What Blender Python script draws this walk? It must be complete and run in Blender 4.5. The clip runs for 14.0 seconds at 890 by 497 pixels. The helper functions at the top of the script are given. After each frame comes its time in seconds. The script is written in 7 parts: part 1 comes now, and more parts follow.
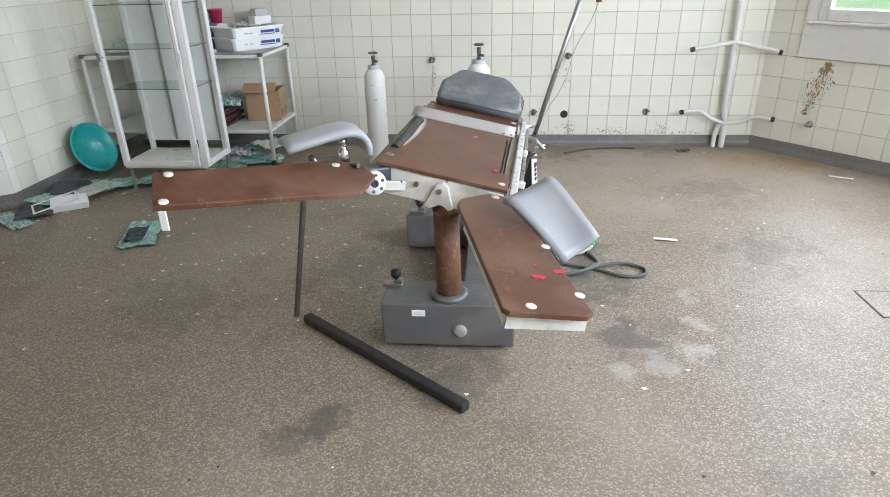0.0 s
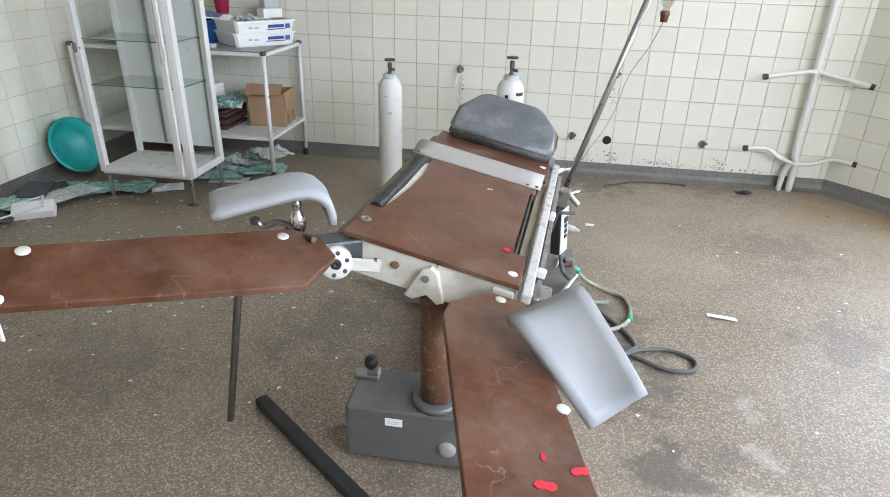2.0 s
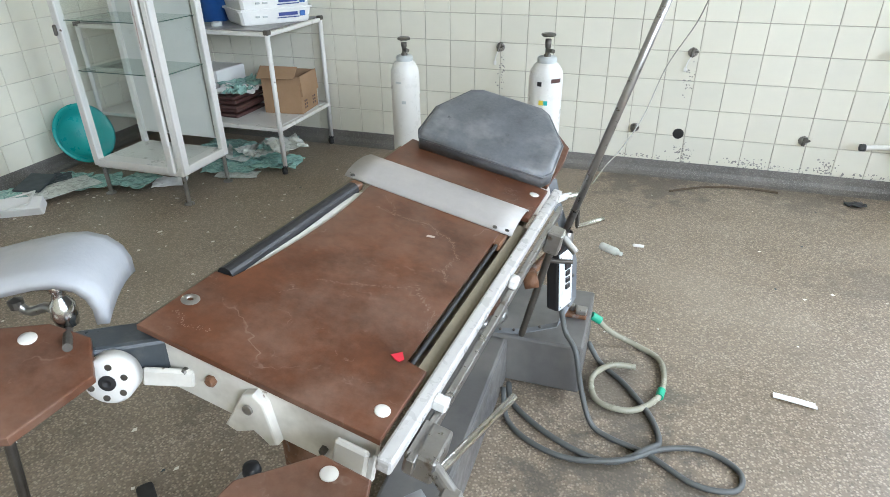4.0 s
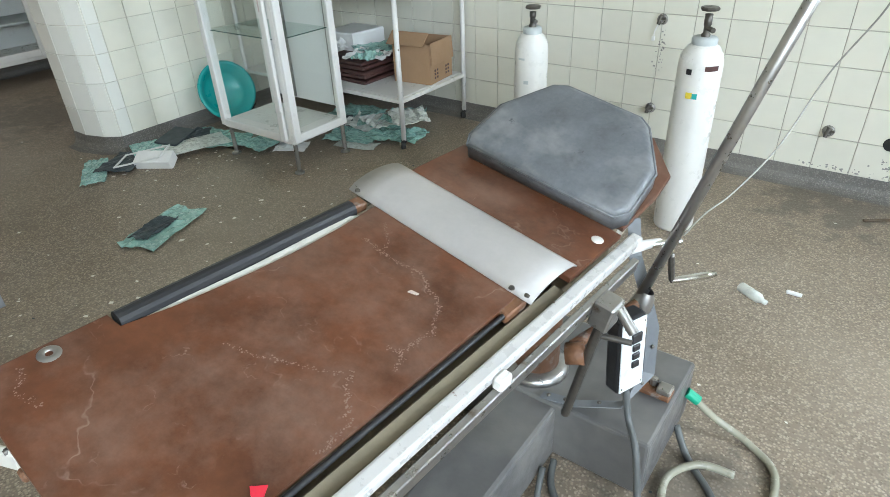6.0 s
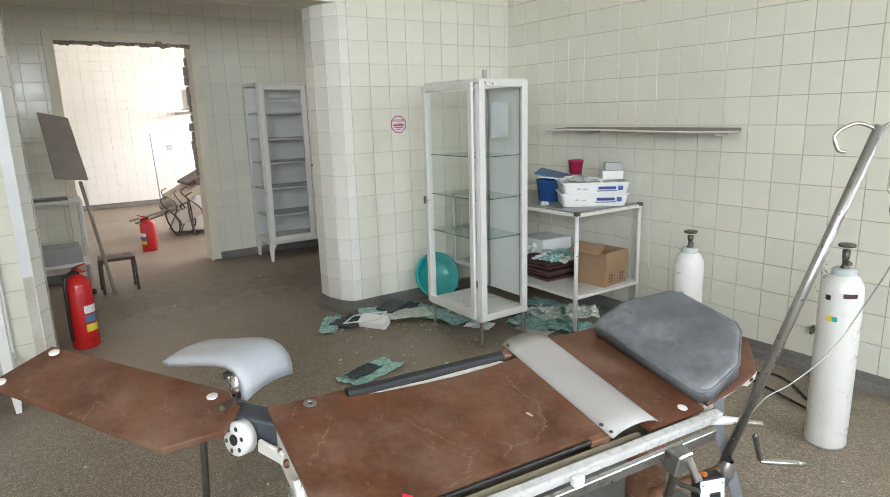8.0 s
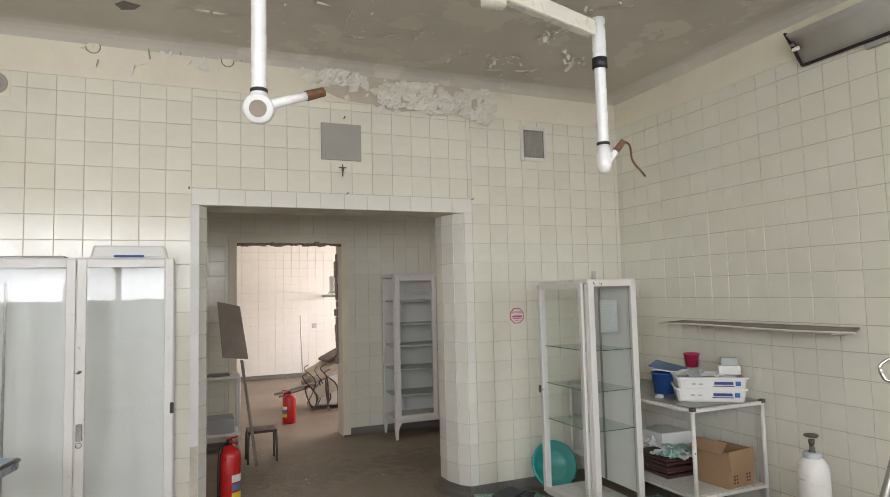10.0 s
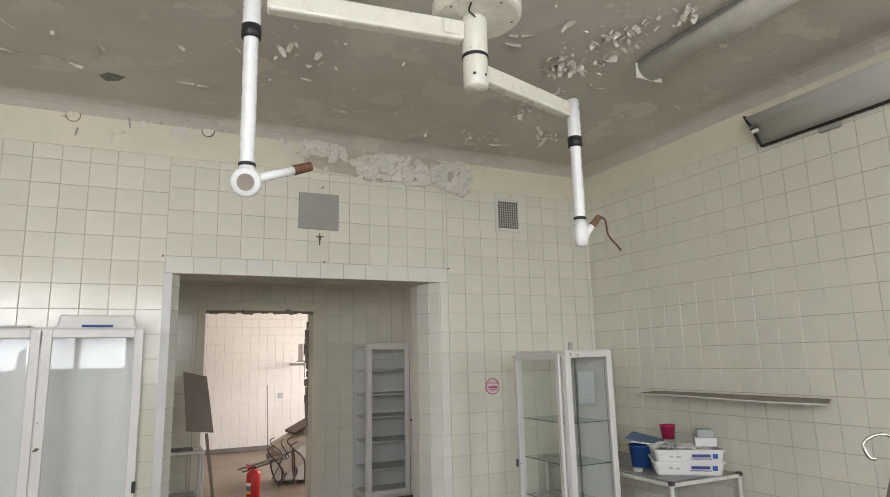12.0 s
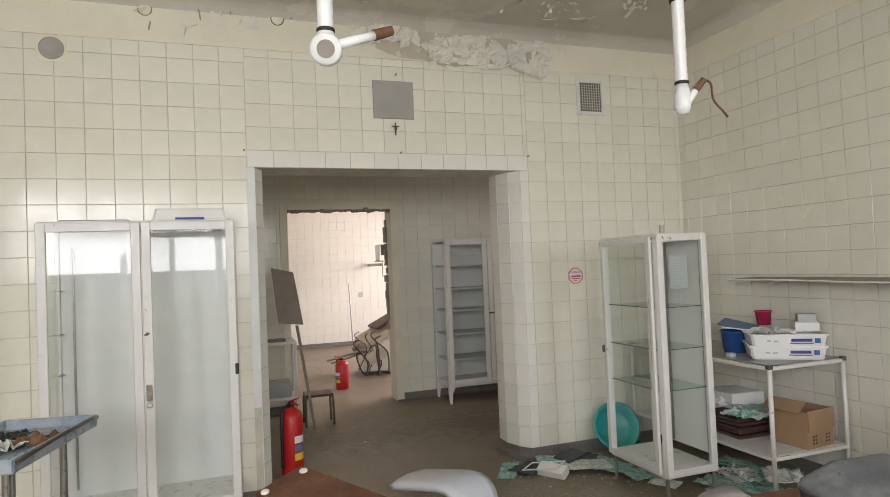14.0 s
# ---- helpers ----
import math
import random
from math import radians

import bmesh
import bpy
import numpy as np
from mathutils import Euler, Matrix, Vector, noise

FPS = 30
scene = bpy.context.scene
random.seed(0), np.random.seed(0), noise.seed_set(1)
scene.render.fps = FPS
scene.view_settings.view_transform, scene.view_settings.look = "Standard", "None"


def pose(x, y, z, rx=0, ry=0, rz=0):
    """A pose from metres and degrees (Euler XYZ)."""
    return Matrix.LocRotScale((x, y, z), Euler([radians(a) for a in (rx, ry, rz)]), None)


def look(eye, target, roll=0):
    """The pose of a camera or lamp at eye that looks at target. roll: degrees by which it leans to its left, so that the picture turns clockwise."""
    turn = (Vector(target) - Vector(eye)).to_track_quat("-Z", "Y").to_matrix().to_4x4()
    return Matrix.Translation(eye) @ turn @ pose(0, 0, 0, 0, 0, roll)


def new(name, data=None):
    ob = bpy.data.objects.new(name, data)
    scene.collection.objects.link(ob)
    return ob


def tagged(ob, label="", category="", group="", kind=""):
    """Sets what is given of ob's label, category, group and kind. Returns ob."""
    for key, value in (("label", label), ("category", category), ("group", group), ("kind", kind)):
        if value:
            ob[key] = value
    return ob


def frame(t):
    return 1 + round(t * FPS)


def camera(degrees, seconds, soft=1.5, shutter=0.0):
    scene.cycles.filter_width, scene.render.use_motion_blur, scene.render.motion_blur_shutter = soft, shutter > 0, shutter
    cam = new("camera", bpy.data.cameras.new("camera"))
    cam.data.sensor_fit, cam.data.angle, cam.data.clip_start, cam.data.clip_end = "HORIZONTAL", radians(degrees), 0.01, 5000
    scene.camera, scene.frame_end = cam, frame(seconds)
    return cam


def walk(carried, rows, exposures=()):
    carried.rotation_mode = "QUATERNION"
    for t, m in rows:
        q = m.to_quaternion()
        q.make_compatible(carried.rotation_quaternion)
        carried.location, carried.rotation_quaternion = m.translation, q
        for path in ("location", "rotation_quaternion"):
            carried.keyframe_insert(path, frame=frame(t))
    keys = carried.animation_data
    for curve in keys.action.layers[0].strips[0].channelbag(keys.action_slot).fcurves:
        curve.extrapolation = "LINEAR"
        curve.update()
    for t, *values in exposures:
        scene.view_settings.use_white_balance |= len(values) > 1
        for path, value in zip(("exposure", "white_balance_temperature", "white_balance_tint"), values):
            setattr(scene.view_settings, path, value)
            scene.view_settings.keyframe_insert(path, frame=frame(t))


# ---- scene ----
cam = camera(72.0, 14.0, soft=0.85)
PATH = [
    (0, (-0.169, 0.497, 1.331), (-0.33, 2.304, 0.489), -1.2),
    (0.5, (-0.158, 0.661, 1.351), (-0.4, 2.466, 0.523), -2.2),
    (1, (-0.155, 0.766, 1.364), (-0.483, 2.575, 0.576), -1.9),
    (1.5, (-0.152, 0.929, 1.358), (-0.468, 2.74, 0.571), -0.1),
    (2, (-0.125, 1.127, 1.347), (-0.384, 2.914, 0.488), 1.8),
    (2.5, (-0.044, 1.331, 1.327), (-0.394, 3.078, 0.418), -1.1),
    (3, (0.087, 1.521, 1.334), (-0.428, 3.22, 0.412), -0.5),
    (3.2, (0.117, 1.576, 1.333), (-0.404, 3.28, 0.425), -0.7),
    (5.3, (0.225, 2.192, 1.279), (-0.578, 3.69, 0.225), -0.7),
    (5.5, (0.255, 2.238, 1.287), (-0.638, 3.69, 0.241), -1.6),
    (6, (0.299, 2.328, 1.282), (-0.738, 3.685, 0.241), -2.5),
    (6.5, (0.333, 2.327, 1.294), (-0.82, 3.668, 0.359), -4.4),
    (7, (0.473, 2.208, 1.304), (-0.813, 3.503, 0.487), -2.7),
    (7.5, (0.623, 2.084, 1.332), (-0.789, 3.298, 0.603), -1.2),
    (8, (0.764, 2.033, 1.407), (-0.851, 3.131, 0.975), -1.6),
    (8.5, (0.912, 2.018, 1.431), (-0.825, 2.951, 1.099), -0.5),
    (8.7, (0.969, 2.004, 1.442), (-0.83, 2.828, 1.157), -1.0),
    (10.8, (1.104, 1.88, 1.559), (-0.686, 2.719, 1.863), -0.9),
    (11, (1.098, 1.871, 1.558), (-0.686, 2.718, 1.875), -0.7),
    (11.5, (1.101, 1.892, 1.566), (-0.673, 2.753, 1.902), -1.3),
    (12, (1.092, 1.869, 1.56), (-0.678, 2.731, 1.913), -1.4),
    (12.5, (1.09, 1.861, 1.555), (-0.686, 2.71, 1.908), -1.0),
    (13, (1.083, 1.854, 1.556), (-0.703, 2.688, 1.891), -1.9),
    (13.5, (1.045, 1.841, 1.507), (-0.772, 2.647, 1.732), -1.0),
    (14, (0.948, 1.836, 1.456), (-0.939, 2.496, 1.511), -2.4),
]
walk(cam, [(t, look(eye, target, roll)) for t, eye, target, roll in PATH],
     [(0.0, 1.97, 5850, 15), (3.2, 2.0, 5800, 13), (5.5, 2.06, 5750, 7), (7.0, 2.03, 5900, 8), (8.7, 1.68, 6300, 14), (10.8, 1.28, 6600, 17), (13.0, 1.26, 6400, 16), (14.0, 1.34, 6700, 16)])

# ---- world and light ----
world = bpy.data.worlds.new("sky")
scene.world = world
world.use_nodes = True
sky = world.node_tree.nodes.new("ShaderNodeTexSky")
sky.sky_type, sky.sun_disc = "NISHITA", False
sky.sun_elevation, sky.sun_rotation = radians(48), radians(250)
world.node_tree.links.new(sky.outputs[0], world.node_tree.nodes["Background"].inputs[0])
world.node_tree.nodes["Background"].inputs[1].default_value = 0.15
sun = new("sun", bpy.data.lights.new("sun", "SUN"))
sun.data.energy, sun.data.angle, sun.data.color = 4.0, radians(0.5), (1.0, 0.95, 0.86)
sun.matrix_basis = look((-8, -4, 12), (0, 0, 0))


def area_light(name, at, toward, wide, high, power, colour=(0.93, 0.97, 1.0)):
    """An area lamp: daylight that comes in through one window's opening, or added fill."""
    lamp = new(name, bpy.data.lights.new(name, "AREA"))
    lamp.data.shape, lamp.data.size, lamp.data.size_y = "RECTANGLE", wide, high
    lamp.data.energy, lamp.data.color = power, colour
    lamp.matrix_basis = look(at, toward)
    return lamp


area_light("window_light_east", (3.08, 0.9, 2.08), (0.5, 2.3, 1.0), 3.9, 1.15, 78)
area_light("window_light_corner", (2.55, 4.9, 1.9), (-0.6, 2.2, 0.6), 0.9, 1.1, 22)
area_light("window_light_far_room", (-8.2, 6.2, 1.7), (-8.6, 2.5, 1.0), 2.6, 1.5, 60, (1.0, 0.905, 0.90))
# added fill lamp to brighten the passage; the wall behind it has no window
area_light("passage_fill_light", (-4.5, 5.45, 1.7), (-4.5, 3.0, 0.8), 0.7, 0.8, 2.2, (1.0, 0.93, 0.90))

# ---- materials ----


def material(name, rough=0.5, metal=0.0):
    m = bpy.data.materials.new(name)
    m.use_nodes = True
    b = m.node_tree.nodes["Principled BSDF"]
    b.inputs["Roughness"].default_value, b.inputs["Metallic"].default_value = rough, metal
    return m, m.node_tree.nodes, m.node_tree.links, b


def rgba(c, k=1.0):
    return (c[0] * k, c[1] * k, c[2] * k, 1)


def noise_ramp(nodes, links, coord, scale, lo, hi, detail=4, rough=0.6):
    n = nodes.new("ShaderNodeTexNoise")
    n.inputs["Scale"].default_value, n.inputs["Detail"].default_value, n.inputs["Roughness"].default_value = scale, detail, rough
    links.new(coord, n.inputs["Vector"])
    r = nodes.new("ShaderNodeMapRange")
    r.inputs["From Min"].default_value, r.inputs["From Max"].default_value = lo, hi
    links.new(n.outputs["Fac"], r.inputs["Value"])
    return n.outputs["Fac"], r.outputs["Result"]


def mix(nodes, links, fac, a, b):
    n = nodes.new("ShaderNodeMix")
    n.data_type = "RGBA"
    for socket, value in ((n.inputs["Factor"], fac), (n.inputs["A"], a), (n.inputs["B"], b)):
        if isinstance(value, (tuple, float, int)):
            socket.default_value = value
        else:
            links.new(value, socket)
    return n.outputs["Result"]


def paint(name, colour, rough=0.5, metal=0.0, vary=0.12, scale=6.0, bump=0.15, grain=90.0, wear=None, wear_at=(0.62, 0.68), wear_scale=14.0,
          dust=None, dust_at=(0.5, 0.75), dust_scale=3.0, random_tint=0.0, coat=0.0):
    """A painted or moulded surface: broad variation, fine grain, chips of another colour, and dust."""
    m, nodes, links, b = material(name, rough, metal)
    coord = nodes.new("ShaderNodeTexCoord").outputs["Object"]
    _, broad = noise_ramp(nodes, links, coord, scale, 0.3, 0.7)
    grain_fac, fine = noise_ramp(nodes, links, coord, grain, 0.25, 0.75, 2)
    c = mix(nodes, links, broad, rgba(colour, 1 - vary), rgba(colour, 1 + vary))
    c = mix(nodes, links, 0.25, c, mix(nodes, links, fine, rgba(colour, 1 - vary), rgba(colour, 1 + vary)))
    if random_tint:
        info = nodes.new("ShaderNodeObjectInfo")
        hsv = nodes.new("ShaderNodeHueSaturation")
        r = nodes.new("ShaderNodeMapRange")
        r.inputs["To Min"].default_value, r.inputs["To Max"].default_value = 1 - random_tint, 1 + random_tint
        links.new(info.outputs["Random"], r.inputs["Value"])
        links.new(r.outputs["Result"], hsv.inputs["Value"])
        links.new(c, hsv.inputs["Color"])
        c = hsv.outputs["Color"]
    if dust:
        _, d = noise_ramp(nodes, links, coord, dust_scale, *dust_at)
        c = mix(nodes, links, d, c, rgba(dust))
    if wear:
        _, w = noise_ramp(nodes, links, coord, wear_scale, *wear_at, detail=6)
        c = mix(nodes, links, w, c, rgba(wear))
    links.new(c, b.inputs["Base Color"])
    _, ro = noise_ramp(nodes, links, coord, scale * 3, 0.3, 0.7)
    rr = nodes.new("ShaderNodeMapRange")
    rr.inputs["To Min"].default_value, rr.inputs["To Max"].default_value = max(rough - 0.1, 0.03), min(rough + 0.12, 1)
    links.new(ro, rr.inputs["Value"])
    links.new(rr.outputs["Result"], b.inputs["Roughness"])
    if bump:
        bu = nodes.new("ShaderNodeBump")
        bu.inputs["Strength"].default_value, bu.inputs["Distance"].default_value = bump, 0.003
        links.new(grain_fac, bu.inputs["Height"])
        links.new(bu.outputs["Normal"], b.inputs["Normal"])
    b.inputs["Coat Weight"].default_value = coat
    return m


def terrazzo(name, chips, stain, stain_at, chip=120.0, bump=0.35, spots=()):
    """Cast stone floor: chips of several greys in a binder, worn and stained in patches."""
    m, nodes, links, b = material(name, 0.52)
    coord = nodes.new("ShaderNodeTexCoord").outputs["Object"]
    v = nodes.new("ShaderNodeTexVoronoi")
    v.inputs["Scale"].default_value = chip
    links.new(coord, v.inputs["Vector"])
    sep = nodes.new("ShaderNodeSeparateColor")
    links.new(v.outputs["Color"], sep.inputs["Color"])
    ramp = nodes.new("ShaderNodeValToRGB")
    ramp.color_ramp.interpolation = "CONSTANT"
    e = ramp.color_ramp.elements
    e[0].position, e[0].color = 0.0, rgba(chips[0])
    e[1].position, e[1].color = 0.3, rgba(chips[1])
    for i, pos in ((2, 0.55), (3, 0.8)):
        n = e.new(pos)
        n.color = rgba(chips[i])
    links.new(sep.outputs["Red"], ramp.inputs["Fac"])
    binder = nodes.new("ShaderNodeMapRange")
    binder.inputs["From Min"].default_value, binder.inputs["From Max"].default_value = 0.35, 0.6
    links.new(v.outputs["Distance"], binder.inputs["Value"])
    c = mix(nodes, links, binder.outputs["Result"], ramp.outputs["Color"], rgba(chips[1], 0.75))
    _, broad = noise_ramp(nodes, links, coord, 1.1, 0.35, 0.68, 5)
    mul = nodes.new("ShaderNodeMix")
    mul.data_type, mul.blend_type = "RGBA", "MULTIPLY"
    mul.inputs["Factor"].default_value = 0.55
    links.new(c, mul.inputs["A"])
    links.new(mix(nodes, links, broad, (0.72, 0.66, 0.56, 1), (1.0, 1.0, 1.0, 1)), mul.inputs["B"])
    c = mul.outputs["Result"]
    _, s = noise_ramp(nodes, links, coord, 2.3, *stain_at, detail=7, rough=0.68)
    k = nodes.new("ShaderNodeMath")
    k.operation = "MULTIPLY"
    k.inputs[1].default_value = 0.6
    links.new(s, k.inputs[0])
    c = mix(nodes, links, k.outputs[0], c, rgba(stain))
    _, dusty = noise_ramp(nodes, links, coord, 0.7, 0.45, 0.75, 3)
    k2 = nodes.new("ShaderNodeMath")
    k2.operation = "MULTIPLY"
    k2.inputs[1].default_value = 0.45
    links.new(dusty, k2.inputs[0])
    c = mix(nodes, links, k2.outputs[0], c, rgba(chips[2], 0.95))
    for x, y, r, colour, strength in spots:       # old spills, each with a ragged outline
        off = nodes.new("ShaderNodeVectorMath")
        off.operation = "SUBTRACT"
        off.inputs[1].default_value = (x, y, 0)
        links.new(coord, off.inputs[0])
        far = nodes.new("ShaderNodeVectorMath")
        far.operation = "LENGTH"
        links.new(off.outputs["Vector"], far.inputs[0])
        near = nodes.new("ShaderNodeMapRange")
        near.inputs["From Min"].default_value, near.inputs["From Max"].default_value = r, 0.0
        links.new(far.outputs["Value"], near.inputs["Value"])
        rag, _ = noise_ramp(nodes, links, coord, 7.0 + 3 * r, 0, 1, 6, 0.7)
        add = nodes.new("ShaderNodeMath")
        add.operation = "MULTIPLY_ADD"
        add.inputs[1].default_value, add.inputs[2].default_value = 3.2, -1.6
        links.new(rag, add.inputs[0])
        tot = nodes.new("ShaderNodeMath")
        tot.operation = "ADD"
        links.new(add.outputs[0], tot.inputs[0])
        links.new(near.outputs["Result"], tot.inputs[1])
        edge = nodes.new("ShaderNodeMapRange")
        edge.inputs["From Min"].default_value, edge.inputs["From Max"].default_value, edge.inputs["To Max"].default_value = 0.35, 0.75, strength
        links.new(tot.outputs[0], edge.inputs["Value"])
        inside = nodes.new("ShaderNodeMath")
        inside.operation = "MULTIPLY"
        lim = nodes.new("ShaderNodeMapRange")
        lim.inputs["From Min"].default_value, lim.inputs["From Max"].default_value = 0.0, 0.3
        links.new(near.outputs["Result"], lim.inputs["Value"])
        links.new(edge.outputs["Result"], inside.inputs[0])
        links.new(lim.outputs["Result"], inside.inputs[1])
        c = mix(nodes, links, inside.outputs[0], c, rgba(colour))
    links.new(c, b.inputs["Base Color"])
    bu = nodes.new("ShaderNodeBump")
    bu.inputs["Strength"].default_value, bu.inputs["Distance"].default_value = bump, 0.002
    links.new(v.outputs["Distance"], bu.inputs["Height"])
    links.new(bu.outputs["Normal"], b.inputs["Normal"])
    return m


def scuffed(name, colour, dust, scratch):
    """Varnished hardboard: blotchy stain, greasy dust, and thin wandering pale scratches in places."""
    m, nodes, links, b = material(name, 0.4)
    coord = nodes.new("ShaderNodeTexCoord").outputs["Object"]
    _, broad = noise_ramp(nodes, links, coord, 7, 0.3, 0.7, 5)
    grain_fac, fine = noise_ramp(nodes, links, coord, 55, 0.3, 0.7, 4)
    c = mix(nodes, links, broad, rgba(colour, 0.45), rgba(colour, 1.45))
    c = mix(nodes, links, 0.3, c, mix(nodes, links, fine, rgba(colour, 0.6), rgba(colour, 1.5)))
    _, d = noise_ramp(nodes, links, coord, 4.5, 0.44, 0.76, 7, 0.72)
    k = nodes.new("ShaderNodeMath")
    k.operation = "MULTIPLY"
    k.inputs[1].default_value = 0.7
    links.new(d, k.inputs[0])
    c = mix(nodes, links, k.outputs[0], c, rgba(dust))
    for scale, thin, where in ((3.2, 0.005, 0.50), (7.0, 0.005, 0.56)):
        line, _ = noise_ramp(nodes, links, coord, scale, 0, 1, 5, 0.55)
        off = nodes.new("ShaderNodeMath")
        off.operation = "SUBTRACT"
        off.inputs[1].default_value = 0.5
        links.new(line, off.inputs[0])
        flat = nodes.new("ShaderNodeMath")
        flat.operation = "ABSOLUTE"
        links.new(off.outputs[0], flat.inputs[0])
        near = nodes.new("ShaderNodeMapRange")
        near.inputs["From Min"].default_value, near.inputs["From Max"].default_value, near.inputs["To Max"].default_value = thin, 0.0, 0.4
        links.new(flat.outputs[0], near.inputs["Value"])
        _, some = noise_ramp(nodes, links, coord, scale * 1.7, where, where + 0.12, 6, 0.7)
        both = nodes.new("ShaderNodeMath")
        both.operation = "MULTIPLY"
        links.new(near.outputs["Result"], both.inputs[0])
        links.new(some, both.inputs[1])
        c = mix(nodes, links, both.outputs[0], c, rgba(scratch))
    links.new(c, b.inputs["Base Color"])
    rr = nodes.new("ShaderNodeMapRange")
    rr.inputs["To Min"].default_value, rr.inputs["To Max"].default_value = 0.38, 0.65
    links.new(d, rr.inputs["Value"])
    links.new(rr.outputs["Result"], b.inputs["Roughness"])
    bu = nodes.new("ShaderNodeBump")
    bu.inputs["Strength"].default_value, bu.inputs["Distance"].default_value = 0.12, 0.002
    links.new(grain_fac, bu.inputs["Height"])
    links.new(bu.outputs["Normal"], b.inputs["Normal"])
    return m


def pane_glass(name, tint, gloss=1.0):
    m = bpy.data.materials.new(name)
    m.use_nodes = True
    nodes, links = m.node_tree.nodes, m.node_tree.links
    nodes.clear()
    out, mx = nodes.new("ShaderNodeOutputMaterial"), nodes.new("ShaderNodeMixShader")
    tr, gl, lw = nodes.new("ShaderNodeBsdfTransparent"), nodes.new("ShaderNodeBsdfGlossy"), nodes.new("ShaderNodeLayerWeight")
    tr.inputs["Color"].default_value, gl.inputs["Roughness"].default_value = rgba(tint), 0.02
    up, fr = nodes.new("ShaderNodeMath"), nodes.new("ShaderNodeMapRange")
    up.operation, up.inputs[1].default_value = "POWER", 4.5
    fr.inputs["To Min"].default_value, fr.inputs["To Max"].default_value = 0.07 * gloss, 0.95
    links.new(lw.outputs["Facing"], up.inputs[0])
    links.new(up.outputs[0], fr.inputs["Value"])
    links.new(fr.outputs["Result"], mx.inputs[0])
    links.new(tr.outputs[0], mx.inputs[1])
    links.new(gl.outputs[0], mx.inputs[2])
    links.new(mx.outputs[0], out.inputs["Surface"])
    return m


DIRT, PALE, RUSTY = (0.09, 0.08, 0.065), (0.55, 0.53, 0.48), (0.27, 0.17, 0.08)
FLOOR_STAINS = ((0.22, 3.0, 0.42, DIRT, 0.7), (0.2, 3.4, 0.36, DIRT, 0.55), (0.37, 2.56, 0.2, DIRT, 0.7), (0.52, 2.66, 0.14, DIRT, 0.5), (-0.71, 2.0, 0.15, DIRT, 0.75), (-0.8, 1.9, 0.13, DIRT, 0.4), (-0.3, 2.3, 0.3, DIRT, 0.45), (-0.8, 3.1, 0.45, DIRT, 0.4),
                (0.65, 2.66, 0.11, PALE, 0.32), (0.57, 2.5, 0.12, PALE, 0.36), (0.43, 2.39, 0.12, PALE, 0.3), (0.3, 2.33, 0.1, PALE, 0.28), (0.67, 2.9, 0.11, PALE, 0.22), (0.75, 1.75, 0.28, DIRT, 0.3),
                (2.0, 4.86, 0.3, RUSTY, 0.85), (1.65, 4.95, 0.4, RUSTY, 0.6), (0.25, 5.2, 0.5, DIRT, 0.6), (1.0, 5.2, 0.4, DIRT, 0.45), (-0.5, 5.2, 0.35, DIRT, 0.4), (1.2, 3.4, 0.35, DIRT, 0.4), (1.2, 4.3, 0.45, DIRT, 0.35),
                (-4.3, 4.0, 0.9, DIRT, 0.5), (-4.4, 2.9, 0.8, DIRT, 0.35), (-2.6, 4.5, 0.6, DIRT, 0.35), (-1.6, 2.7, 0.5, DIRT, 0.3))
TILE = paint("cream_glazed_tile", (0.76, 0.745, 0.64), 0.16, vary=0.04, scale=3, bump=0.04, grain=12, random_tint=0.035, dust=(0.72, 0.69, 0.56), dust_at=(0.5, 0.95), dust_scale=1.6)
# copy of TILE, tinted faintly warmer for the yellowish light reflected onto the west wall
TILE_WEST = paint("west_glazed_tile", (0.77, 0.752, 0.64), 0.16, vary=0.05, scale=3, bump=0.04, grain=12, random_tint=0.035, dust=(0.73, 0.69, 0.55), dust_at=(0.5, 0.95), dust_scale=1.6)
TILE_TRIM = paint("white_glazed_trim", (0.78, 0.77, 0.70), 0.14, vary=0.03, scale=3, bump=0.04, grain=12, random_tint=0.03)
GROUT = paint("grey_grout", (0.46, 0.42, 0.35), 0.9, vary=0.3, scale=5)
PALE_GROUT = paint("pale_grout", (0.62, 0.58, 0.49), 0.9, vary=0.25, scale=5)
FAINT_GROUT = paint("white_grout", (0.66, 0.63, 0.55), 0.9, vary=0.1, scale=5)
GUARD = paint("bright_aluminium_guard", (0.78, 0.78, 0.77), 0.45, 0.15, vary=0.06)
RAIL = paint("rubbed_rail", (0.52, 0.51, 0.485), 0.3, 0.05, vary=0.06, scale=14, bump=0.05, dust=(0.42, 0.42, 0.41), dust_at=(0.56, 0.66), dust_scale=7, wear=(0.15, 0.10, 0.07), wear_at=(0.67, 0.7), wear_scale=20)
SLATE_PAINT = paint("dark_slate_enamel", (0.05, 0.058, 0.064), 0.35, vary=0.15, dust=(0.12, 0.12, 0.11), dust_at=(0.55, 0.9), dust_scale=14)
PLASTER = paint("old_wall_paint", (0.75, 0.71, 0.57), 0.75, vary=0.07, scale=2.5, bump=0.35, grain=35, dust=(0.5, 0.44, 0.3), dust_at=(0.6, 0.85), dust_scale=2.2)
CEILING = paint("flaking_ceiling_paint", (0.56, 0.525, 0.46), 0.8, vary=0.09, scale=1.6, bump=0.3, grain=30, wear=(0.63, 0.59, 0.51), wear_at=(0.58, 0.60), wear_scale=2.6, dust=(0.50, 0.465, 0.40), dust_at=(0.55, 0.8), dust_scale=1.3)
FLAKE = paint("paint_flake", (0.74, 0.71, 0.63), 0.7, vary=0.08)
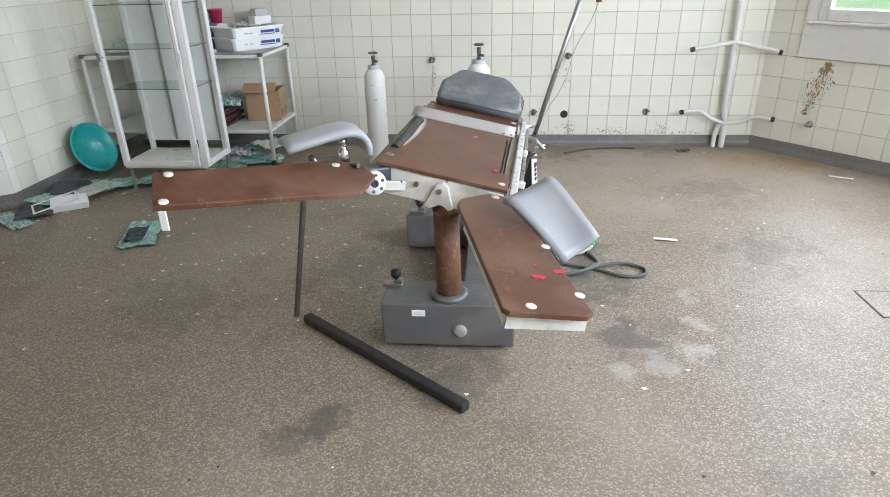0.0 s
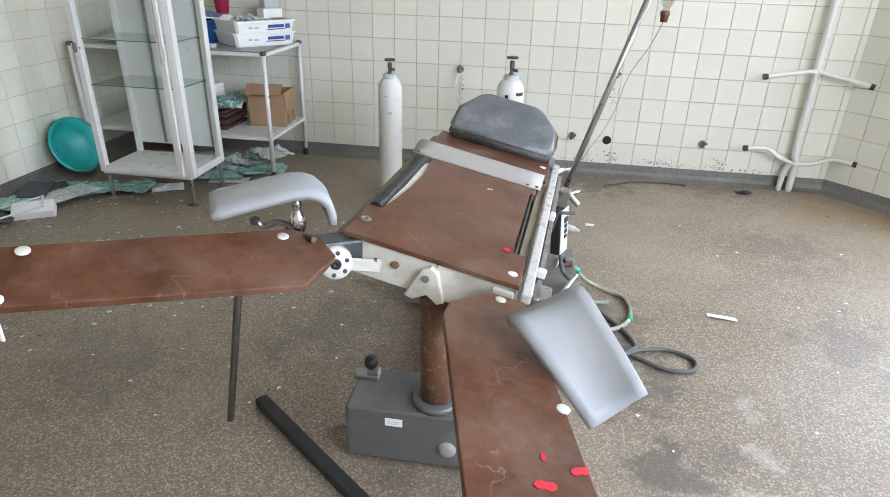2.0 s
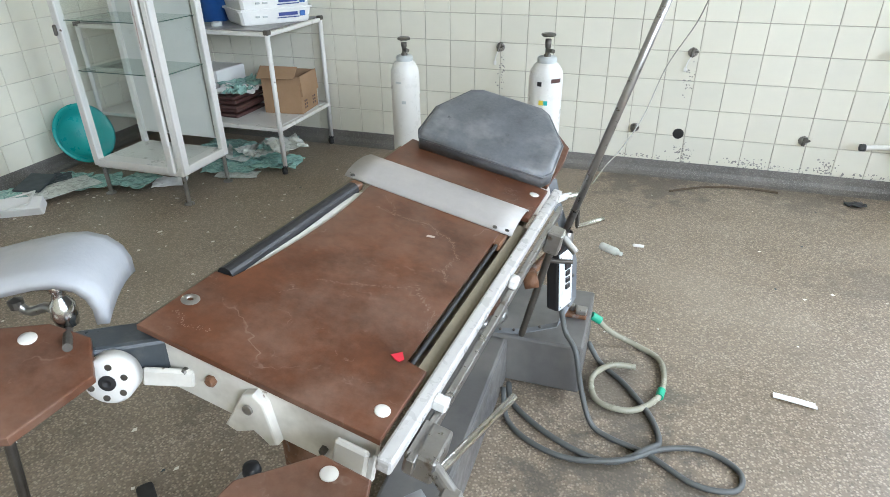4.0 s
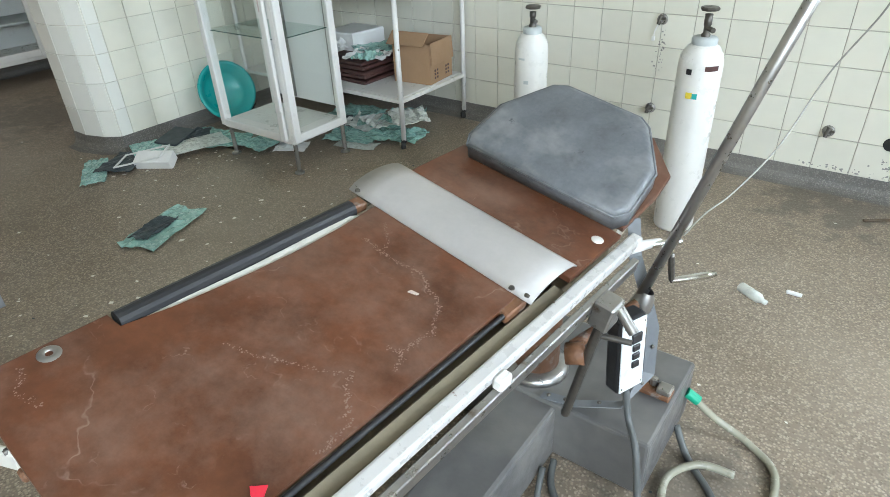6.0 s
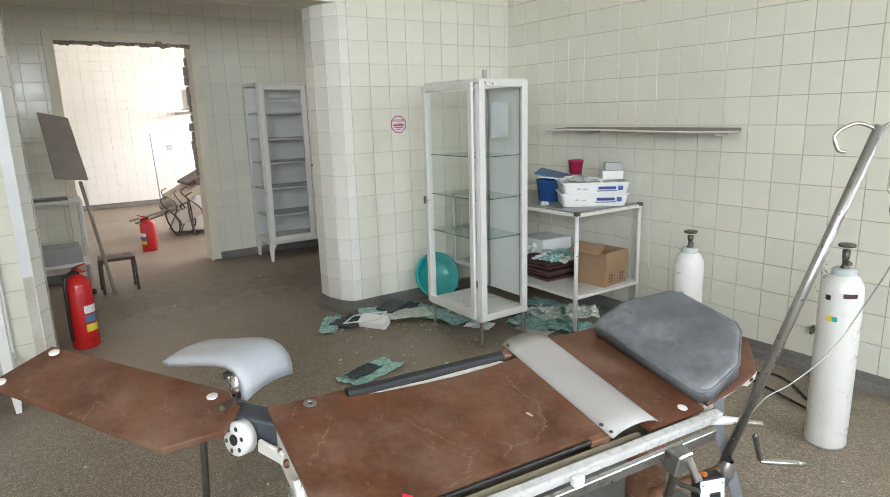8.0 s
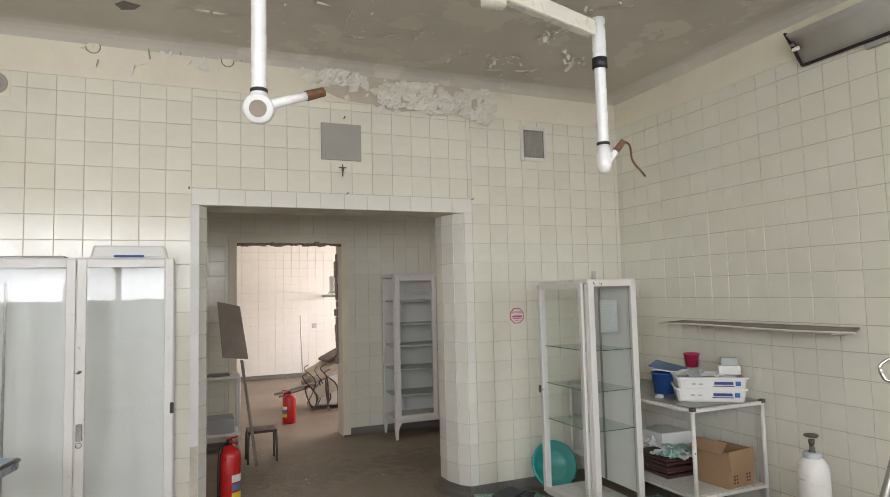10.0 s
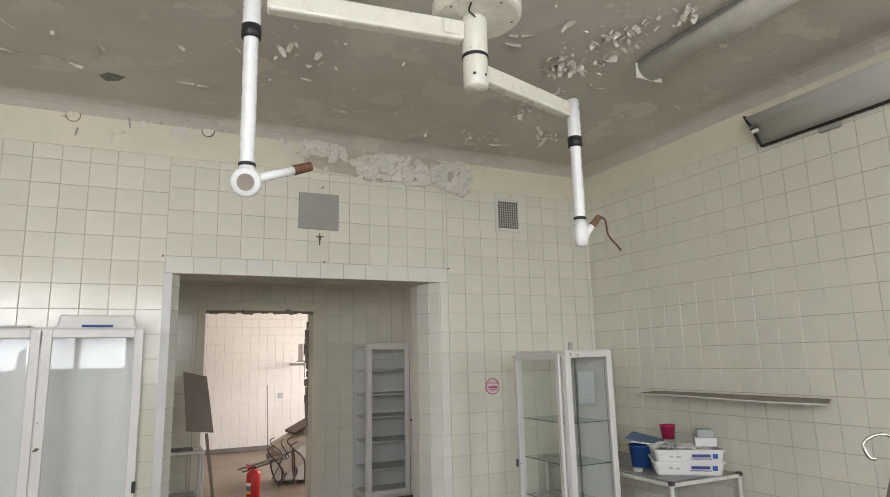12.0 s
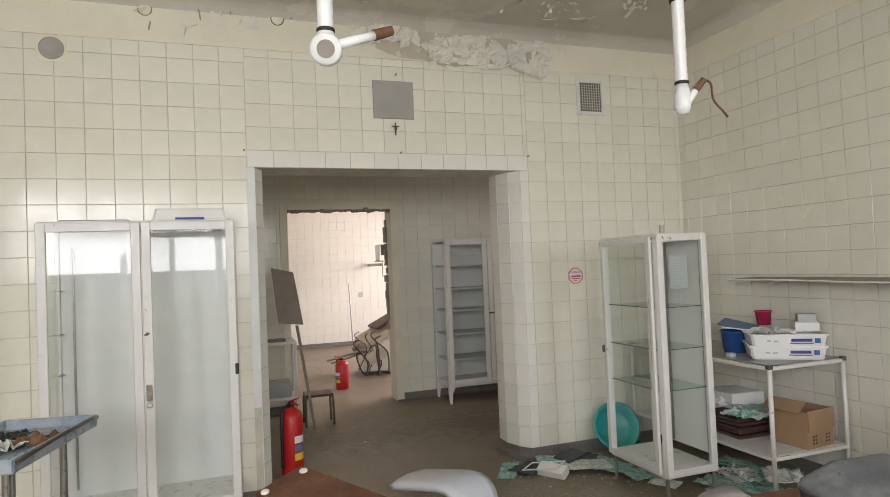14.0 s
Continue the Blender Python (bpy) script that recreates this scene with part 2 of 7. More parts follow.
FLOOR = terrazzo("terrazzo", ((0.365, 0.302, 0.226), (0.30, 0.246, 0.182), (0.44, 0.375, 0.293), (0.165, 0.134, 0.099)), (0.14, 0.112, 0.08), (0.53, 0.76), 135, spots=FLOOR_STAINS)
COVE = terrazzo("cove_terrazzo", ((0.21, 0.20, 0.18), (0.18, 0.17, 0.155), (0.26, 0.25, 0.23), (0.13, 0.125, 0.12)), (0.30, 0.28, 0.25), (0.5, 0.75), 170)
WHITE = paint("white_enamel", (0.71, 0.70, 0.655), 0.32, vary=0.05, bump=0.06, wear=(0.20, 0.10, 0.05), wear_at=(0.71, 0.74), wear_scale=26, dust=(0.6, 0.56, 0.47), dust_at=(0.55, 0.9))
WHITE_CHIP = paint("chipped_white_enamel", (0.69, 0.68, 0.645), 0.34, vary=0.06, bump=0.08, wear=(0.10, 0.055, 0.03), wear_at=(0.68, 0.71), wear_scale=22)
CAB_BACK = paint("pale_cabinet_back", (0.72, 0.725, 0.70), 0.35, vary=0.04)
BROWN = scuffed("brown_hardboard", (0.108, 0.039, 0.017), (0.245, 0.16, 0.115), (0.36, 0.28, 0.23))
BROWN_EDGE = paint("board_edge", (0.06, 0.028, 0.018), 0.6)
STRAP = paint("dull_aluminium", (0.40, 0.38, 0.355), 0.5, 0.1, vary=0.08, scale=9, bump=0.05, dust=(0.42, 0.39, 0.34), dust_at=(0.5, 0.8))
PAD = paint("dark_grey_vinyl", (0.125, 0.133, 0.14), 0.4, vary=0.3, scale=14, bump=0.3, grain=120, dust=(0.30, 0.30, 0.29), dust_at=(0.5, 0.85), dust_scale=8, wear=(0.05, 0.052, 0.055), wear_at=(0.66, 0.72), wear_scale=24)
CRADLE = paint("light_grey_vinyl", (0.345, 0.36, 0.378), 0.42, vary=0.07, scale=9, bump=0.12, grain=140, dust=(0.44, 0.43, 0.41), dust_at=(0.5, 0.9))
BASE = paint("grey_hammer_paint", (0.125, 0.122, 0.117), 0.38, 0.15, vary=0.12, scale=9, bump=0.08, grain=120, dust=(0.27, 0.26, 0.235), dust_at=(0.5, 0.85))
RUST = paint("rusty_column", (0.16, 0.075, 0.035), 0.62, 0.1, vary=0.35, scale=12, bump=0.5, grain=110, wear=(0.22, 0.19, 0.17), wear_at=(0.55, 0.7), wear_scale=40)
STEEL = paint("worn_steel", (0.36, 0.35, 0.33), 0.34, 0.9, vary=0.15, scale=18, bump=0.06, wear=(0.13, 0.085, 0.05), wear_at=(0.6, 0.74), wear_scale=24)
DARK_STEEL = paint("dark_steel", (0.13, 0.12, 0.105), 0.4, 0.75, vary=0.25, scale=20)
CHROME = paint("chrome", (0.62, 0.62, 0.60), 0.14, 1.0, vary=0.05, wear=(0.2, 0.12, 0.07), wear_at=(0.68, 0.76), wear_scale=30)
BLACK = paint("black_plastic", (0.018, 0.018, 0.019), 0.45, vary=0.2)
RUBBER = paint("black_rubber", (0.022, 0.021, 0.02), 0.7, vary=0.25, dust=(0.1, 0.09, 0.08), dust_at=(0.55, 0.9))
CABLE = paint("grey_cable", (0.10, 0.105, 0.10), 0.5, vary=0.2)
PLASTIC = paint("white_plastic", (0.80, 0.80, 0.77), 0.35, vary=0.05)
STUD = paint("white_stud", (0.70, 0.68, 0.62), 0.4, vary=0.08)
BLUE = paint("blue_plastic", (0.03, 0.11, 0.36), 0.4, vary=0.1)
NAVY = paint("navy_print", (0.03, 0.05, 0.22), 0.5)
SLATE = paint("slate_folder", (0.10, 0.17, 0.30), 0.5)
PINK = paint("raspberry_plastic", (0.50, 0.03, 0.10), 0.4, vary=0.1)
GREYBOX = paint("grey_card", (0.46, 0.49, 0.48), 0.6)
TEAL = paint("teal_plastic", (0.03, 0.36, 0.34), 0.32, vary=0.1)
CARD = paint("corrugated_card", (0.36, 0.23, 0.13), 0.8, vary=0.1, bump=0.2)
MAROON = paint("maroon_tray", (0.075, 0.035, 0.03), 0.45, vary=0.2)
PAPER = paint("paper", (0.78, 0.78, 0.75), 0.8, vary=0.06)
GREEN_FILM = paint("green_film_pack", (0.31, 0.50, 0.44), 0.25, vary=0.3, scale=16, bump=0.3, grain=40)
CLEAR_PACK = paint("cloudy_film_pack", (0.60, 0.62, 0.57), 0.28, vary=0.2, scale=16, bump=0.4, grain=40)
DARK_PACK = paint("dark_mask", (0.045, 0.06, 0.065), 0.55, vary=0.3)
RED = paint("red_paint", (0.50, 0.015, 0.015), 0.35, vary=0.1)
RED_MARK = paint("red_mark", (0.55, 0.02, 0.04), 0.5, vary=0.2)
YELLOW = paint("yellow_label", (0.70, 0.55, 0.05), 0.5)
OFFWHITE_LAMP = paint("cream_lamp_enamel", (0.78, 0.76, 0.66), 0.3, vary=0.04, wear=(0.35, 0.2, 0.1), wear_at=(0.72, 0.76), wear_scale=20)
LAMP_WHITE = paint("white_lamp_enamel", (0.80, 0.81, 0.80), 0.28, vary=0.03)
DIFFUSER = paint("dusty_diffuser", (0.60, 0.58, 0.52), 0.35, vary=0.18, scale=7)
GREY_SHEET = paint("grey_sheet_metal", (0.33, 0.33, 0.325), 0.4, 0.5, vary=0.08)
PANEL = paint("grey_panel", (0.36, 0.345, 0.31), 0.6, vary=0.06)
OLD_BOARD = paint("old_grey_board", (0.28, 0.24, 0.20), 0.75, vary=0.15, scale=9)
BARE = paint("bare_plaster", (0.52, 0.47, 0.38), 0.9, vary=0.1, scale=7, bump=0.5, grain=40)
DRAB_WHITE = paint("dirty_white_enamel", (0.62, 0.60, 0.54), 0.4, vary=0.12, scale=12, bump=0.08, dust=(0.36, 0.33, 0.27), dust_at=(0.5, 0.85), dust_scale=9, wear=(0.12, 0.07, 0.04), wear_at=(0.66, 0.7), wear_scale=22)
MESH_GREY = paint("grimy_mesh", (0.62, 0.60, 0.54), 0.6, vary=0.12)
REFLECTOR = paint("dusty_reflector", (0.62, 0.61, 0.58), 0.42, 0.0, vary=0.08)
STAIN = paint("brown_run_stain", (0.30, 0.17, 0.07), 0.6, vary=0.3, scale=30)
# near-black colour that stands for the shade inside the vent and the pipe hole
VENT_DARK = paint("dark_opening", (0.02, 0.02, 0.018), 0.9)
BARK = paint("bark", (0.10, 0.075, 0.05), 0.9, vary=0.3)
LEAF = paint("leaves", (0.07, 0.13, 0.03), 0.6, vary=0.4, scale=1.2)
GROUND = paint("meadow", (0.09, 0.13, 0.04), 0.9, vary=0.35, scale=0.4)
GLASS = pane_glass("cabinet_glass", (0.93, 0.955, 0.945), 0.7)
SHELF_GLASS = pane_glass("green_shelf_glass", (0.72, 0.84, 0.79))
WINDOW_GLASS = pane_glass("window_glass", (0.95, 0.97, 0.96))
BOTTLE = pane_glass("clear_bottle", (0.80, 0.80, 0.76))

# ---- shape helpers ----


def chain(ob):
    return chain(ob.parent) @ ob.matrix_basis if ob.parent else ob.matrix_basis.copy()


def thing(name, label, category, at, group="", kind=""):
    ob = new(name)
    ob.empty_display_size = 0.1
    ob.matrix_basis = Matrix.Translation(at)
    return tagged(ob, label, category, group, kind)


def part(name, bm, mat, parent=None, label="", smooth=False):
    """Links a bmesh drawn in world coordinates as one mesh, under its thing or part."""
    me = bpy.data.meshes.new(name)
    if parent:
        bm.transform(chain(parent).inverted())
    bmesh.ops.recalc_face_normals(bm, faces=bm.faces)
    bm.to_mesh(me)
    bm.free()
    me.materials.append(mat)
    if smooth:
        for p in me.polygons:
            p.use_smooth = True
    ob = new(name, me)
    ob.parent = parent
    if label:
        tagged(ob, label)
    return ob


def box(c, s, m=None, bevel=0.0, bm=None, seg=1):
    """A box with centre c and size s, turned by m."""
    b = bmesh.new()
    bmesh.ops.create_cube(b, size=1, matrix=Matrix.Diagonal((*s, 1)))
    if bevel:
        bmesh.ops.bevel(b, geom=b.edges[:], offset=bevel, segments=seg, affect="EDGES", profile=0.5)
    b.transform((m or Matrix.Identity(4)) @ Matrix.Translation(c) if m else Matrix.Translation(c))
    return join(bm, b)


def join(bm, b):
    if bm is None:
        return b
    me = bpy.data.meshes.new("joined")
    b.to_mesh(me)
    b.free()
    bm.from_mesh(me)
    bpy.data.meshes.remove(me)
    return bm


def rod(p, q, r, r2=None, seg=16, bm=None, caps=True):
    p, q = Vector(p), Vector(q)
    d = q - p
    b = bmesh.new()
    bmesh.ops.create_cone(b, cap_ends=caps, segments=seg, radius1=r, radius2=r if r2 is None else r2, depth=d.length)
    b.transform(Matrix.Translation((p + q) / 2) @ d.to_track_quat("Z", "Y").to_matrix().to_4x4())
    return join(bm, b)


def lathe(at, profile, seg=24, axis=None, bm=None):
    """Turns rows of (radius, height) round an axis that starts at at."""
    b = bmesh.new()
    rings = []
    for r, h in profile:
        if r < 1e-5:
            rings.append([b.verts.new((0, 0, h))] * seg)
        else:
            rings.append([b.verts.new((r * math.cos(2 * math.pi * i / seg), r * math.sin(2 * math.pi * i / seg), h)) for i in range(seg)])
    for a, c in zip(rings, rings[1:]):
        for i in range(seg):
            j = (i + 1) % seg
            vs = list(dict.fromkeys((a[i], a[j], c[j], c[i])))
            if len(vs) > 2:
                b.faces.new(vs)
    turn = Vector(axis).to_track_quat("Z", "Y").to_matrix().to_4x4() if axis else Matrix.Identity(4)
    b.transform(Matrix.Translation(at) @ turn)
    return join(bm, b)


def hose(points, r, seg=8, steps=6, bm=None):
    """A round tube along a smooth line through the points."""
    pts = [Vector(p) for p in points]
    line = []
    for i in range(len(pts) - 1):
        a, b, c, d = pts[max(i - 1, 0)], pts[i], pts[i + 1], pts[min(i + 2, len(pts) - 1)]
        for k in range(steps):
            t = k / steps
            line.append(0.5 * ((2 * b) + (c - a) * t + (2 * a - 5 * b + 4 * c - d) * t * t + (3 * b - a - 3 * c + d) * t ** 3))
    line.append(pts[-1])
    b = bmesh.new()
    rings, side = [], Vector((0.31, 0.2, 0.93))
    for i, p in enumerate(line):
        d = (line[min(i + 1, len(line) - 1)] - line[max(i - 1, 0)]).normalized()
        u = side - d * side.dot(d)
        if u.length < 1e-3:
            u = d.orthogonal()
        u.normalize()
        side = u
        v = d.cross(u)
        rings.append([b.verts.new(p + r * (u * math.cos(2 * math.pi * j / seg) + v * math.sin(2 * math.pi * j / seg))) for j in range(seg)])
    for a, c in zip(rings, rings[1:]):
        for i in range(seg):
            b.faces.new((a[i], a[(i + 1) % seg], c[(i + 1) % seg], c[i]))
    b.faces.new(rings[0]), b.faces.new(rings[-1])
    return join(bm, b)


def slab(outline, z0, z1, m=None, bevel=0.0, bm=None, seg=2):
    """An outline in x and y, drawn up from z0 to z1."""
    b = bmesh.new()
    lo, hi = [b.verts.new((x, y, z0)) for x, y in outline], [b.verts.new((x, y, z1)) for x, y in outline]
    b.faces.new(lo[::-1])
    top = b.faces.new(hi)
    for i in range(len(lo)):
        j = (i + 1) % len(lo)
        b.faces.new((lo[i], lo[j], hi[j], hi[i]))
    if bevel:
        bmesh.ops.bevel(b, geom=list(top.edges), offset=bevel, segments=seg, affect="EDGES", profile=0.5)
    if m:
        b.transform(m)
    return join(bm, b)


def sheet(at, wide, long, turn, rough, seed, nx=10, ny=10, lift=0.004, bm=None):
    """A crumpled sheet or soft packet that lies on the floor."""
    b = bmesh.new()
    bmesh.ops.create_grid(b, x_segments=nx, y_segments=ny, size=0.5)
    for v in b.verts:
        x, y = v.co.x, v.co.y
        n = noise.noise(Vector((x * 5 + seed * 7.3, y * 5, seed))) + 0.5 * noise.noise(Vector((x * 12, y * 12 + seed * 3.1, seed)))
        w = noise.noise(Vector((x * 3, seed * 5.7, y * 3)))
        v.co = Vector((x * wide * (1 + 0.12 * w), y * long * (1 + 0.12 * w), lift + abs(n) * rough))
    b.transform(Matrix.Translation(at) @ pose(0, 0, 0, 0, 0, turn))
    r = bmesh.ops.extrude_face_region(b, geom=b.faces[:])
    for g in r["geom"]:
        if isinstance(g, bmesh.types.BMVert):
            g.co.z += 0.003
    return join(bm, b)

# ---- rooms ----
DX, GY, H = -3.17, 5.37, 3.2      # wall with the opening, wall with the gas outlets, ceiling
PITCH, LOW, TOP = 0.152, 0.08, 2.91
CA, CB = Vector((1.80, 5.37, 0)), Vector((2.90, 4.08, 0))   # the slanting corner wall
cdir = (CB - CA).normalized()
cnor = Vector((-cdir.y, cdir.x, 0)) if Vector((-cdir.y, cdir.x, 0)).dot(Vector((-1, -1, 0))) > 0 else Vector((cdir.y, -cdir.x, 0))


def structure(name, bm, mat, label, category):
    return tagged(part(name, bm, mat), label, category, kind="structure")


structure("floor", box((-4.0, 2.0, -0.1), (14.4, 9.2, 0.2)), FLOOR, "worn speckled grey-beige terrazzo floor with dark stains", "floor")

b = box((DX - 0.175, 0.175, H / 2), (0.35, 3.55, H))
box((DX - 0.175, 4.8, H / 2), (0.35, 1.68, H), bm=b)
box((DX - 0.175, 2.955, 2.67), (0.35, 2.01, 1.06), bm=b)
slab([(DX - 0.35, 1.95), (DX, 1.95), (DX - 0.015, 1.992), (DX - 0.1, 2.04), (DX - 0.35, 2.052)], 0, 2.14, bm=b)
slab([(DX - 0.35, 3.96), (DX, 3.96), (DX, 3.89), (DX - 0.08, 3.835), (DX - 0.21, 3.796), (DX - 0.35, 3.796)], 0, 2.14, bm=b)
wall_west = structure("wall_west", b, PALE_GROUT, "tiled wall with a wide opening into the next room", "wall")
wall_north = structure("wall_north", box((-0.6, GY + 0.15, H / 2), (5.5, 0.3, H)), GROUT, "cream tiled wall with gas outlets", "wall")

# slanting wall with its window opening: 0.25 to 1.35 m along it, 0.92 to 2.6 m high
along = Matrix((cdir.to_4d(), (-cnor).to_4d(), (0, 0, 1, 0), (0, 0, 0, 1))).transposed()
along[0][3], along[1][3], along[2][3], along[3][3] = CA.x, CA.y, 0, 1
clen = (CB - CA).length
b = box((0.14, 0.125, H / 2), (0.3, 0.25, H), along)
box((1.52, 0.125, H / 2), (0.44, 0.25, H), along, bm=b)
box((0.8, 0.125, 0.46), (1.04, 0.25, 0.92), along, bm=b)
box((0.8, 0.125, 2.9), (1.04, 0.25, 0.6), along, bm=b)
wall_corner = structure("wall_corner", b, GROUT, "slanting tiled wall below a white window", "wall")

b = box((3.05, -1.25, H / 2), (0.3, 0.8, H))
box((3.05, 3.6, H / 2), (0.3, 1.3, H), bm=b)
box((3.05, 1.05, 0.45), (0.3, 3.8, 0.9), bm=b)
box((3.05, 1.05, 2.93), (0.3, 3.8, 0.54), bm=b)
structure("wall_east", b, PLASTER, "painted wall with a row of wide windows", "wall")
structure("wall_south", box((-0.1, -1.75, H / 2), (6.5, 0.3, H)), PLASTER, "plain cream painted wall", "wall")

b = box((-3.7, 2.0, H + 0.06), (14.6, 8.6, 0.12))
for k in range(6):       # rounded turn from the wall to the ceiling
    a0, a1 = math.pi / 2 * k / 6, math.pi / 2 * (k + 1) / 6
    r = 0.13
    for p0, p1, q0, q1 in (((-3.17, GY - r + r * math.cos(a0)), (1.85, GY - r + r * math.cos(a0)), (1.85, GY - r + r * math.cos(a1)), (-3.17, GY - r + r * math.cos(a1))),
                           ((DX + r - r * math.cos(a0), -1.6), (DX + r - r * math.cos(a0), GY), (DX + r - r * math.cos(a1), GY), (DX + r - r * math.cos(a1), -1.6))):
        z0, z1 = H - r + r * math.sin(a0), H - r + r * math.sin(a1)
        b.faces.new([b.verts.new((*p0, z0)), b.verts.new((*p1, z0)), b.verts.new((*q0, z1)), b.verts.new((*q1, z1))])
plain = len(b.faces)
rnd = random.Random(5)
for k in range(330):     # curled flakes of paint that hang from the ceiling
    if k < 200:
        cx, cy, wide_ = rnd.choice(((-1.56, 3.94, 0.07), (-1.56, 3.94, 0.1), (-1.15, 4.03, 0.1), (-0.85, 4.17, 0.1), (-1.33, 4.0, 0.12), (-2.49, 4.48, 0.07), (-2.21, 4.11, 0.06), (-2.7, 3.97, 0.07), (-1.9, 2.6, 0.15)))
        x, y = cx + rnd.gauss(0, wide_), cy + rnd.gauss(0, wide_)
    elif k < 250:
        x, y = -1.9 + rnd.uniform(-1.1, 1.0), rnd.uniform(0.9, 5.0)
    else:
        x, y = rnd.uniform(-3.0, 2.0), rnd.uniform(0.2, 5.1)
    s = rnd.uniform(0.006, 0.022) * (2.0 if rnd.random() < 0.12 else 1)
    a = rnd.uniform(0, 6.28)
    u, v = Vector((math.cos(a), math.sin(a), 0)), Vector((-math.sin(a), math.cos(a), 0))
    o = Vector((x, y, H - 0.002))
    row = []
    for i in range(4):
        w = s * (0.9 if i in (0, 3) else 1.2) * rnd.uniform(0.6, 1.1)
        d = Vector((0, 0, -s * 0.22 * i * i / 2 * rnd.uniform(0.5, 1.4)))
        row.append((b.verts.new(o + u * s * i * 0.6 - v * w * 0.5 + d), b.verts.new(o + u * s * i * 0.6 + v * w * 0.5 + d)))
    for (p, q), (p2, q2) in zip(row, row[1:]):
        b.faces.new((p, q, q2, p2))
ceiling = structure("ceiling", b, CEILING, "grey-beige ceiling with flaking paint", "ceiling")
ceiling.data.materials.append(FLAKE)
for p in ceiling.data.polygons[plain:]:
    p.material_index = 1

b = box((DX + 0.006, 1.9, (TOP + H) / 2), (0.012, 7.0, H - TOP))
box((-0.68, GY - 0.006, (TOP + H) / 2), (4.95, 0.012, H - TOP), bm=b)
structure("trim_upper_paint", b, PLASTER, "band of stained cream paint above the tiles", "wall paint")

# rooms beyond the opening
b = box((-5.72, 2.07, H / 2), (0.24, 0.66, H))
box((-5.72, 4.6, H / 2), (0.24, 2.2, H), bm=b)
box((-5.72, 2.95, 2.65), (0.24, 1.1, 1.1), bm=b)
wall_passage = structure("wall_passage", b, FAINT_GROUT, "tiled wall with a second, broken-edged doorway", "wall")
b = box((-4.56, 1.65, H / 2), (2.08, 0.2, H))
box((-4.56, 5.7, H / 2), (2.08, 0.2, H), bm=b)
structure("wall_passage_side", b, TILE, "shaded side wall of the passage", "wall")
wall_far = structure("wall_far", box((-10.95, 3.2, H / 2), (0.3, 6.4, H)), FAINT_GROUT, "pale tiled wall of the far room", "wall")
b = box((-8.35, 0.2, H / 2), (5.0, 0.2, H))
box((-6.4, 6.3, H / 2), (1.0, 0.2, H), bm=b)
box((-10.2, 6.3, H / 2), (1.3, 0.2, H), bm=b)
box((-8.2, 6.3, 0.45), (2.7, 0.2, 0.9), bm=b)
box((-8.2, 6.3, 2.85), (2.7, 0.2, 0.7), bm=b)
structure("wall_far_side", b, PLASTER, "pale side wall of the far room", "wall")

# coved base along the tiled walls
def cove(points, bm=None):
    b = bmesh.new()
    prof = [(0.0, 0.082), (0.008, 0.082), (0.012, 0.04), (0.022, 0.018), (0.042, 0.006), (0.07, 0.001)]
    rows = []
    pts = [Vector((x, y, 0)) for x, y in points]
    for i, p in enumerate(pts):
        d0 = (p - pts[i - 1]).normalized() if i else (pts[1] - p).normalized()
        d1 = (pts[i + 1] - p).normalized() if i + 1 < len(pts) else d0
        n0, n1 = Vector((-d0.y, d0.x, 0)), Vector((-d1.y, d1.x, 0))
        n = (n0 + n1).normalized()
        k = 1 / max(n.dot(n0), 0.4)
        rows.append([b.verts.new(p + n * k * o + Vector((0, 0, z))) for o, z in prof])
    for r0, r1 in zip(rows, rows[1:]):
        for i in range(len(prof) - 1):
            b.faces.new((r0[i], r1[i], r1[i + 1], r0[i + 1]))
    return join(bm, b)


b = cove([(2.9, -1.6), (2.9, 4.08), (1.80, GY), (DX, GY), (DX, 3.89), (DX - 0.08, 3.835), (DX - 0.21, 3.796), (DX - 0.35, 3.796)])
cove([(DX - 0.35, 2.052), (DX - 0.1, 2.04), (DX - 0.015, 1.992), (DX, 1.95), (DX, -1.6)], b)
cove([(-5.6, 5.6), (-5.6, 3.5)], b)
cove([(-5.6, 2.4), (-5.6, 1.75)], b)
cove([(-10.8, 6.2), (-10.8, 0.3)], b)
structure("baseboard", b, COVE, "dark grey coved terrazzo base along the walls", "baseboard")

# ---- wall tiles ----
tile_meshes = {}


def tile_mesh(w, h, mat):
    key = (round(w, 3), round(h, 3), mat.name)
    if key not in tile_meshes:
        b = slab([(-w / 2, -h / 2), (w / 2, -h / 2), (w / 2, h / 2), (-w / 2, h / 2)], 0, 0.006, bevel=0.0015, seg=1)
        me = bpy.data.meshes.new("tile")
        b.to_mesh(me)
        b.free()
        me.materials.append(mat)
        tile_meshes[key] = me
    return tile_meshes[key]


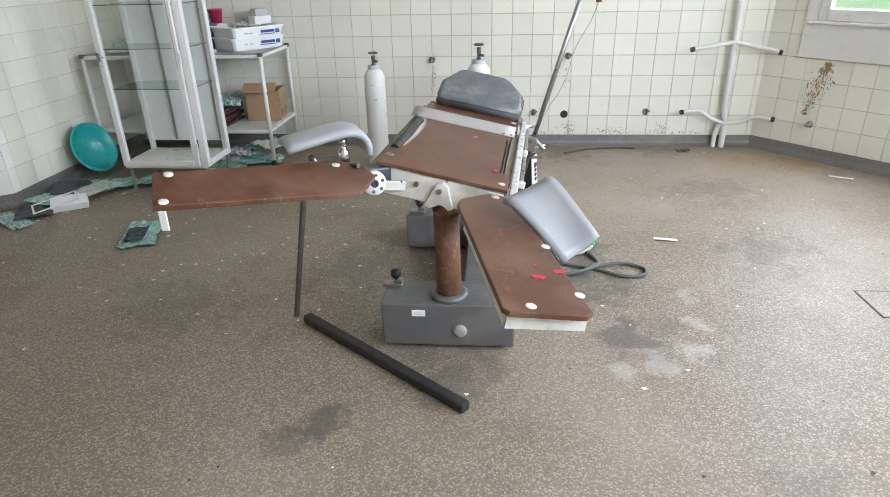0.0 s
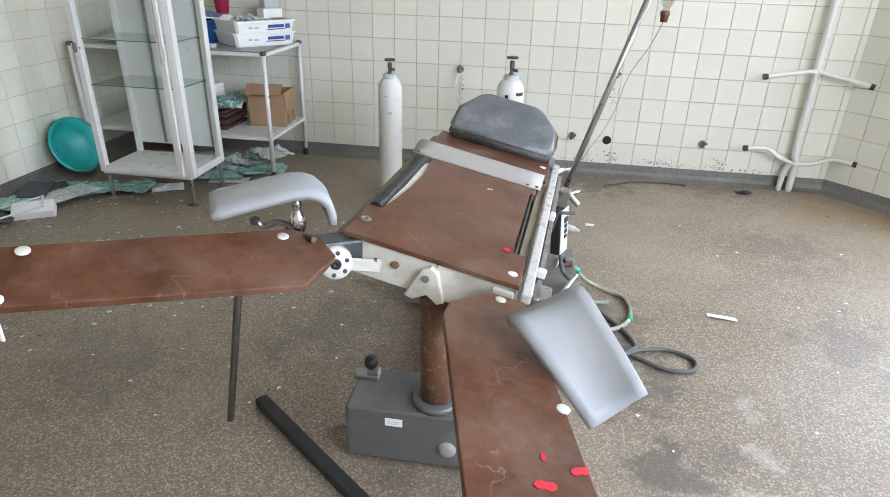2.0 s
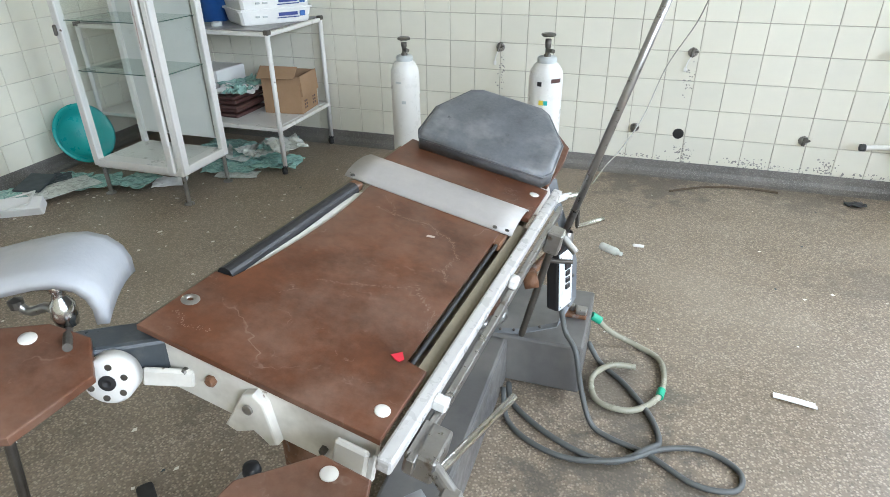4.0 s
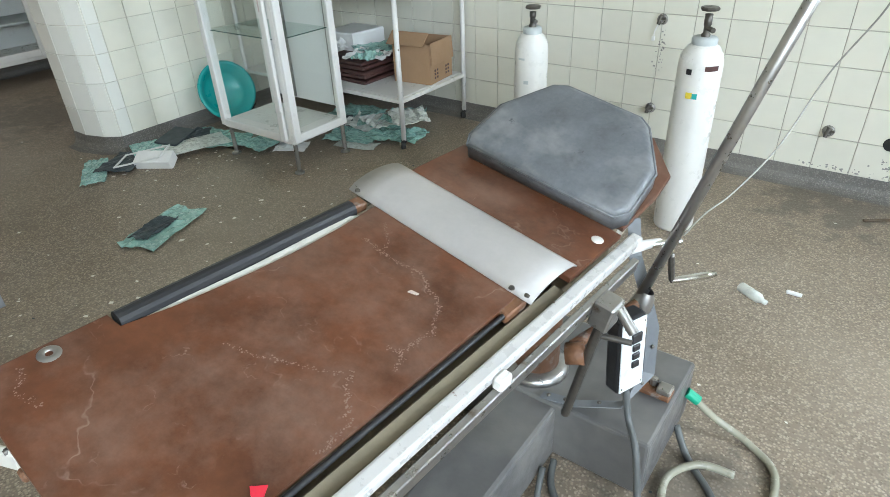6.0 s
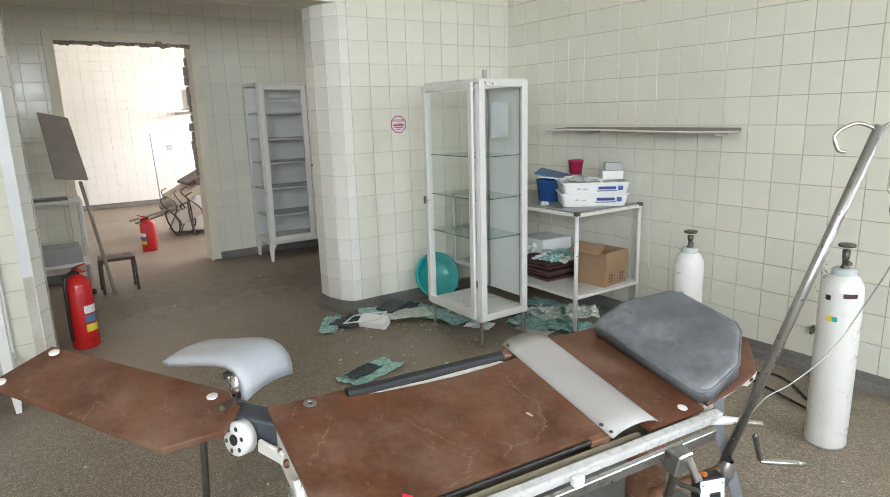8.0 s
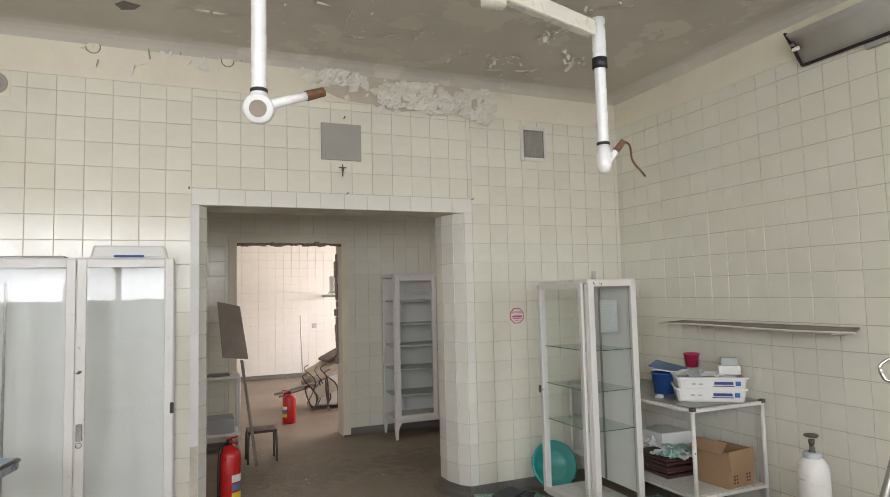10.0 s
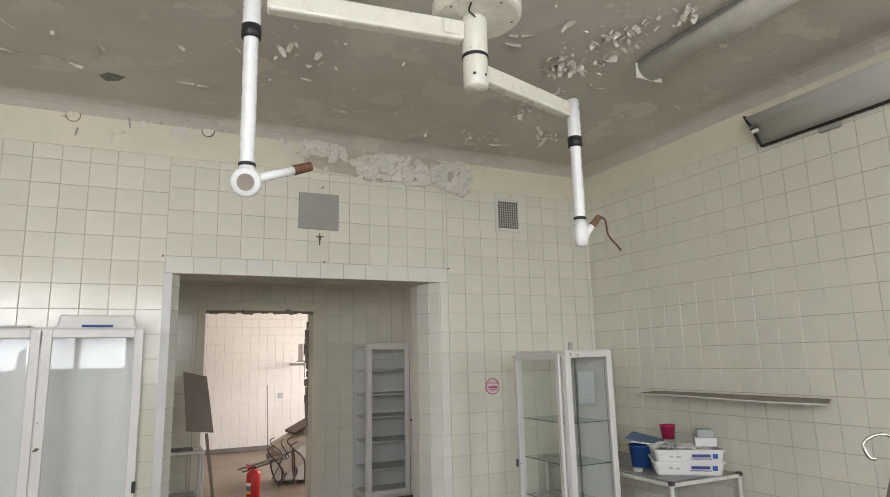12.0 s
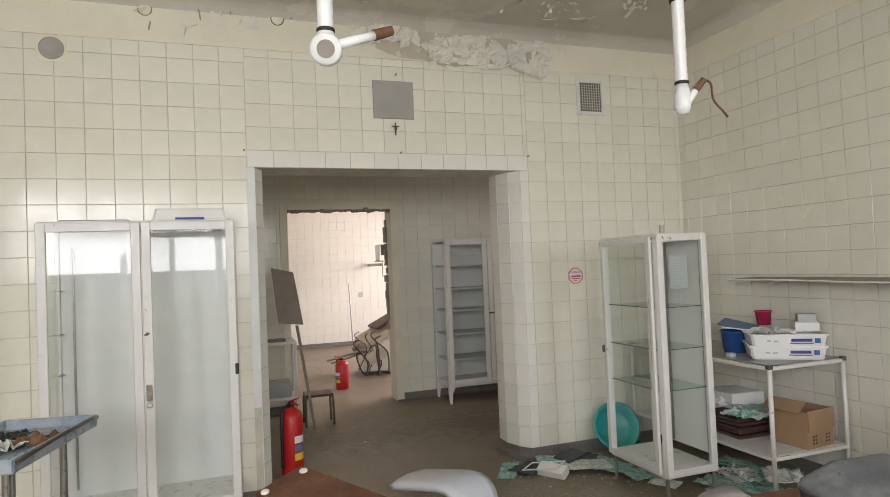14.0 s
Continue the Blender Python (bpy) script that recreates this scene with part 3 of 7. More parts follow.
def tile_wall(wall, origin, across, cells, single, mat=TILE):
    """Tiles on a wall: cells of (u, z, width, height) from origin; the first as parts, the rest joined."""
    across = Vector(across)
    normal = across.cross(Vector((0, 0, 1)))
    rest = bmesh.new()
    rr = random.Random(len(cells))
    for i, (u, z, w, h) in enumerate(cells):
        n = (normal + across * rr.gauss(0, 0.003) + Vector((0, 0, rr.gauss(0, 0.003)))).normalized()
        m = Matrix((across.to_4d(), (0, 0, 1, 0), n.to_4d(), (0, 0, 0, 1))).transposed()
        p = Vector(origin) + across * (u + w / 2) + Vector((0, 0, z + h / 2)) - normal * rr.uniform(0, 0.0008)
        m[0][3], m[1][3], m[2][3], m[3][3] = p.x, p.y, p.z, 1
        me = tile_mesh(w - 0.003, h - 0.003, mat)
        if i < single:
            ob = new("tile", me)
            ob.parent, ob.matrix_basis = wall, chain(wall).inverted() @ m
        else:
            k = len(rest.verts)
            rest.from_mesh(me)
            rest.verts.ensure_lookup_table()
            bmesh.ops.transform(rest, matrix=m, verts=rest.verts[k:])
    if len(rest.verts):
        tagged(part("tiles", rest, mat, wall), kind="stuff")
    else:
        rest.free()


def cells(u0, u1, phase, z0=LOW, z1=TOP + 0.02, holes=(), pitch=PITCH):
    """Tiles of a wall as (u, z, width, height), cut to fit round its openings."""
    out = []
    u = phase + math.floor((u0 - phase) / pitch) * pitch
    while u < u1 - 0.004:
        a, c = max(u, u0), min(u + pitch, u1)
        z = z0
        while z < z1 - 0.004:
            d = min(z + pitch, z1)
            pieces = [(a, c, z, d)]
            for h0, h1, g0, g1 in holes:
                cut = []
                for p0, p1, q0, q1 in pieces:
                    if p0 >= h1 or p1 <= h0 or q0 >= g1 or q1 <= g0:
                        cut.append((p0, p1, q0, q1))
                        continue
                    cut += [(p0, min(p1, h0), q0, q1), (max(p0, h1), p1, q0, q1)]
                    m0, m1 = max(p0, h0), min(p1, h1)
                    cut += [(m0, m1, q0, min(q1, g0)), (m0, m1, max(q0, g1), q1)]
                pieces = cut
            out += [(p0, q0, p1 - p0, q1 - q0) for p0, p1, q0, q1 in pieces if p1 - p0 > 0.012 and q1 - q0 > 0.012]
            z = d
        u += pitch
    return out


def plate(points, thick, bevel=0.003, bm=None):
    """A flat board with the given corners on its upper side."""
    pts = [Vector(p) for p in points]
    n = Vector((0, 0, 0))
    for i in range(len(pts)):
        n += pts[i].cross(pts[(i + 1) % len(pts)])
    n.normalize()
    if n.z < 0:
        n = -n
    b = bmesh.new()
    hi, lo = [b.verts.new(p) for p in pts], [b.verts.new(p - n * thick) for p in pts]
    top = b.faces.new(hi)
    b.faces.new(lo[::-1])
    for i in range(len(pts)):
        j = (i + 1) % len(pts)
        b.faces.new((hi[i], lo[i], lo[j], hi[j]))
    if bevel:
        bmesh.ops.bevel(b, geom=list(top.edges), offset=bevel, segments=2, affect="EDGES", profile=0.5)
    return join(bm, b)


def shell(grid, thick, bm=None):
    """A bent sheet through rows of points, with rounded thickness."""
    b = bmesh.new()
    rows = [[b.verts.new(p) for p in row] for row in grid]
    for r0, r1 in zip(rows, rows[1:]):
        for i in range(len(r0) - 1):
            b.faces.new((r0[i], r0[i + 1], r1[i + 1], r1[i]))
    bmesh.ops.recalc_face_normals(b, faces=b.faces)
    b.normal_update()
    if sum(f.normal.z for f in b.faces) < 0:
        bmesh.ops.reverse_faces(b, faces=b.faces)
    b.normal_update()
    normals = {v: v.normal.copy() for v in b.verts}
    edge = [e for e in b.edges if e.is_boundary]
    old = b.faces[:]
    low = {v: b.verts.new(v.co - normals[v] * thick) for v in list(normals)}
    for f in old:
        b.faces.new([low[v] for v in reversed(f.verts)])
    for e in edge:
        p, q = e.verts
        b.faces.new((p, q, low[q], low[p]))
    return join(bm, b)


# ---- operating table ----
T = pose(-0.3433, 2.4052, 0.7042, -0.67, 11.66, -4.23)
DRAB = paint("drab_inner_frame", (0.22, 0.19, 0.13), 0.6, vary=0.2)


def on(u, v, w=0.0):
    return T @ Vector((u, v, w))


table = thing("operating_table", "old operating table with worn brown boards and a grey column base", "operating table", (-0.3, 2.95, 0))
base = part("base", box((-0.338, 2.534, 0.11), (0.496, 0.19, 0.18), bevel=0.008, seg=2), BASE, table, "dented grey metal base")
part("rear_base", box((-0.262, 3.475, 0.11), (0.70, 0.33, 0.17), bevel=0.008, seg=2), BASE, table)
part("base_beam", box((-0.215, 2.965, 0.1), (0.15, 0.72, 0.165), bevel=0.01, seg=2), BASE, table)
part("front_column", rod((-0.335, 2.51, 0.195), (-0.343, 2.52, 0.545), 0.047, 0.046, 28), RUST, table, "rusty brown column", True)
b = bmesh.new()
rr = random.Random(3)
ring = [(0.05 * math.cos(a), 0.05 * math.sin(a), rr.uniform(0.0, 0.03)) for a in [2 * math.pi * i / 14 for i in range(14)]]
for i in range(14):
    p, q = ring[i], ring[(i + 1) % 14]
    o = Vector((-0.343, 2.52, 0.54))
    b.faces.new([b.verts.new(o + Vector(c)) for c in ((p[0], p[1], 0), (q[0], q[1], 0), (q[0] * 1.03, q[1] * 1.03, q[2]), (p[0] * 1.03, p[1] * 1.03, p[2]))])
part("torn_column_edge", b, RUST, table, "torn rusty rim")
part("front_collar", lathe((-0.335, 2.51, 0.198), [(0.048, 0.0), (0.07, 0.0), (0.07, 0.016), (0.062, 0.022), (0.048, 0.022)], 28), BASE, table, "dark grey collar ring", True)
part("rear_column", rod((-0.245, 3.405, 0.19), (-0.235, 3.40, 0.64), 0.056, 0.054, 28), RUST, table, "rusty brown column", True)
part("rear_collar", lathe((-0.245, 3.405, 0.193), [(0.056, 0.0), (0.084, 0.0), (0.082, 0.014), (0.07, 0.024), (0.056, 0.026)], 28), STEEL, table, "grey ring with crumbling edge", True)
part("sticker", box((-0.446, 2.4385, 0.16), (0.05, 0.002, 0.026), bevel=0.0005), PAPER, base, "white paper sticker with faint lines")
for dz in (0.003, -0.004):
    part("print_bar", box((-0.446, 2.4369, 0.16 + dz), (0.036, 0.001, 0.002)), GREYBOX, base)
part("base_cap", lathe((-0.292, 2.44, 0.087), [(0.0, 0.012), (0.014, 0.012), (0.024, 0.008), (0.027, 0.0)], 24, (0, -1, 0)), paint("grey_cap", (0.27, 0.265, 0.25), 0.5), base, "round grey cap", True)
for n, (x, y) in enumerate(((-0.56, 2.585), (-0.56, 3.36), (0.04, 3.48))):
    clamp = part("foot_lock", box((x, y, 0.203), (0.075, 0.045, 0.014), pose(0, 0, 0), 0.003), STEEL if n < 2 else RUST, table)
    part("lock_block", box((x + 0.02, y, 0.217), (0.034, 0.034, 0.016), bevel=0.003), STEEL, clamp)
    if n < 2:
        part("knob", lathe((x + 0.012, y, 0.208), [(0.008, 0), (0.008, 0.026), (0.018, 0.028), (0.021, 0.04), (0.018, 0.056), (0, 0.06)], 16), BLACK, clamp, "black knob", True)
    else:
        part("bolt", lathe((x - 0.01, y + 0.01, 0.208), [(0.01, 0), (0.01, 0.02), (0, 0.022)], 8), STEEL, clamp)

part("top_board", slab([(-0.222, 0), (0.218, 0), (0.218, 0.165), (0.178, 0.167), (0.176, 0.74), (-0.165, 0.74), (-0.17, 0.67), (-0.162, 0.59), (-0.159, 0.5), (-0.163, 0.39), (-0.173, 0.27), (-0.185, 0.185), (-0.222, 0.185)], -0.011, 0.0, T, 0.002), BROWN, table, "scuffed brown board")
part("back_board", slab([(-0.22, 0.80), (0.215, 0.80), (0.215, 1.0), (-0.22, 1.04)], -0.011, 0.0, T, 0.002), BROWN, table, "scuffed brown board")
HT = T @ pose(0, 1.0, -0.004, 21, 0, 0)
part("head_plate", slab([(-0.2, 0.045), (0.208, 0.02), (0.22, 0.13), (0.215, 0.2), (0.13, 0.28), (-0.08, 0.28), (-0.16, 0.24), (-0.2, 0.15)], -0.012, 0.0, HT, 0.002), BROWN, table, "brown head board")
head_bracket = part("head_bracket", slab([(0.0, -0.02), (0.2, -0.02), (0.225, -0.035), (0.215, -0.06), (0.185, -0.065), (0.165, -0.045), (0.1, -0.04), (0.0, -0.05)], -0.003, 0.003, HT @ Matrix(((0, 0, 1, 0.198), (1, 0, 0, 0), (0, 1, 0, 0), (0, 0, 0, 1))), 0.001), DRAB_WHITE, table, "white bracket under the head board")
for v, w in ((0.2, -0.048), (0.06, -0.034)):
    part("bolt", lathe(HT @ Vector((0.2, v, w)), [(0.007, 0), (0.006, 0.004), (0, 0.005)], 10, HT.to_3x3() @ Vector((1, 0, 0))), DARK_STEEL, head_bracket)
# strap of bent sheet over the join
part("strap", shell([[on(-0.245 + 0.45 * i / 8, 0.685 + 0.155 * j / 10, 0.002 + 0.020 * math.sin(math.pi * j / 10) ** 0.6) for j in range(11)] for i in range(9)], 0.003), STRAP, table, "arched dull grey metal sheet", True)
for u, v in ((-0.235, 0.70), (-0.225, 0.69), (0.19, 0.695), (0.16, 0.69)):
    part("screw", lathe(on(u, v, 0.006), [(0.006, 0), (0.005, 0.003), (0, 0.004)], 10, on(0, 0, 1) - on(0, 0, 0)), DARK_STEEL, table)
# frame
part("right_rail", box((0.239, 0.5, -0.012), (0.026, 1.06, 0.026), T, 0.005, seg=2), RAIL, table, "side rail with rubbed white paint")
part("left_rail", box((-0.24, 0.5, -0.04), (0.02, 1.04, 0.03), T, 0.004), DRAB, table)
part("accessory_rail", box((0.264, 0.5, -0.04), (0.014, 0.98, 0.03), T, 0.002), STEEL, table, "worn steel rail")
part("cross_frame", box((0.0, 0.52, -0.06), (0.40, 0.98, 0.02), T, 0.003), DRAB, table)
part("inner_rail", box((0.209, 0.45, -0.024), (0.028, 0.66, 0.02), T, 0.003), DRAB, table, "drab inner rail")
part("left_channel", rod(on(-0.205, 0.19, -0.008), on(-0.2, 0.65, -0.008), 0.018), BLACK, table, "dark rubber edge")
# thin black rod laid in the gap beside the board to stand for its shade
part("right_gap_shade", rod(on(0.187, 0.17, -0.008), on(0.184, 0.69, -0.008), 0.0045), BLACK, table)
part("white_lining", plate([on(u, v, -0.006) for u, v in ((-0.19, 0.195), (-0.18, 0.19), (-0.168, 0.27), (-0.159, 0.39), (-0.155, 0.5), (-0.158, 0.59), (-0.166, 0.66), (-0.184, 0.63), (-0.182, 0.4))], 0.003, 0), DRAB_WHITE, table)
part("channel_block", box((0.178, 0.665, -0.012), (0.03, 0.06, 0.02), T, 0.003), RUST, table)
part("channel_block", box((-0.205, 0.66, -0.01), (0.03, 0.05, 0.02), T, 0.003), RUST, table)
part("front_apron", box((0.0, 0.012, -0.06), (0.43, 0.012, 0.095), T, 0.003), DRAB_WHITE, table, "chipped white front plate")
for u, w, r in ((-0.08, -0.05, 0.01), (0.13, -0.08, 0.007), (-0.13, -0.055, 0.006)):
    part("bolt", lathe(on(u, 0.006, w), [(r, 0), (r, 0.007), (r * 0.7, 0.01), (0, 0.01)], 6, on(0, -1, 0) - on(0, 0, 0)), RUST if r > 0.008 else DARK_STEEL, table)
BT = T @ pose(0, 0.0, 0, 90, 0, 0)
part("hinge_bracket", slab([(-0.045, -0.145), (-0.015, -0.062), (0.005, -0.05), (0.025, -0.062), (0.055, -0.135), (0.04, -0.145), (0.01, -0.12), (-0.022, -0.15)], -0.006, 0.01, BT @ pose(0.002, 0.03, 0), 0.004), DRAB_WHITE, table, "white triangular hinge plate")
part("bracket_pin", lathe(on(0.002, -0.012, -0.052), [(0.009, 0), (0.009, 0.004), (0, 0.005)], 14, on(0, -1, 0) - on(0, 0, 0)), STEEL, table)
part("corner_plate", box((0.185, -0.02, -0.075), (0.055, 0.012, 0.13), T, 0.004), paint("beige_enamel", (0.5, 0.48, 0.42), 0.4), table, "beige end plate")
for u, v, big in ((0.195, 0.05, 1), (0.19, 0.945, 1), (-0.2, 0.095, 0)):
    if big:
        part("stud", lathe(on(u, v, -0.001), [(0.0125, 0), (0.0128, 0.002), (0.0105, 0.003), (0, 0.0035)], 20, on(0, 0, 1) - on(0, 0, 0)), STUD, table, "white round stud", True)
    else:
        part("ring_stud", lathe(on(u, v, -0.001), [(0.005, 0.001), (0.007, 0.004), (0.012, 0.004), (0.016, 0.001)], 20, on(0, 0, 1) - on(0, 0, 0)), STEEL, table, "rusted stud ring", True)
part("stud", lathe(on(-0.14, 1.0, -0.001), [(0.012, 0), (0.012, 0.002), (0, 0.003)], 16, on(0, 0, 1) - on(0, 0, 0)), RUST, table)
# red dab and scratches on the board
SCUFF = paint("chalky_scuff", (0.235, 0.16, 0.125), 0.7, vary=0.3, scale=40)
rr = random.Random(19)
for path, dense in ((((-0.111, 0.598), (-0.033, 0.593), (0.023, 0.606), (0.09, 0.575), (0.13, 0.522), (0.127, 0.442)), 1.0), (((-0.12, 0.66), (-0.07, 0.62), (-0.05, 0.585)), 0.6), (((-0.058, 0.276), (-0.02, 0.285), (0.025, 0.314), (0.1, 0.359)), 0.6), (((0.1, 0.37), (0.14, 0.33), (0.169, 0.307), (0.172, 0.25)), 1.0), (((-0.2, 0.06), (-0.16, 0.04), (-0.12, 0.05)), 0.7), (((0.105, 0.44), (0.13, 0.45), (0.15, 0.42)), 0.9)):
    b = bmesh.new()
    for (ua, va), (ub, vb) in zip(path, path[1:]):
        k = int(math.hypot(ub - ua, vb - va) * 900 * dense)
        for i in range(k):
            t = i / k
            wob = 0.006 * noise.noise(Vector((ua * 30 + t * 3, va * 30, 4)))
            u, v, q = ua + (ub - ua) * t + wob + rr.gauss(0, 0.0026), va + (vb - va) * t + wob + rr.gauss(0, 0.0026), rr.uniform(0.0005, 0.0021)
            a0 = rr.uniform(0, 6.28)
            b.faces.new([b.verts.new(on(u + q * math.cos(a0 + c) * rr.uniform(0.5, 1.3), v + q * math.sin(a0 + c) * rr.uniform(0.5, 1.3), 0.0006)) for c in (0, 1.6, 3.1, 4.7)])
    tagged(part("scratch", b, SCUFF, table, "pale chalky scratch"), kind="stuff")
part("chip", slab([(0.043, 0.553), (0.058, 0.558), (0.06, 0.563), (0.045, 0.56)], 0.0, 0.0025, T), paint("pale_chip", (0.5, 0.42, 0.36), 0.7), table, "pale splinter")
part("red_dab", slab([(0.15, 0.166), (0.155, 0.171), (0.164, 0.182), (0.174, 0.168), (0.169, 0.158), (0.16, 0.16)], 0.0, 0.002, T), RED_MARK, table, "smear of red paint")

# head pad
PT = T @ pose(0.012, 0.975, 0.05, 22, 0, 2) @ Matrix.Diagonal((0.98, 0.95, 1, 1))
b = slab([(-0.19, 0.0), (0.185, 0.0), (0.205, 0.03), (0.2, 0.15), (0.125, 0.265), (0.095, 0.285), (-0.10, 0.29), (-0.13, 0.275), (-0.2, 0.15), (-0.205, 0.03)], -0.055, 0.0, PT, 0.02, seg=5)
pad = tagged(part("head_pad", b, PAD, smooth=True), "dark grey vinyl head cushion, scuffed, on the operating table", "cushion")
outline = [(-0.19, 0.0), (0.185, 0.0), (0.205, 0.03), (0.2, 0.15), (0.125, 0.265), (0.095, 0.285), (-0.10, 0.29), (-0.13, 0.275), (-0.2, 0.15), (-0.205, 0.03), (-0.19, 0.0)]
part("piping", hose([PT @ Vector((x, y, -0.014)) for x, y in outline], 0.0035, 6, 1), PAD, pad, smooth=True)

# left leg board with its joint
LB = [(-1.105, 2.03, 0.83), (-1.035, 1.885, 0.788), (-0.568, 2.19, 0.722), (-0.545, 2.315, 0.733), (-0.60, 2.37, 0.752), (-0.67, 2.365, 0.766)]
left_board = part("leg_board", plate(LB, 0.016), BROWN, table, "scuffed brown leg board")
for p in ((-1.06, 2.032, 0.826), (-1.02, 1.912, 0.792), (-0.673, 2.327, 0.763)):
    part("stud", lathe(Vector(p) - Vector((0, 0, 0.003)), [(0.013, 0), (0.013, 0.004), (0.011, 0.0055), (0, 0.006)], 18, (0.2, -0.12, 0.95)), STUD, left_board, "white round stud", True)
part("end_tab", box((-1.02, 1.897, 0.744), (0.022, 0.006, 0.055), bevel=0.002), PLASTIC, left_board)
joint = part("joint_disc", lathe((-0.56, 2.352, 0.696), [(0.0, 0.016), (0.034, 0.016), (0.039, 0.011), (0.04, -0.016), (0.0, -0.016)], 32, (0.38, -0.91, 0.14)), WHITE_CHIP, table, "white drilled joint disc", True)
jm = Matrix.Translation((-0.56, 2.352, 0.696)) @ Vector((0.38, -0.91, 0.14)).to_track_quat("Z", "Y").to_matrix().to_4x4()
part("hub", lathe(jm @ Vector((0, 0, 0.014)), [(0.013, 0), (0.013, 0.004), (0.007, 0.005), (0, 0.002)], 16, (0.38, -0.91, 0.14)), BLACK, joint)
for i in range(6):
    a = i * math.pi / 3 + 0.3
    part("hole", lathe(jm @ Vector((0.027 * math.cos(a), 0.027 * math.sin(a), 0.0145)), [(0.006, 0), (0.0055, 0.002), (0, 0.0025)], 10, (0.38, -0.91, 0.14)), DARK_STEEL, joint)
part("joint_housing", slab([(0.06 * s_ + 0.034 * math.cos(a_), 0.034 * math.sin(a_)) for s_, a0 in ((1, -90), (-1, 90)) for a_ in [radians(a0 + 22.5 * k_) for k_ in range(9)]], -0.028, 0.028, Matrix.Translation((-0.585, 2.405, 0.706)) @ pose(0, 0, 0, 0, 6, 42), 0.007, seg=2), SLATE_PAINT, table, "dark grey joint housing")
part("hinge_arm", box((0, 0, 0), (0.08, 0.012, 0.034), Matrix.Translation((-0.505, 2.405, 0.668)) @ pose(0, 0, 0, 0, 10, 25), 0.004), DRAB_WHITE, table)
part("support_rod", rod((-0.77, 2.32, 0.75), (-0.862, 2.311, 0.213), 0.0095), DARK_STEEL, table, "bare steel rod")

# right leg board
RB = [(x, y, 0.638 - 0.165 * x) for x, y in ((0.051, 1.682), (0.036, 1.662), (-0.134, 1.626), (-0.15, 1.64), (-0.28, 2.2), (-0.274, 2.25), (-0.192, 2.335), (-0.115, 2.325))]
right_board = part("leg_board", plate(RB, 0.014), BROWN, table, "scuffed brown leg board with red smears")
part("board_tray", plate([Vector((x, y, 0.622 - 0.165 * x)) for x, y in ((0.043, 1.69), (-0.138, 1.645), (-0.255, 2.15), (-0.1, 2.25))], 0.04, 0.004), DRAB_WHITE, right_board, "white underside tray")
rn = (0.163, 0.0, 0.987)
for x, y in ((-0.169, 2.309), (-0.034, 1.993), (0.028, 1.75), (-0.088, 1.663), (-0.102, 2.241)):
    part("stud", lathe(Vector((x, y, 0.638 - 0.165 * x)) - Vector(rn) * 0.001, [(0.0125, 0), (0.013, 0.002), (0.011, 0.003), (0, 0.0035)], 18, rn), STUD, right_board, "white round stud", True)
for (x, y, s, a) in ((-0.063, 1.808, 1.0, 95), (-0.01, 1.855, 0.9, 115), (-0.068, 1.865, 0.45, 10)):
    z = 0.6385 - 0.165 * x
    m = Matrix.Translation((x, y, z)) @ Vector(rn).to_track_quat("Z", "Y").to_matrix().to_4x4() @ pose(0, 0, 0, 0, 0, a)
    part("red_dab", slab([(-0.018 * s, -0.005 * s), (-0.012 * s, -0.009 * s), (-0.002 * s, -0.008 * s), (0.007 * s, -0.01 * s), (0.016 * s, -0.006 * s), (0.019 * s, 0.001 * s), (0.013 * s, 0.008 * s), (0.002 * s, 0.006 * s), (-0.008 * s, 0.009 * s), (-0.016 * s, 0.004 * s)], -0.004, 0.0012, m), RED_MARK, right_board, "smear of red paint")

# leg cradles
ea, eb = Vector((0.87, 0.49, 0)), Vector((-0.49, 0.87, 0))
prof = [(0.0, -0.0), (0.02, 0.008), (0.07, 0.016), (0.13, 0.027), (0.18, 0.034), (0.215, 0.033), (0.243, 0.022), (0.262, 0.002), (0.27, -0.022), (0.27, -0.05)]
left_cradle = part("leg_cradle", shell([[Vector((-0.795, 2.245, 0.842)) + ea * s + eb * (0.16 * j / 6) + Vector((0, 0, h - 0.012 * (abs(j - 3) / 3) ** 2)) for s, h in prof] for j in range(7)], 0.018), CRADLE, table, "light grey vinyl leg cradle", True)
part("ball_joint", lathe((-0.658, 2.385, 0.752), [(0, 0), (0.016, 0.002), (0.02, 0.022), (0.018, 0.04), (0.011, 0.05), (0.009, 0.06), (0.012, 0.064), (0.012, 0.076), (0.008, 0.08), (0.008, 0.1)], 18), CHROME, left_cradle, "chrome ball joint", True)
part("clamp_lever", hose([(-0.665, 2.385, 0.757), (-0.71, 2.40, 0.765), (-0.75, 2.395, 0.752), (-0.765, 2.39, 0.765)], 0.008), STEEL, left_cradle, smooth=True)
part("lever_knob", lathe((-0.768, 2.39, 0.755), [(0, 0), (0.011, 0.004), (0.012, 0.018), (0, 0.024)], 12), DARK_STEEL, left_cradle)
part("clamp_handle", rod((-0.60, 2.33, 0.76), (-0.70, 2.42, 0.74), 0.007), DARK_STEEL, left_cradle)
R1, R2, R3, R4 = Vector((0.111, 2.047, 0.655)), Vector((0.024, 2.015, 0.59)), Vector((-0.148, 2.14, 0.742)), Vector((-0.015, 2.232, 0.78))
cn = (R1 - R3).cross(R4 - R2).normalized()
cn = cn if cn.z > 0 else -cn
grid = []
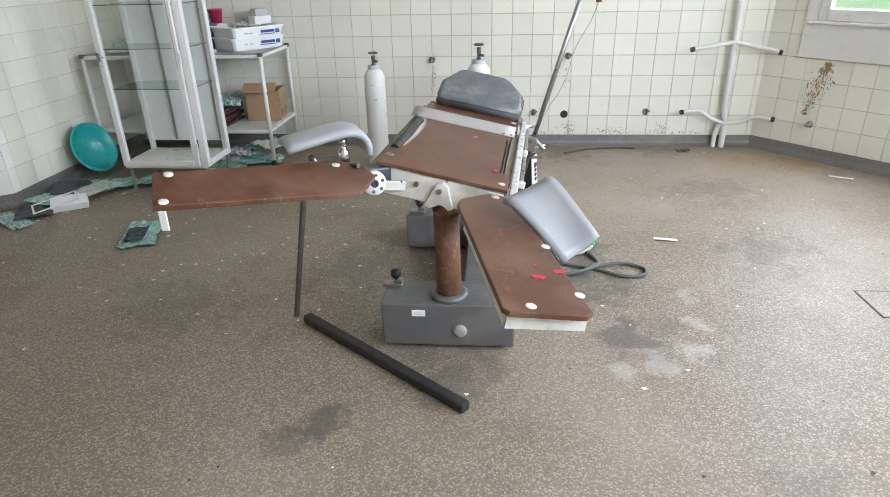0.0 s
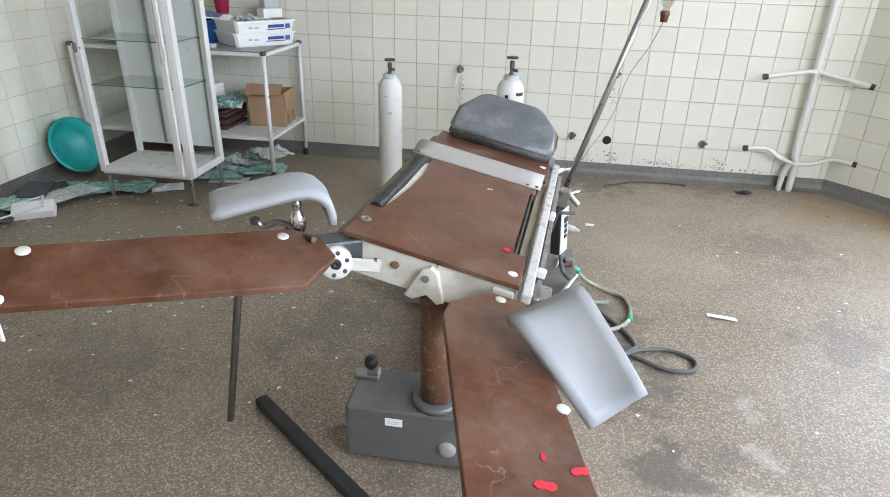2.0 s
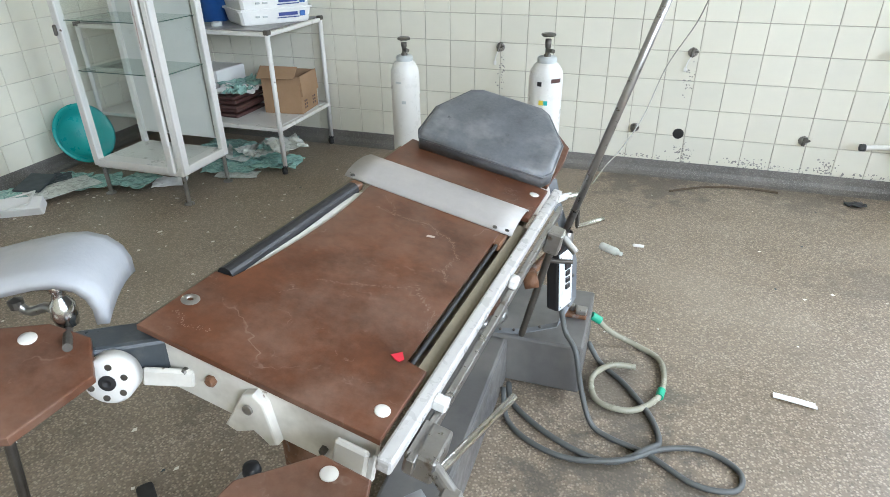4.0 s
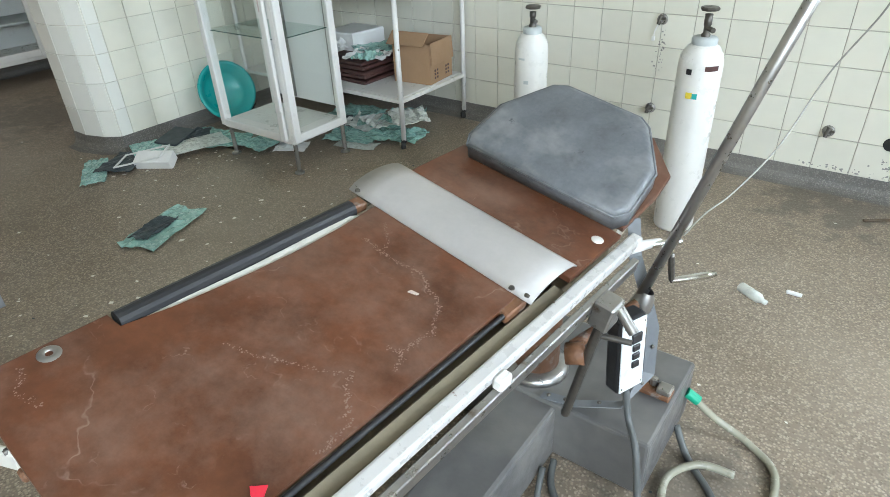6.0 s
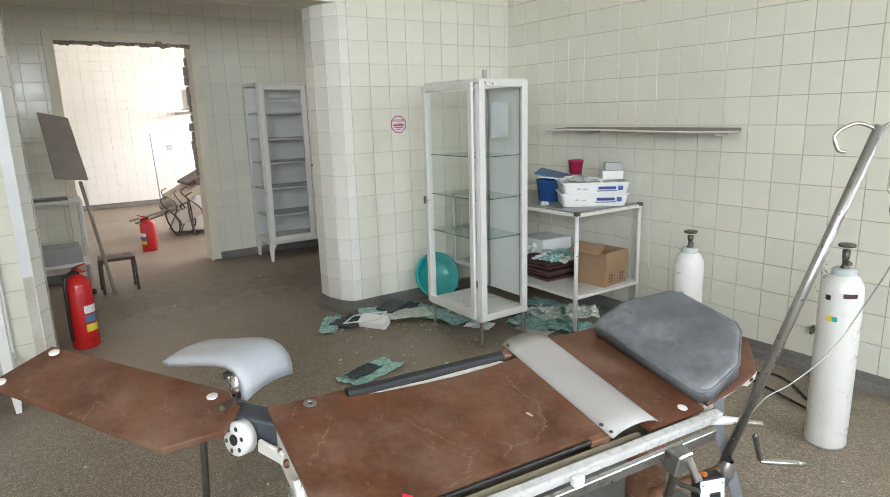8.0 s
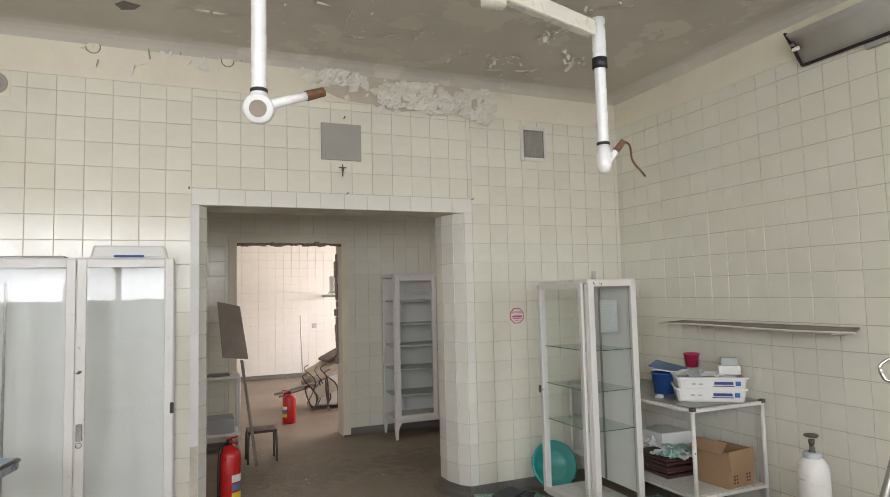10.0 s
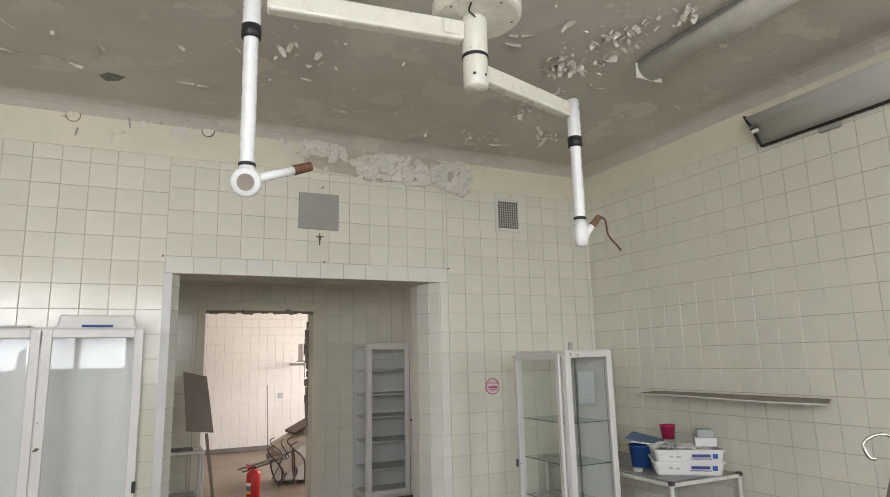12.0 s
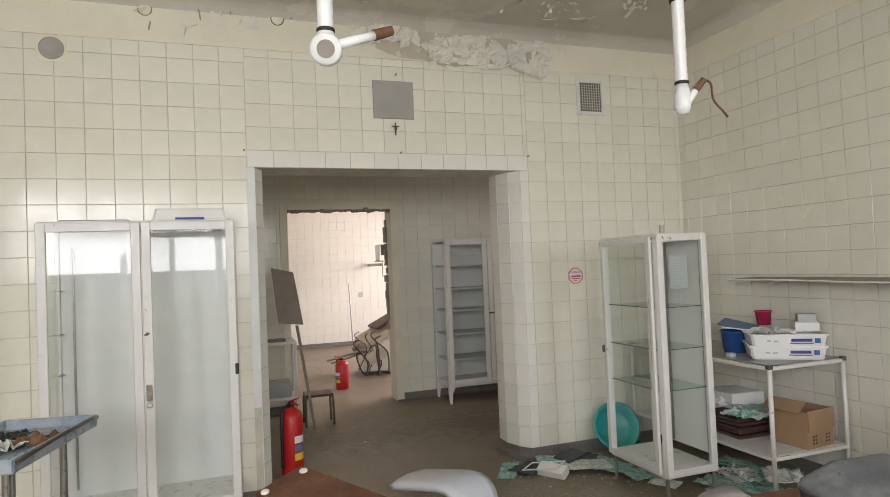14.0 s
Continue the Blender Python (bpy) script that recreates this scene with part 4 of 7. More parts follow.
for i in range(12):
    s = i / 11
    row = []
    for j in range(8):
        t = j / 7
        p = (R3 * (1 - t) + R4 * t) * (1 - s) + (R2 * (1 - t) + R1 * t) * s
        bulge = -0.014 * math.sin(math.pi * t) + 0.012 * math.sin(math.pi * s) - (0.03 * (1 - s / 0.18) ** 2 if s < 0.18 else 0)
        row.append(p + cn * bulge)
    grid.append(row)
right_cradle = part("leg_cradle", shell(grid, 0.018), CRADLE, table, "light grey vinyl leg cradle", True)
part("cradle_rod", rod((0.0, 2.28, 0.60), (0.04, 2.14, 0.62), 0.008), CHROME, right_cradle)
front_clamp = part("rail_clamp", box((0.275, 0.06, -0.05), (0.05, 0.075, 0.05), T, 0.004), STEEL, table, "grey steel rail clamp")
part("clamp_screw", rod(on(0.29, 0.04, -0.05), on(0.37, 0.0, -0.07), 0.012), STEEL, front_clamp)
part("clamp_bar", rod(on(0.30, 0.03, -0.06), on(0.36, 0.24, -0.045), 0.007), CHROME, front_clamp)
part("clamp_block", box((0.335, 0.01, -0.065), (0.03, 0.03, 0.03), T, 0.004), STEEL, front_clamp)
part("rail_knob", box((0.262, 0.125, -0.012), (0.026, 0.022, 0.024), T, 0.004), WHITE_CHIP, table)
part("rail_knob", box((0.262, 0.53, -0.014), (0.02, 0.03, 0.026), T, 0.005), WHITE_CHIP, table)

# rail holder with the drip stand
holder = part("pole_holder", box((0.29, 0.825, -0.045), (0.04, 0.05, 0.06), T, 0.004), STEEL, table, "worn steel rail holder")
part("holder_rod", rod(on(0.29, 0.82, -0.02), (-0.085, 3.24, 0.26), 0.010), DARK_STEEL, holder)
part("cross_joint", lathe(on(0.262, 0.83, -0.185), [(0, -0.02), (0.022, -0.018), (0.024, 0.018), (0, 0.02)], 14, (1, 0.4, 0.2)), RUST, holder, "rusty cross joint", True)
part("cross_rod", rod(on(0.25, 0.84, -0.18), (-0.005, 3.40, 0.50), 0.012), RUST, holder)
part("thumb_screw", rod(on(0.29, 0.83, -0.11), on(0.35, 0.85, -0.1), 0.006), DARK_STEEL, holder)
part("thumb_screw", rod(on(0.30, 0.84, -0.03), on(0.35, 0.83, -0.06), 0.010), STEEL, holder)
stand = thing("drip_stand", "slanting bare steel drip stand clamped to the operating table", "drip stand", (-0.005, 3.40, 0.46))
part("pole", rod((-0.012, 3.40, 0.50), (0.240, 3.43, 1.36), 0.011), STEEL, stand, smooth=True)
part("socket", lathe((-0.014, 3.40, 0.46), [(0, 0), (0.02, 0.0), (0.024, 0.03), (0.02, 0.055), (0.012, 0.07)], 18, (0.28, 0.03, 0.96)), STEEL, stand, "worn socket", True)
part("hook", hose([(0.238, 3.43, 1.35), (0.21, 3.40, 1.365), (0.185, 3.372, 1.345), (0.19, 3.375, 1.315), (0.20, 3.385, 1.31)], 0.004), CHROME, stand, smooth=True)
part("hook", hose([(0.238, 3.43, 1.35), (0.26, 3.46, 1.37), (0.285, 3.48, 1.35), (0.28, 3.475, 1.325), (0.27, 3.465, 1.32)], 0.004), CHROME, stand, smooth=True)
bottle = thing("drip_bottle", "small clear bottle hanging from the drip stand", "bottle", (0.275, 3.47, 1.16))
part("body", lathe((0.275, 3.47, 1.20), [(0, 0.11), (0.018, 0.108), (0.024, 0.09), (0.024, 0.03), (0.014, 0.012), (0.012, 0.0)], 20), BOTTLE, bottle, smooth=True).visible_shadow = False
part("cap", lathe((0.275, 3.47, 1.165), [(0, 0), (0.012, 0.0), (0.014, 0.02), (0.016, 0.022), (0.016, 0.036), (0, 0.037)], 16), RUST, bottle, "brown cap", True)
part("hanger", hose([(0.275, 3.47, 1.305), (0.268, 3.462, 1.32), (0.278, 3.474, 1.327)], 0.002), STEEL, bottle)
part("drip_line", hose([(0.275, 3.47, 1.17), (0.255, 3.54, 1.08), (0.2, 3.58, 0.96), (0.16, 3.52, 0.84), (0.115, 3.45, 0.765), (0.082, 3.405, 0.73), (0.055, 3.396, 0.68)], 0.0017, 6, 8), paint("milky_tube", (0.30, 0.30, 0.26), 0.3), bottle, "thin milky tube")
crank = part("crank_arm", box((0, 0, 0), (0.012, 0.016, 0.1), Matrix.Translation((0.014, 3.52, 0.525)) @ pose(0, 0, 0, 25, 0, 0), 0.004), DARK_STEEL, table, "dark crank arm")
part("crank_handle", lathe((0.012, 3.545, 0.474), [(0.005, 0), (0.0075, 0.02), (0.009, 0.09), (0.006, 0.115), (0, 0.117)], 14, (0.62, 0.73, -0.03)), CHROME, crank, smooth=True)
part("crank_shaft", rod(on(0.235, 0.99, -0.02), on(0.27, 1.09, -0.03), 0.014, 0.008), WHITE_CHIP, table)
part("crank_shaft", rod(on(0.262, 1.06, -0.028), on(0.30, 1.13, -0.032), 0.008), CHROME, table)
belt = [on(0.21, 1.06, 0.01), on(0.25, 1.03, -0.05), Vector((-0.01, 3.42, 0.52)), Vector((0.02, 3.43, 0.42)), Vector((0.03, 3.42, 0.30)), Vector((0.0, 3.37, 0.225)), Vector((-0.1, 3.33, 0.206)), Vector((-0.18, 3.315, 0.204))]
g = []
for i in range(len(belt)):
    d = (belt[min(i + 1, 7)] - belt[max(i - 1, 0)]).normalized()
    s = Vector((0.35, -0.6, 0.25)).cross(d).normalized() if i < 5 else Vector((0, 1, 0))
    s = s if s.y > 0 else -s
    g.append([belt[i] - s * 0.013, belt[i] + s * 0.013])
restraint = tagged(part("restraint_belt", shell(g, 0.002), paint("grey_belt", (0.17, 0.18, 0.19), 0.45, vary=0.15)), "grey rubber belt hanging from the table", "belt")
for i, t in ((3, 0.4), (4, 0.3), (5, 0.5), (6, 0.3), (6, 0.8)):
    o = belt[i].lerp(belt[i + 1], t)
    side = Vector((1, -0.35, 0.1)) if i < 5 else Vector((0, 0, 1))
    part("rivet", lathe(o + side * 0.003, [(0.005, 0), (0.005, 0.002), (0.003, 0.004), (0, 0.004)], 10, side), DARK_STEEL, restraint, "dark rivet")

remote = thing("hand_control", "black and white hand control with four buttons, hanging by the table", "hand control", (0.015, 3.325, 0.30))
RT = Matrix.Translation((-0.004, 3.335, 0.412)) @ pose(0, 0, 0, 2, -3, -24)
part("housing", box((0, 0, 0), (0.04, 0.072, 0.19), RT, 0.007, seg=2), BLACK, remote)
face = part("face_plate", box((0.021, 0.0, 0.0), (0.004, 0.066, 0.182), RT, 0.0015), paint("pale_plate", (0.62, 0.65, 0.66), 0.35, vary=0.05), remote, "pale face plate")
for i, z in enumerate((0.045, 0.02, -0.002, -0.024)):
    part("button", box((0.0245, 0.006, z), (0.006, 0.02 if i else 0.028, 0.016 if i else 0.024), RT, 0.002), BLACK, face)
part("lamp", lathe(RT @ Vector((0, -0.01, 0.095)), [(0.009, 0), (0.009, 0.004), (0, 0.006)], 14), paint("orange_lens", (0.6, 0.15, 0.03), 0.3), remote, "orange lens")
for y, z in ((0.027, 0.08), (-0.027, 0.08), (0.027, -0.08), (-0.027, -0.08)):
    part("screw", lathe(RT @ Vector((0.0225, y, z)), [(0.003, 0), (0.002, 0.0015), (0, 0.002)], 8, (1, 0.2, 0)), DARK_STEEL, face)
part("cord", hose([(0.012, 3.33, 0.31), (0.03, 3.32, 0.24), (0.07, 3.27, 0.21), (0.10, 3.24, 0.1), (0.14, 3.2, 0.02), (0.2, 3.17, 0.009), (0.3, 3.14, 0.009), (0.42, 3.07, 0.009), (0.52, 3.08, 0.009), (0.535, 3.15, 0.009),
                    (0.45, 3.2, 0.009), (0.34, 3.17, 0.011), (0.24, 3.09, 0.02), (0.1, 3.06, 0.009), (-0.02, 3.09, 0.009), (-0.1, 3.16, 0.009), (-0.13, 3.24, 0.05)], 0.008), CABLE, remote, "grey cord", True)
tagged(part("floor_cable", hose([(0.09, 3.55, 0.05), (0.14, 3.5, 0.009), (0.22, 3.42, 0.009), (0.3, 3.3, 0.009), (0.33, 3.2, 0.009), (0.3, 3.15, 0.02), (0.2, 3.08, 0.009), (0.05, 3.12, 0.009), (-0.09, 3.22, 0.009), (-0.125, 3.29, 0.03)], 0.009), CABLE, smooth=True), "grey cable lying in loops on the floor", "cable")
tube_thing = thing("clear_tube", "clear plastic tube in a loop on the floor with green fittings", "tube", (0.2, 3.45, 0))
part("tube", hose([(0.1, 3.6, 0.12), (0.16, 3.63, 0.05), (0.25, 3.63, 0.012), (0.33, 3.56, 0.012), (0.33, 3.4, 0.012), (0.25, 3.3, 0.012), (0.15, 3.31, 0.012), (0.12, 3.4, 0.02), (0.17, 3.48, 0.024), (0.25, 3.5, 0.02)], 0.010), paint("cloudy_tube", (0.30, 0.29, 0.22), 0.25, vary=0.15), tube_thing, smooth=True)
part("fitting", rod((0.088, 3.6, 0.125), (0.118, 3.607, 0.105), 0.014), paint("green_fitting", (0.02, 0.35, 0.2), 0.4), tube_thing, "green fitting")
part("fitting", rod((0.333, 3.42, 0.012), (0.327, 3.385, 0.012), 0.0125), paint("green_band", (0.02, 0.35, 0.2), 0.4), tube_thing, "green fitting")

# black rubber bar on the floor
d = (Vector((-0.252, 2.088, 0)) - Vector((-0.936, 2.62, 0)))
m = Matrix.Translation((-0.594, 2.354, 0.018)) @ pose(0, 0, 0, 0, 0, math.degrees(math.atan2(d.y, d.x)))
tagged(part("rubber_bar", box((0, 0, 0), (d.length, 0.042, 0.036), m, 0.008, seg=2), RUBBER), "long black rubber bar lying on the floor", "bar")

# ---- gas cylinders ----


def cylinder(x, y, r, shoulder, top, marks):
    c = thing("gas_cylinder", "white-painted steel gas cylinder with a brass valve", "gas cylinder", (x, y, 0), "gas cylinders by the wall")
    part("body", lathe((x, y, 0), [(0, 0.0), (r * 0.93, 0.0), (r, 0.012), (r, shoulder - 0.07), (r * 0.95, shoulder - 0.03), (r * 0.72, shoulder), (r * 0.5, shoulder + 0.012), (r * 0.45, shoulder + 0.02), (0, shoulder + 0.02)], 32), WHITE, c, "white painted body", True)
    part("neck_ring", lathe((x, y, shoulder + 0.004), [(r * 0.55, 0), (r * 0.58, 0.022), (r * 0.5, 0.03), (0, 0.03)], 20), GREYBOX, c, smooth=True)
    valve = part("valve", lathe((x, y, shoulder + 0.03), [(0.016, 0), (0.016, 0.012), (0.011, 0.016), (0.011, 0.04), (0.014, 0.045), (0.014, top - shoulder - 0.06), (0, top - shoulder - 0.058)], 12), DARK_STEEL, c, "tarnished valve", True)
    part("outlet", rod((x, y, shoulder + 0.062), (x + 0.03, y - 0.03, shoulder + 0.062), 0.009), DARK_STEEL, valve)
    part("handwheel", lathe((x, y, top - 0.02), [(0.008, 0), (0.03, 0.002), (0.034, 0.008), (0.03, 0.014), (0.008, 0.016), (0, 0.018)], 8), DARK_STEEL, valve)
    for a, z, w, h, mat in marks:
        g = [[Vector((x + (r + 0.0012) * math.cos(a + i * w / r / 4), y + (r + 0.0012) * math.sin(a + i * w / r / 4), z + j * h)) for i in range(5)] for j in range(2)]
        part("label", shell(g, 0.0008), mat, c)


cylinder(-1.0, 4.70, 0.071, 0.69, 0.815, ((-1.9, 0.60, 0.03, 0.008, GREYBOX), (-1.5, 0.5, 0.02, 0.015, GREYBOX)))
cylinder(-0.292, 4.675, 0.078, 0.725, 0.865, ((-1.1, 0.655, 0.05, 0.018, MAROON), (-1.9, 0.64, 0.02, 0.02, BLACK), (-1.75, 0.555, 0.022, 0.022, YELLOW), (-1.5, 0.555, 0.02, 0.02, TEAL)))

EDGE_GLASS = paint("green_glass_edge", (0.06, 0.12, 0.10), 0.15)

# ---- glass cabinets ----


def bar(bm, p, q, s):
    p, q = Vector(p), Vector(q)
    return box((p + q) / 2, [abs(a - c) + s for a, c in zip(p, q)], bevel=0.003, bm=bm)


def frame_of(p, q, s, axis, t):
    """A rectangular frame between two corners, in the plane across axis."""
    lo, hi = [min(a, c) for a, c in zip(p, q)], [max(a, c) for a, c in zip(p, q)]
    b = None
    o = 1 - axis
    for end in (lo, hi):
        k = s / 2 if end is lo else -s / 2
        c, z = [0, 0, 0], [0, 0, 0]
        c[axis], c[o], c[2] = lo[axis], end[o] + k, (lo[2] + hi[2]) / 2
        z[axis], z[o], z[2] = t, s, hi[2] - lo[2]
        b = box(c, z, bevel=0.003, bm=b)
        c[o], c[2] = (lo[o] + hi[o]) / 2, end[2] + k
        z[o], z[2] = hi[o] - lo[o] - 2 * s, s
        b = box(c, z, bevel=0.003, bm=b)
    return b


def glass(parent, c, s, mat=None, name="pane"):
    b = bmesh.new()
    thin = s.index(min(s))
    i, j = [k for k in (0, 1, 2) if k != thin]
    vs = []
    for a, d in ((-1, -1), (1, -1), (1, 1), (-1, 1)):
        p = list(c)
        p[i] += a * s[i] / 2
        p[j] += d * s[j] / 2
        vs.append(b.verts.new(p))
    b.faces.new(vs)
    ob = part(name, b, mat or GLASS, parent)
    ob.visible_shadow = False
    return ob


# narrow cabinet by the corner
cab = thing("glass_cabinet", "narrow white metal cabinet with glass doors and bare glass shelves", "medical cabinet", (-2.31, 4.37, 0))
X0, X1, Y0, Y1, Z0, Z1 = -2.59, -2.035, 4.185, 4.55, 0.155, 1.592
part("top", box(((X0 + X1) / 2, (Y0 + Y1) / 2, Z1 - 0.012), (X1 - X0, Y1 - Y0, 0.024), bevel=0.005), WHITE, cab)
part("bottom", box(((X0 + X1) / 2, (Y0 + Y1) / 2, Z0 + 0.02), (X1 - X0, Y1 - Y0, 0.04), bevel=0.005), WHITE, cab)
for x in (X0 + 0.015, X1 - 0.015):
    for y in (Y0 + 0.015, Y1 - 0.015):
        part("post", box((x, y, (Z0 + Z1) / 2), (0.03, 0.03, Z1 - Z0 - 0.06), bevel=0.003), WHITE, cab)
        leg = part("leg", rod((x * 0.98 - 0.04, y, 0.012), (x * 0.98 - 0.04, y, Z0 + 0.005), 0.011), STEEL, cab)
        part("foot", lathe((x * 0.98 - 0.04, y, 0), [(0, 0), (0.026, 0), (0.026, 0.006), (0.012, 0.014), (0, 0.014)], 16), STEEL, leg)
part("back_panel", box(((X0 + X1) / 2, Y1 - 0.004, 0.9), (X1 - X0 - 0.06, 0.006, 1.3)), CAB_BACK, cab, "pale back panel")
side = part("side_frame", frame_of((X1 + 0.004, Y0 + 0.002, Z0 + 0.01), (X1 + 0.004, Y1, Z1 - 0.005), 0.042, 0, 0.016), WHITE_CHIP, cab, "white side frame with chipped paint")
glass(side, (X1 + 0.002, (Y0 + Y1) / 2, 0.885), (0.004, Y1 - Y0 - 0.08, 1.3))
glass(cab, (X0 + 0.004, (Y0 + Y1) / 2, 0.885), (0.004, Y1 - Y0 - 0.06, 1.32))
door = part("door", frame_of((X0 + 0.006, Y0 - 0.012, Z0 + 0.02), (X1 - 0.035, Y0 - 0.012, Z1 - 0.02), 0.036, 1, 0.02), WHITE_CHIP, cab, "white glazed door with reddish streaks")
glass(door, ((X0 + X1) / 2 - 0.015, Y0 - 0.012, 0.885), (X1 - X0 - 0.1, 0.004, 1.29))
part("handle", box((X0 + 0.018, Y0 - 0.03, 0.86), (0.014, 0.02, 0.05), bevel=0.005), DARK_STEEL, door, "dark handle")
for z in (0.3, 0.85, 1.4):
    part("hinge", rod((X1 - 0.03, Y0 - 0.022, z - 0.03), (X1 - 0.03, Y0 - 0.022, z + 0.03), 0.006), WHITE_CHIP, door)
part("streak", box((X1 - 0.055, Y0 - 0.0235, 1.0), (0.006, 0.002, 0.42), bevel=0.0008), paint("rusty_streak", (0.5, 0.40, 0.36), 0.6, vary=0.3, scale=30), door, "reddish run of rust")
for z in (0.66, 0.90, 1.15):
    sh = glass(cab, ((X0 + X1) / 2, (Y0 + Y1) / 2, z), (X1 - X0 - 0.04, Y1 - Y0 - 0.04, 0.002), SHELF_GLASS, "shelf")
    tagged(sh, "bare glass shelf")
    part("shelf_edge", bar(bar(None, (X0 + 0.03, Y0 + 0.02, z), (X1 - 0.03, Y0 + 0.02, z), 0.004), (X1 - 0.02, Y0 + 0.02, z), (X1 - 0.02, Y1 - 0.03, z), 0.004), EDGE_GLASS, sh, "dark green glass edge")
for x in (X0 + 0.2, X1 - 0.04):
    rail = part("shelf_rail", box((x, Y1 - 0.014, 0.9), (0.014, 0.008, 1.28)), STEEL, cab, "perforated shelf rail")
    b = None
    for i in range(40):
        b = box((x, Y1 - 0.0185, 0.3 + i * 0.03), (0.006, 0.0015, 0.012), bm=b)
    part("slots", b, PANEL, rail)
part("notice", box((X1 - 0.004, Y0 + 0.16, 1.36), (0.001, 0.13, 0.2)), paint("grey_notice", (0.37, 0.40, 0.39), 0.6), cab, "sheet of paper taped inside the glass")
b = None
for i in range(14):
    b = box((X1 - 0.0032, Y0 + 0.16 - (0.01 if i % 3 == 1 else 0), 1.44 - i * 0.012), (0.0006, 0.1 - (0.02 if i % 3 == 1 else 0), 0.003), bm=b)
part("print_lines", b, GREYBOX, cab)
part("finial", lathe((X1 - 0.06, Y0 + 0.1, Z1), [(0, 0), (0.014, 0), (0.014, 0.05), (0, 0.052)], 14), STRAP, cab)

# wide cabinet beside the opening
wide = thing("glass_cabinet", "wide white two-door glass cabinet with frosted-looking panes", "medical cabinet", (-2.97, 1.37, 0))
X0, X1, Y0, Y1, Z0, Z1 = -3.15, -2.775, 0.875, 1.855, 0.15, 1.772
part("top", box(((X0 + X1) / 2, (Y0 + Y1) / 2, Z1 - 0.015), (X1 - X0, Y1 - Y0, 0.03), bevel=0.006), WHITE, wide)
part("bottom", box(((X0 + X1) / 2, (Y0 + Y1) / 2, Z0 + 0.03), (X1 - X0, Y1 - Y0, 0.06), bevel=0.006), WHITE, wide)
part("back_panel", box((X0 + 0.006, (Y0 + Y1) / 2, 0.96), (0.01, Y1 - Y0 - 0.02, 1.54)), CAB_BACK, wide, "pale blue-white back")
for y in (Y0 + 0.012, Y1 - 0.012):
    for x in (X0 + 0.015, X1 - 0.015):
        part("post", box((x, y, 0.965), (0.03, 0.024, 1.55), bevel=0.003), WHITE, wide)
        part("leg", slab([(-0.02, 0.15), (-0.02, 0.1), (-0.012, 0.0), (0.012, 0.0), (0.02, 0.1), (0.035, 0.15)], -0.012, 0.012, Matrix.Translation((x, y, 0)) @ pose(0, 0, 0, 90, 0, 90 if y < 1.3 else -90), 0.003), WHITE_CHIP, wide)
    glass(wide, ((X0 + X1) / 2, y, 0.965), (X1 - X0 - 0.06, 0.004, 1.5), name="side_pane")
for ya, yb in ((Y0, 1.368), (1.374, Y1)):
    dr = part("door", frame_of((X1 + 0.008, ya, Z0 + 0.02), (X1 + 0.008, yb, Z1 - 0.01), 0.046, 0, 0.022), WHITE_CHIP, wide, "white glazed door")
    glass(dr, (X1 + 0.006, (ya + yb) / 2, 0.965), (0.004, yb - ya - 0.088, 1.5))
    if ya > 1.3:
        part("lock", box((X1 + 0.024, ya + 0.022, 0.83), (0.012, 0.03, 0.09), bevel=0.004), CHROME, dr)
        part("key_ring", lathe((X1 + 0.03, ya + 0.022, 0.765), [(0.012, 0), (0.016, 0.002), (0.012, 0.004), (0.012, 0)], 16, (1, 0, 0)), STEEL, dr)
        part("catch", box((X1 + 0.022, yb - 0.005, 0.92), (0.012, 0.02, 0.06), bevel=0.003), BLACK, dr)
for z in (0.55, 0.92, 1.15, 1.4):
    part("shelf_pin", box((X0 + 0.06, Y0 + 0.03, z), (0.08, 0.02, 0.006)), STEEL, wide)
rail = part("shelf_rail", box((X0 + 0.016, Y0 + 0.09, 0.95), (0.008, 0.012, 1.4)), STEEL, wide)
b = None
for i in range(36):
    b = box((X0 + 0.0208, Y0 + 0.09, 0.35 + i * 0.035), (0.0015, 0.008, 0.012), bm=b)
part("slots", b, PANEL, rail)


